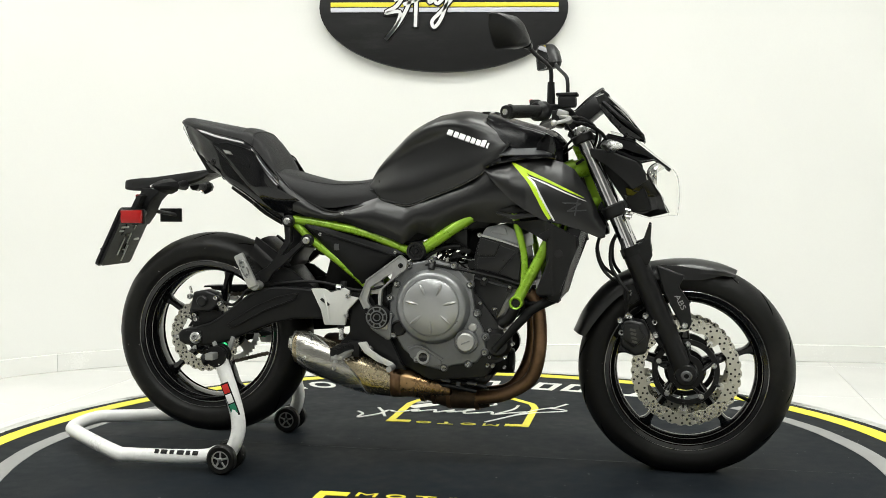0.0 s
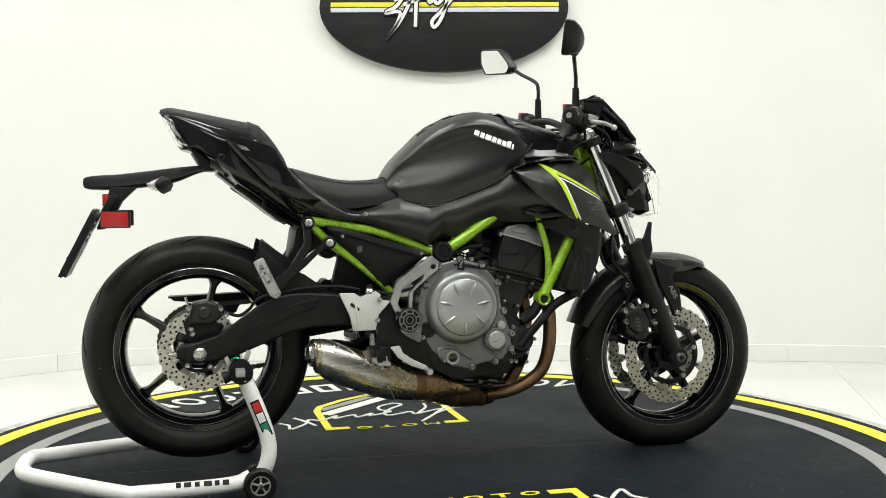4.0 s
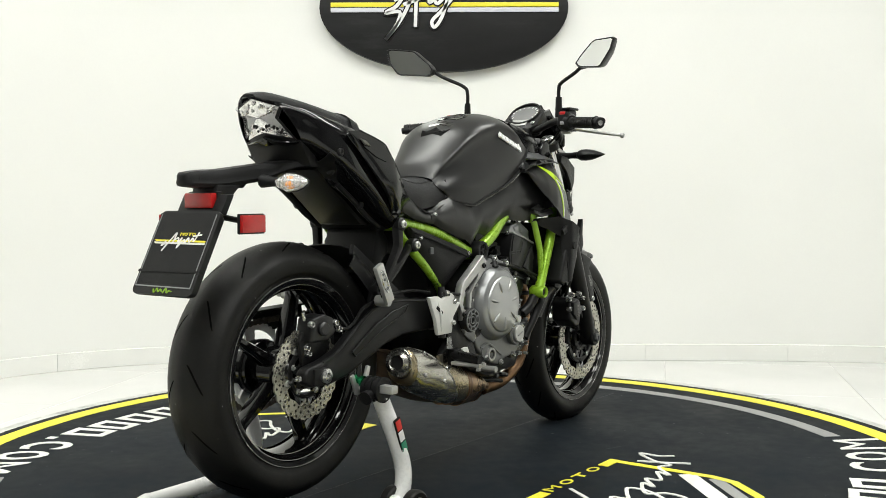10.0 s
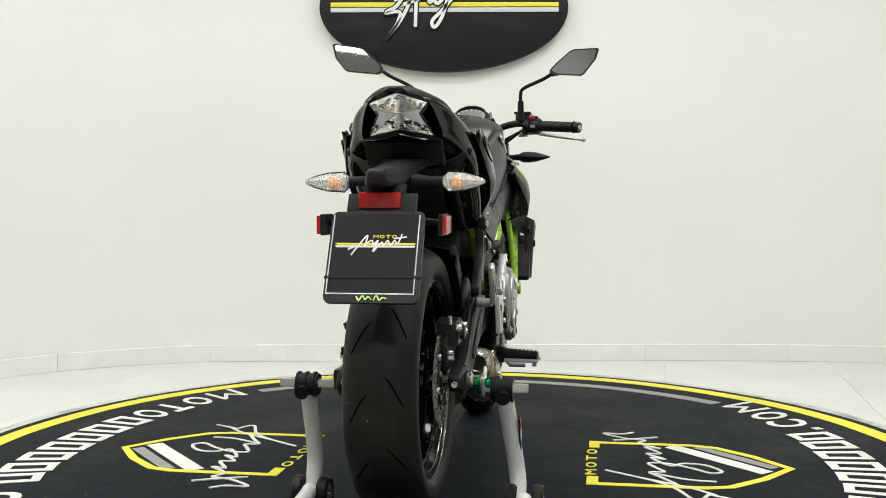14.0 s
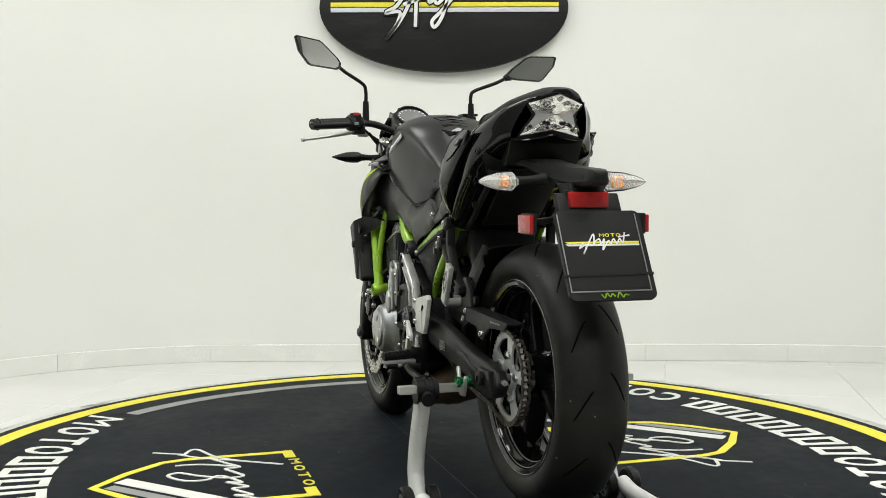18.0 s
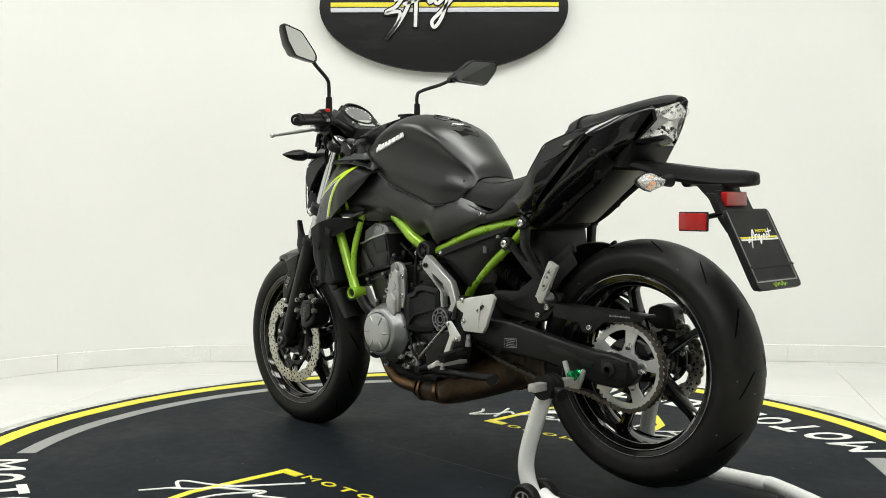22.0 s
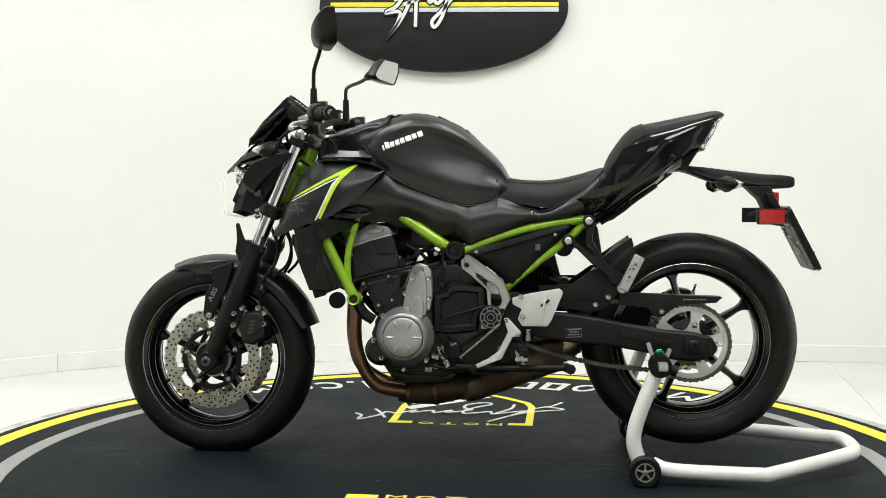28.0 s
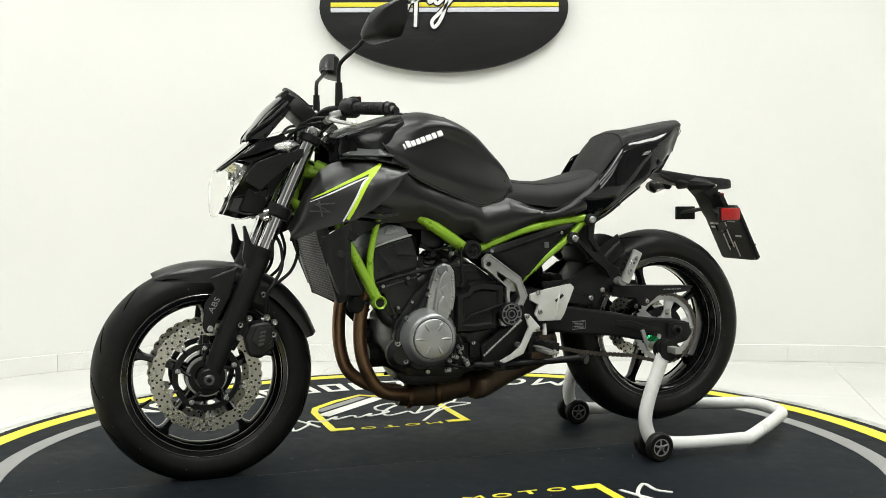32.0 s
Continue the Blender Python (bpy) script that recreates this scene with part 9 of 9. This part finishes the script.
        le = part("indicator_lens", loft([[(x + dx, y * e, 0.908 + dz) for dx, dz in ((0.0, 0.0165 * s), (0.026 * s, 0.008 * s), (0.032 * s, 0.0), (0.026 * s, -0.008 * s), (0.0, -0.0165 * s))] for x, y, s in ((1.2055, 0.168, 0.8), (1.2065, 0.176, 1.02), (1.2025, 0.215, 0.95), (1.192, 0.256, 0.15))], 2, 3), CLEAR, fi, "clear lens")
        le.visible_shadow = False
        part("indicator_reflector", loft([[(x + dx * 0.9, y * e, 0.908 + dz * 0.93) for dx, dz in ((-0.002, 0.0180 * s), (0.027 * s, 0.010 * s), (0.0325 * s, 0.0), (0.027 * s, -0.010 * s), (-0.002, -0.0180 * s))] for x, y, s in ((1.2055, 0.169, 0.8), (1.2065, 0.177, 1.02), (1.2025, 0.214, 0.95), (1.192, 0.252, 0.15))], 2, 3), FACET, fi)
        part("indicator_stalk", tube([(1.205, 0.095 * e, 0.905), (1.205, 0.13 * e, 0.907), (1.205, 0.162 * e, 0.908)], [0.015, 0.010, 0.012], 10), GRAINED, fi)
        ab = bmesh.new()
        bmesh.ops.create_icosphere(ab, subdivisions=2, radius=0.009)
        ab.transform(Matrix.Translation((1.222, 0.192 * e, 0.908)))
        part("amber_bulb", ab, ORANGE, fi)
    part("nose_bridge", loft([[(x, y * w, z) for y in (-1, -0.5, 0.5, 1)] for x, z, w in ((1.200, 0.955, 0.080), (1.262, 0.938, 0.070), (1.328, 0.886, 0.052), (1.370, 0.852, 0.034))], 3, 2), GLOSS, hd)
    part("chin", loft([[(x, y * w, z) for y in (-1, -0.5, 0.5, 1)] for x, z, w in ((1.384, 0.720, 0.030), (1.364, 0.7215, 0.046), (1.309, 0.7135, 0.066), (1.25, 0.733, 0.080))], 3, 2), GLOSS, hd)
    part("lamp_shell", slab([(1.180, 0.905), (1.262, 0.895), (1.290, 0.862), (1.296, 0.800), (1.318, 0.735), (1.262, 0.728), (1.232, 0.775), (1.180, 0.850)], -0.084, 0.084, 0.012), HOSE, hd)
    rows = []
    for z, xc, xs, w in ((0.850, 1.374, 1.312, 0.080), (0.825, 1.388, 1.318, 0.078), (0.780, 1.391, 1.340, 0.066), (0.745, 1.390, 1.352, 0.056), (0.721, 1.387, 1.364, 0.044)):
        rows.append([(xs + (xc - xs) * (1 - abs(f) ** 2.4), w * f, z) for f in (-1, -0.8, -0.55, -0.25, 0, 0.25, 0.55, 0.8, 1)])
    ln = part("lamp_lens", thicken(loft(rows, 2, 2), 0.0025), LENS, hd, "clear projecting headlamp lens", smooth=50)
    ln.visible_shadow = False
    part("lamp_stay", box((1.215, 0, 0.86), (0.06, 0.13, 0.06), 0.01), HOSE, hd)


def build_bike(bike):
    build_frame(bike)
    build_engine(bike)
    build_exhaust(bike)
    build_rear(bike)
    build_body(bike)
    build_front(bike)


# ---- assembly ----
OFFSET = (-0.7112, -0.0232)
RAX, FAX = (0.0, 0.0, 0.3615), (1.410, 0.006, 0.2890)
build_room()
build_sign()
table = build_turntable()
stand = build_stand()
bike = thing("motorcycle", "matte black motorcycle with green frame, raised on a stand", "motorcycle")
build_wheels(bike)
build_bike(bike)


def motions():
    """The turntable turns, and carries the motorcycle and its stand round with it."""
    times = [0.5 * k for k in range(65)]
    walk(table, [(t, pose(0, 0, 0, 0, 0, turn(t))) for t in times])
    shift = Matrix.Translation((*OFFSET, 0))
    walk(bike, [(t, pose(0, 0, 0, 0, 0, turn(t)) @ shift) for t in times])
    walk(stand, [(t, pose(0, 0, 0, 0, 0, turn(t)) @ shift) for t in times])


motions()
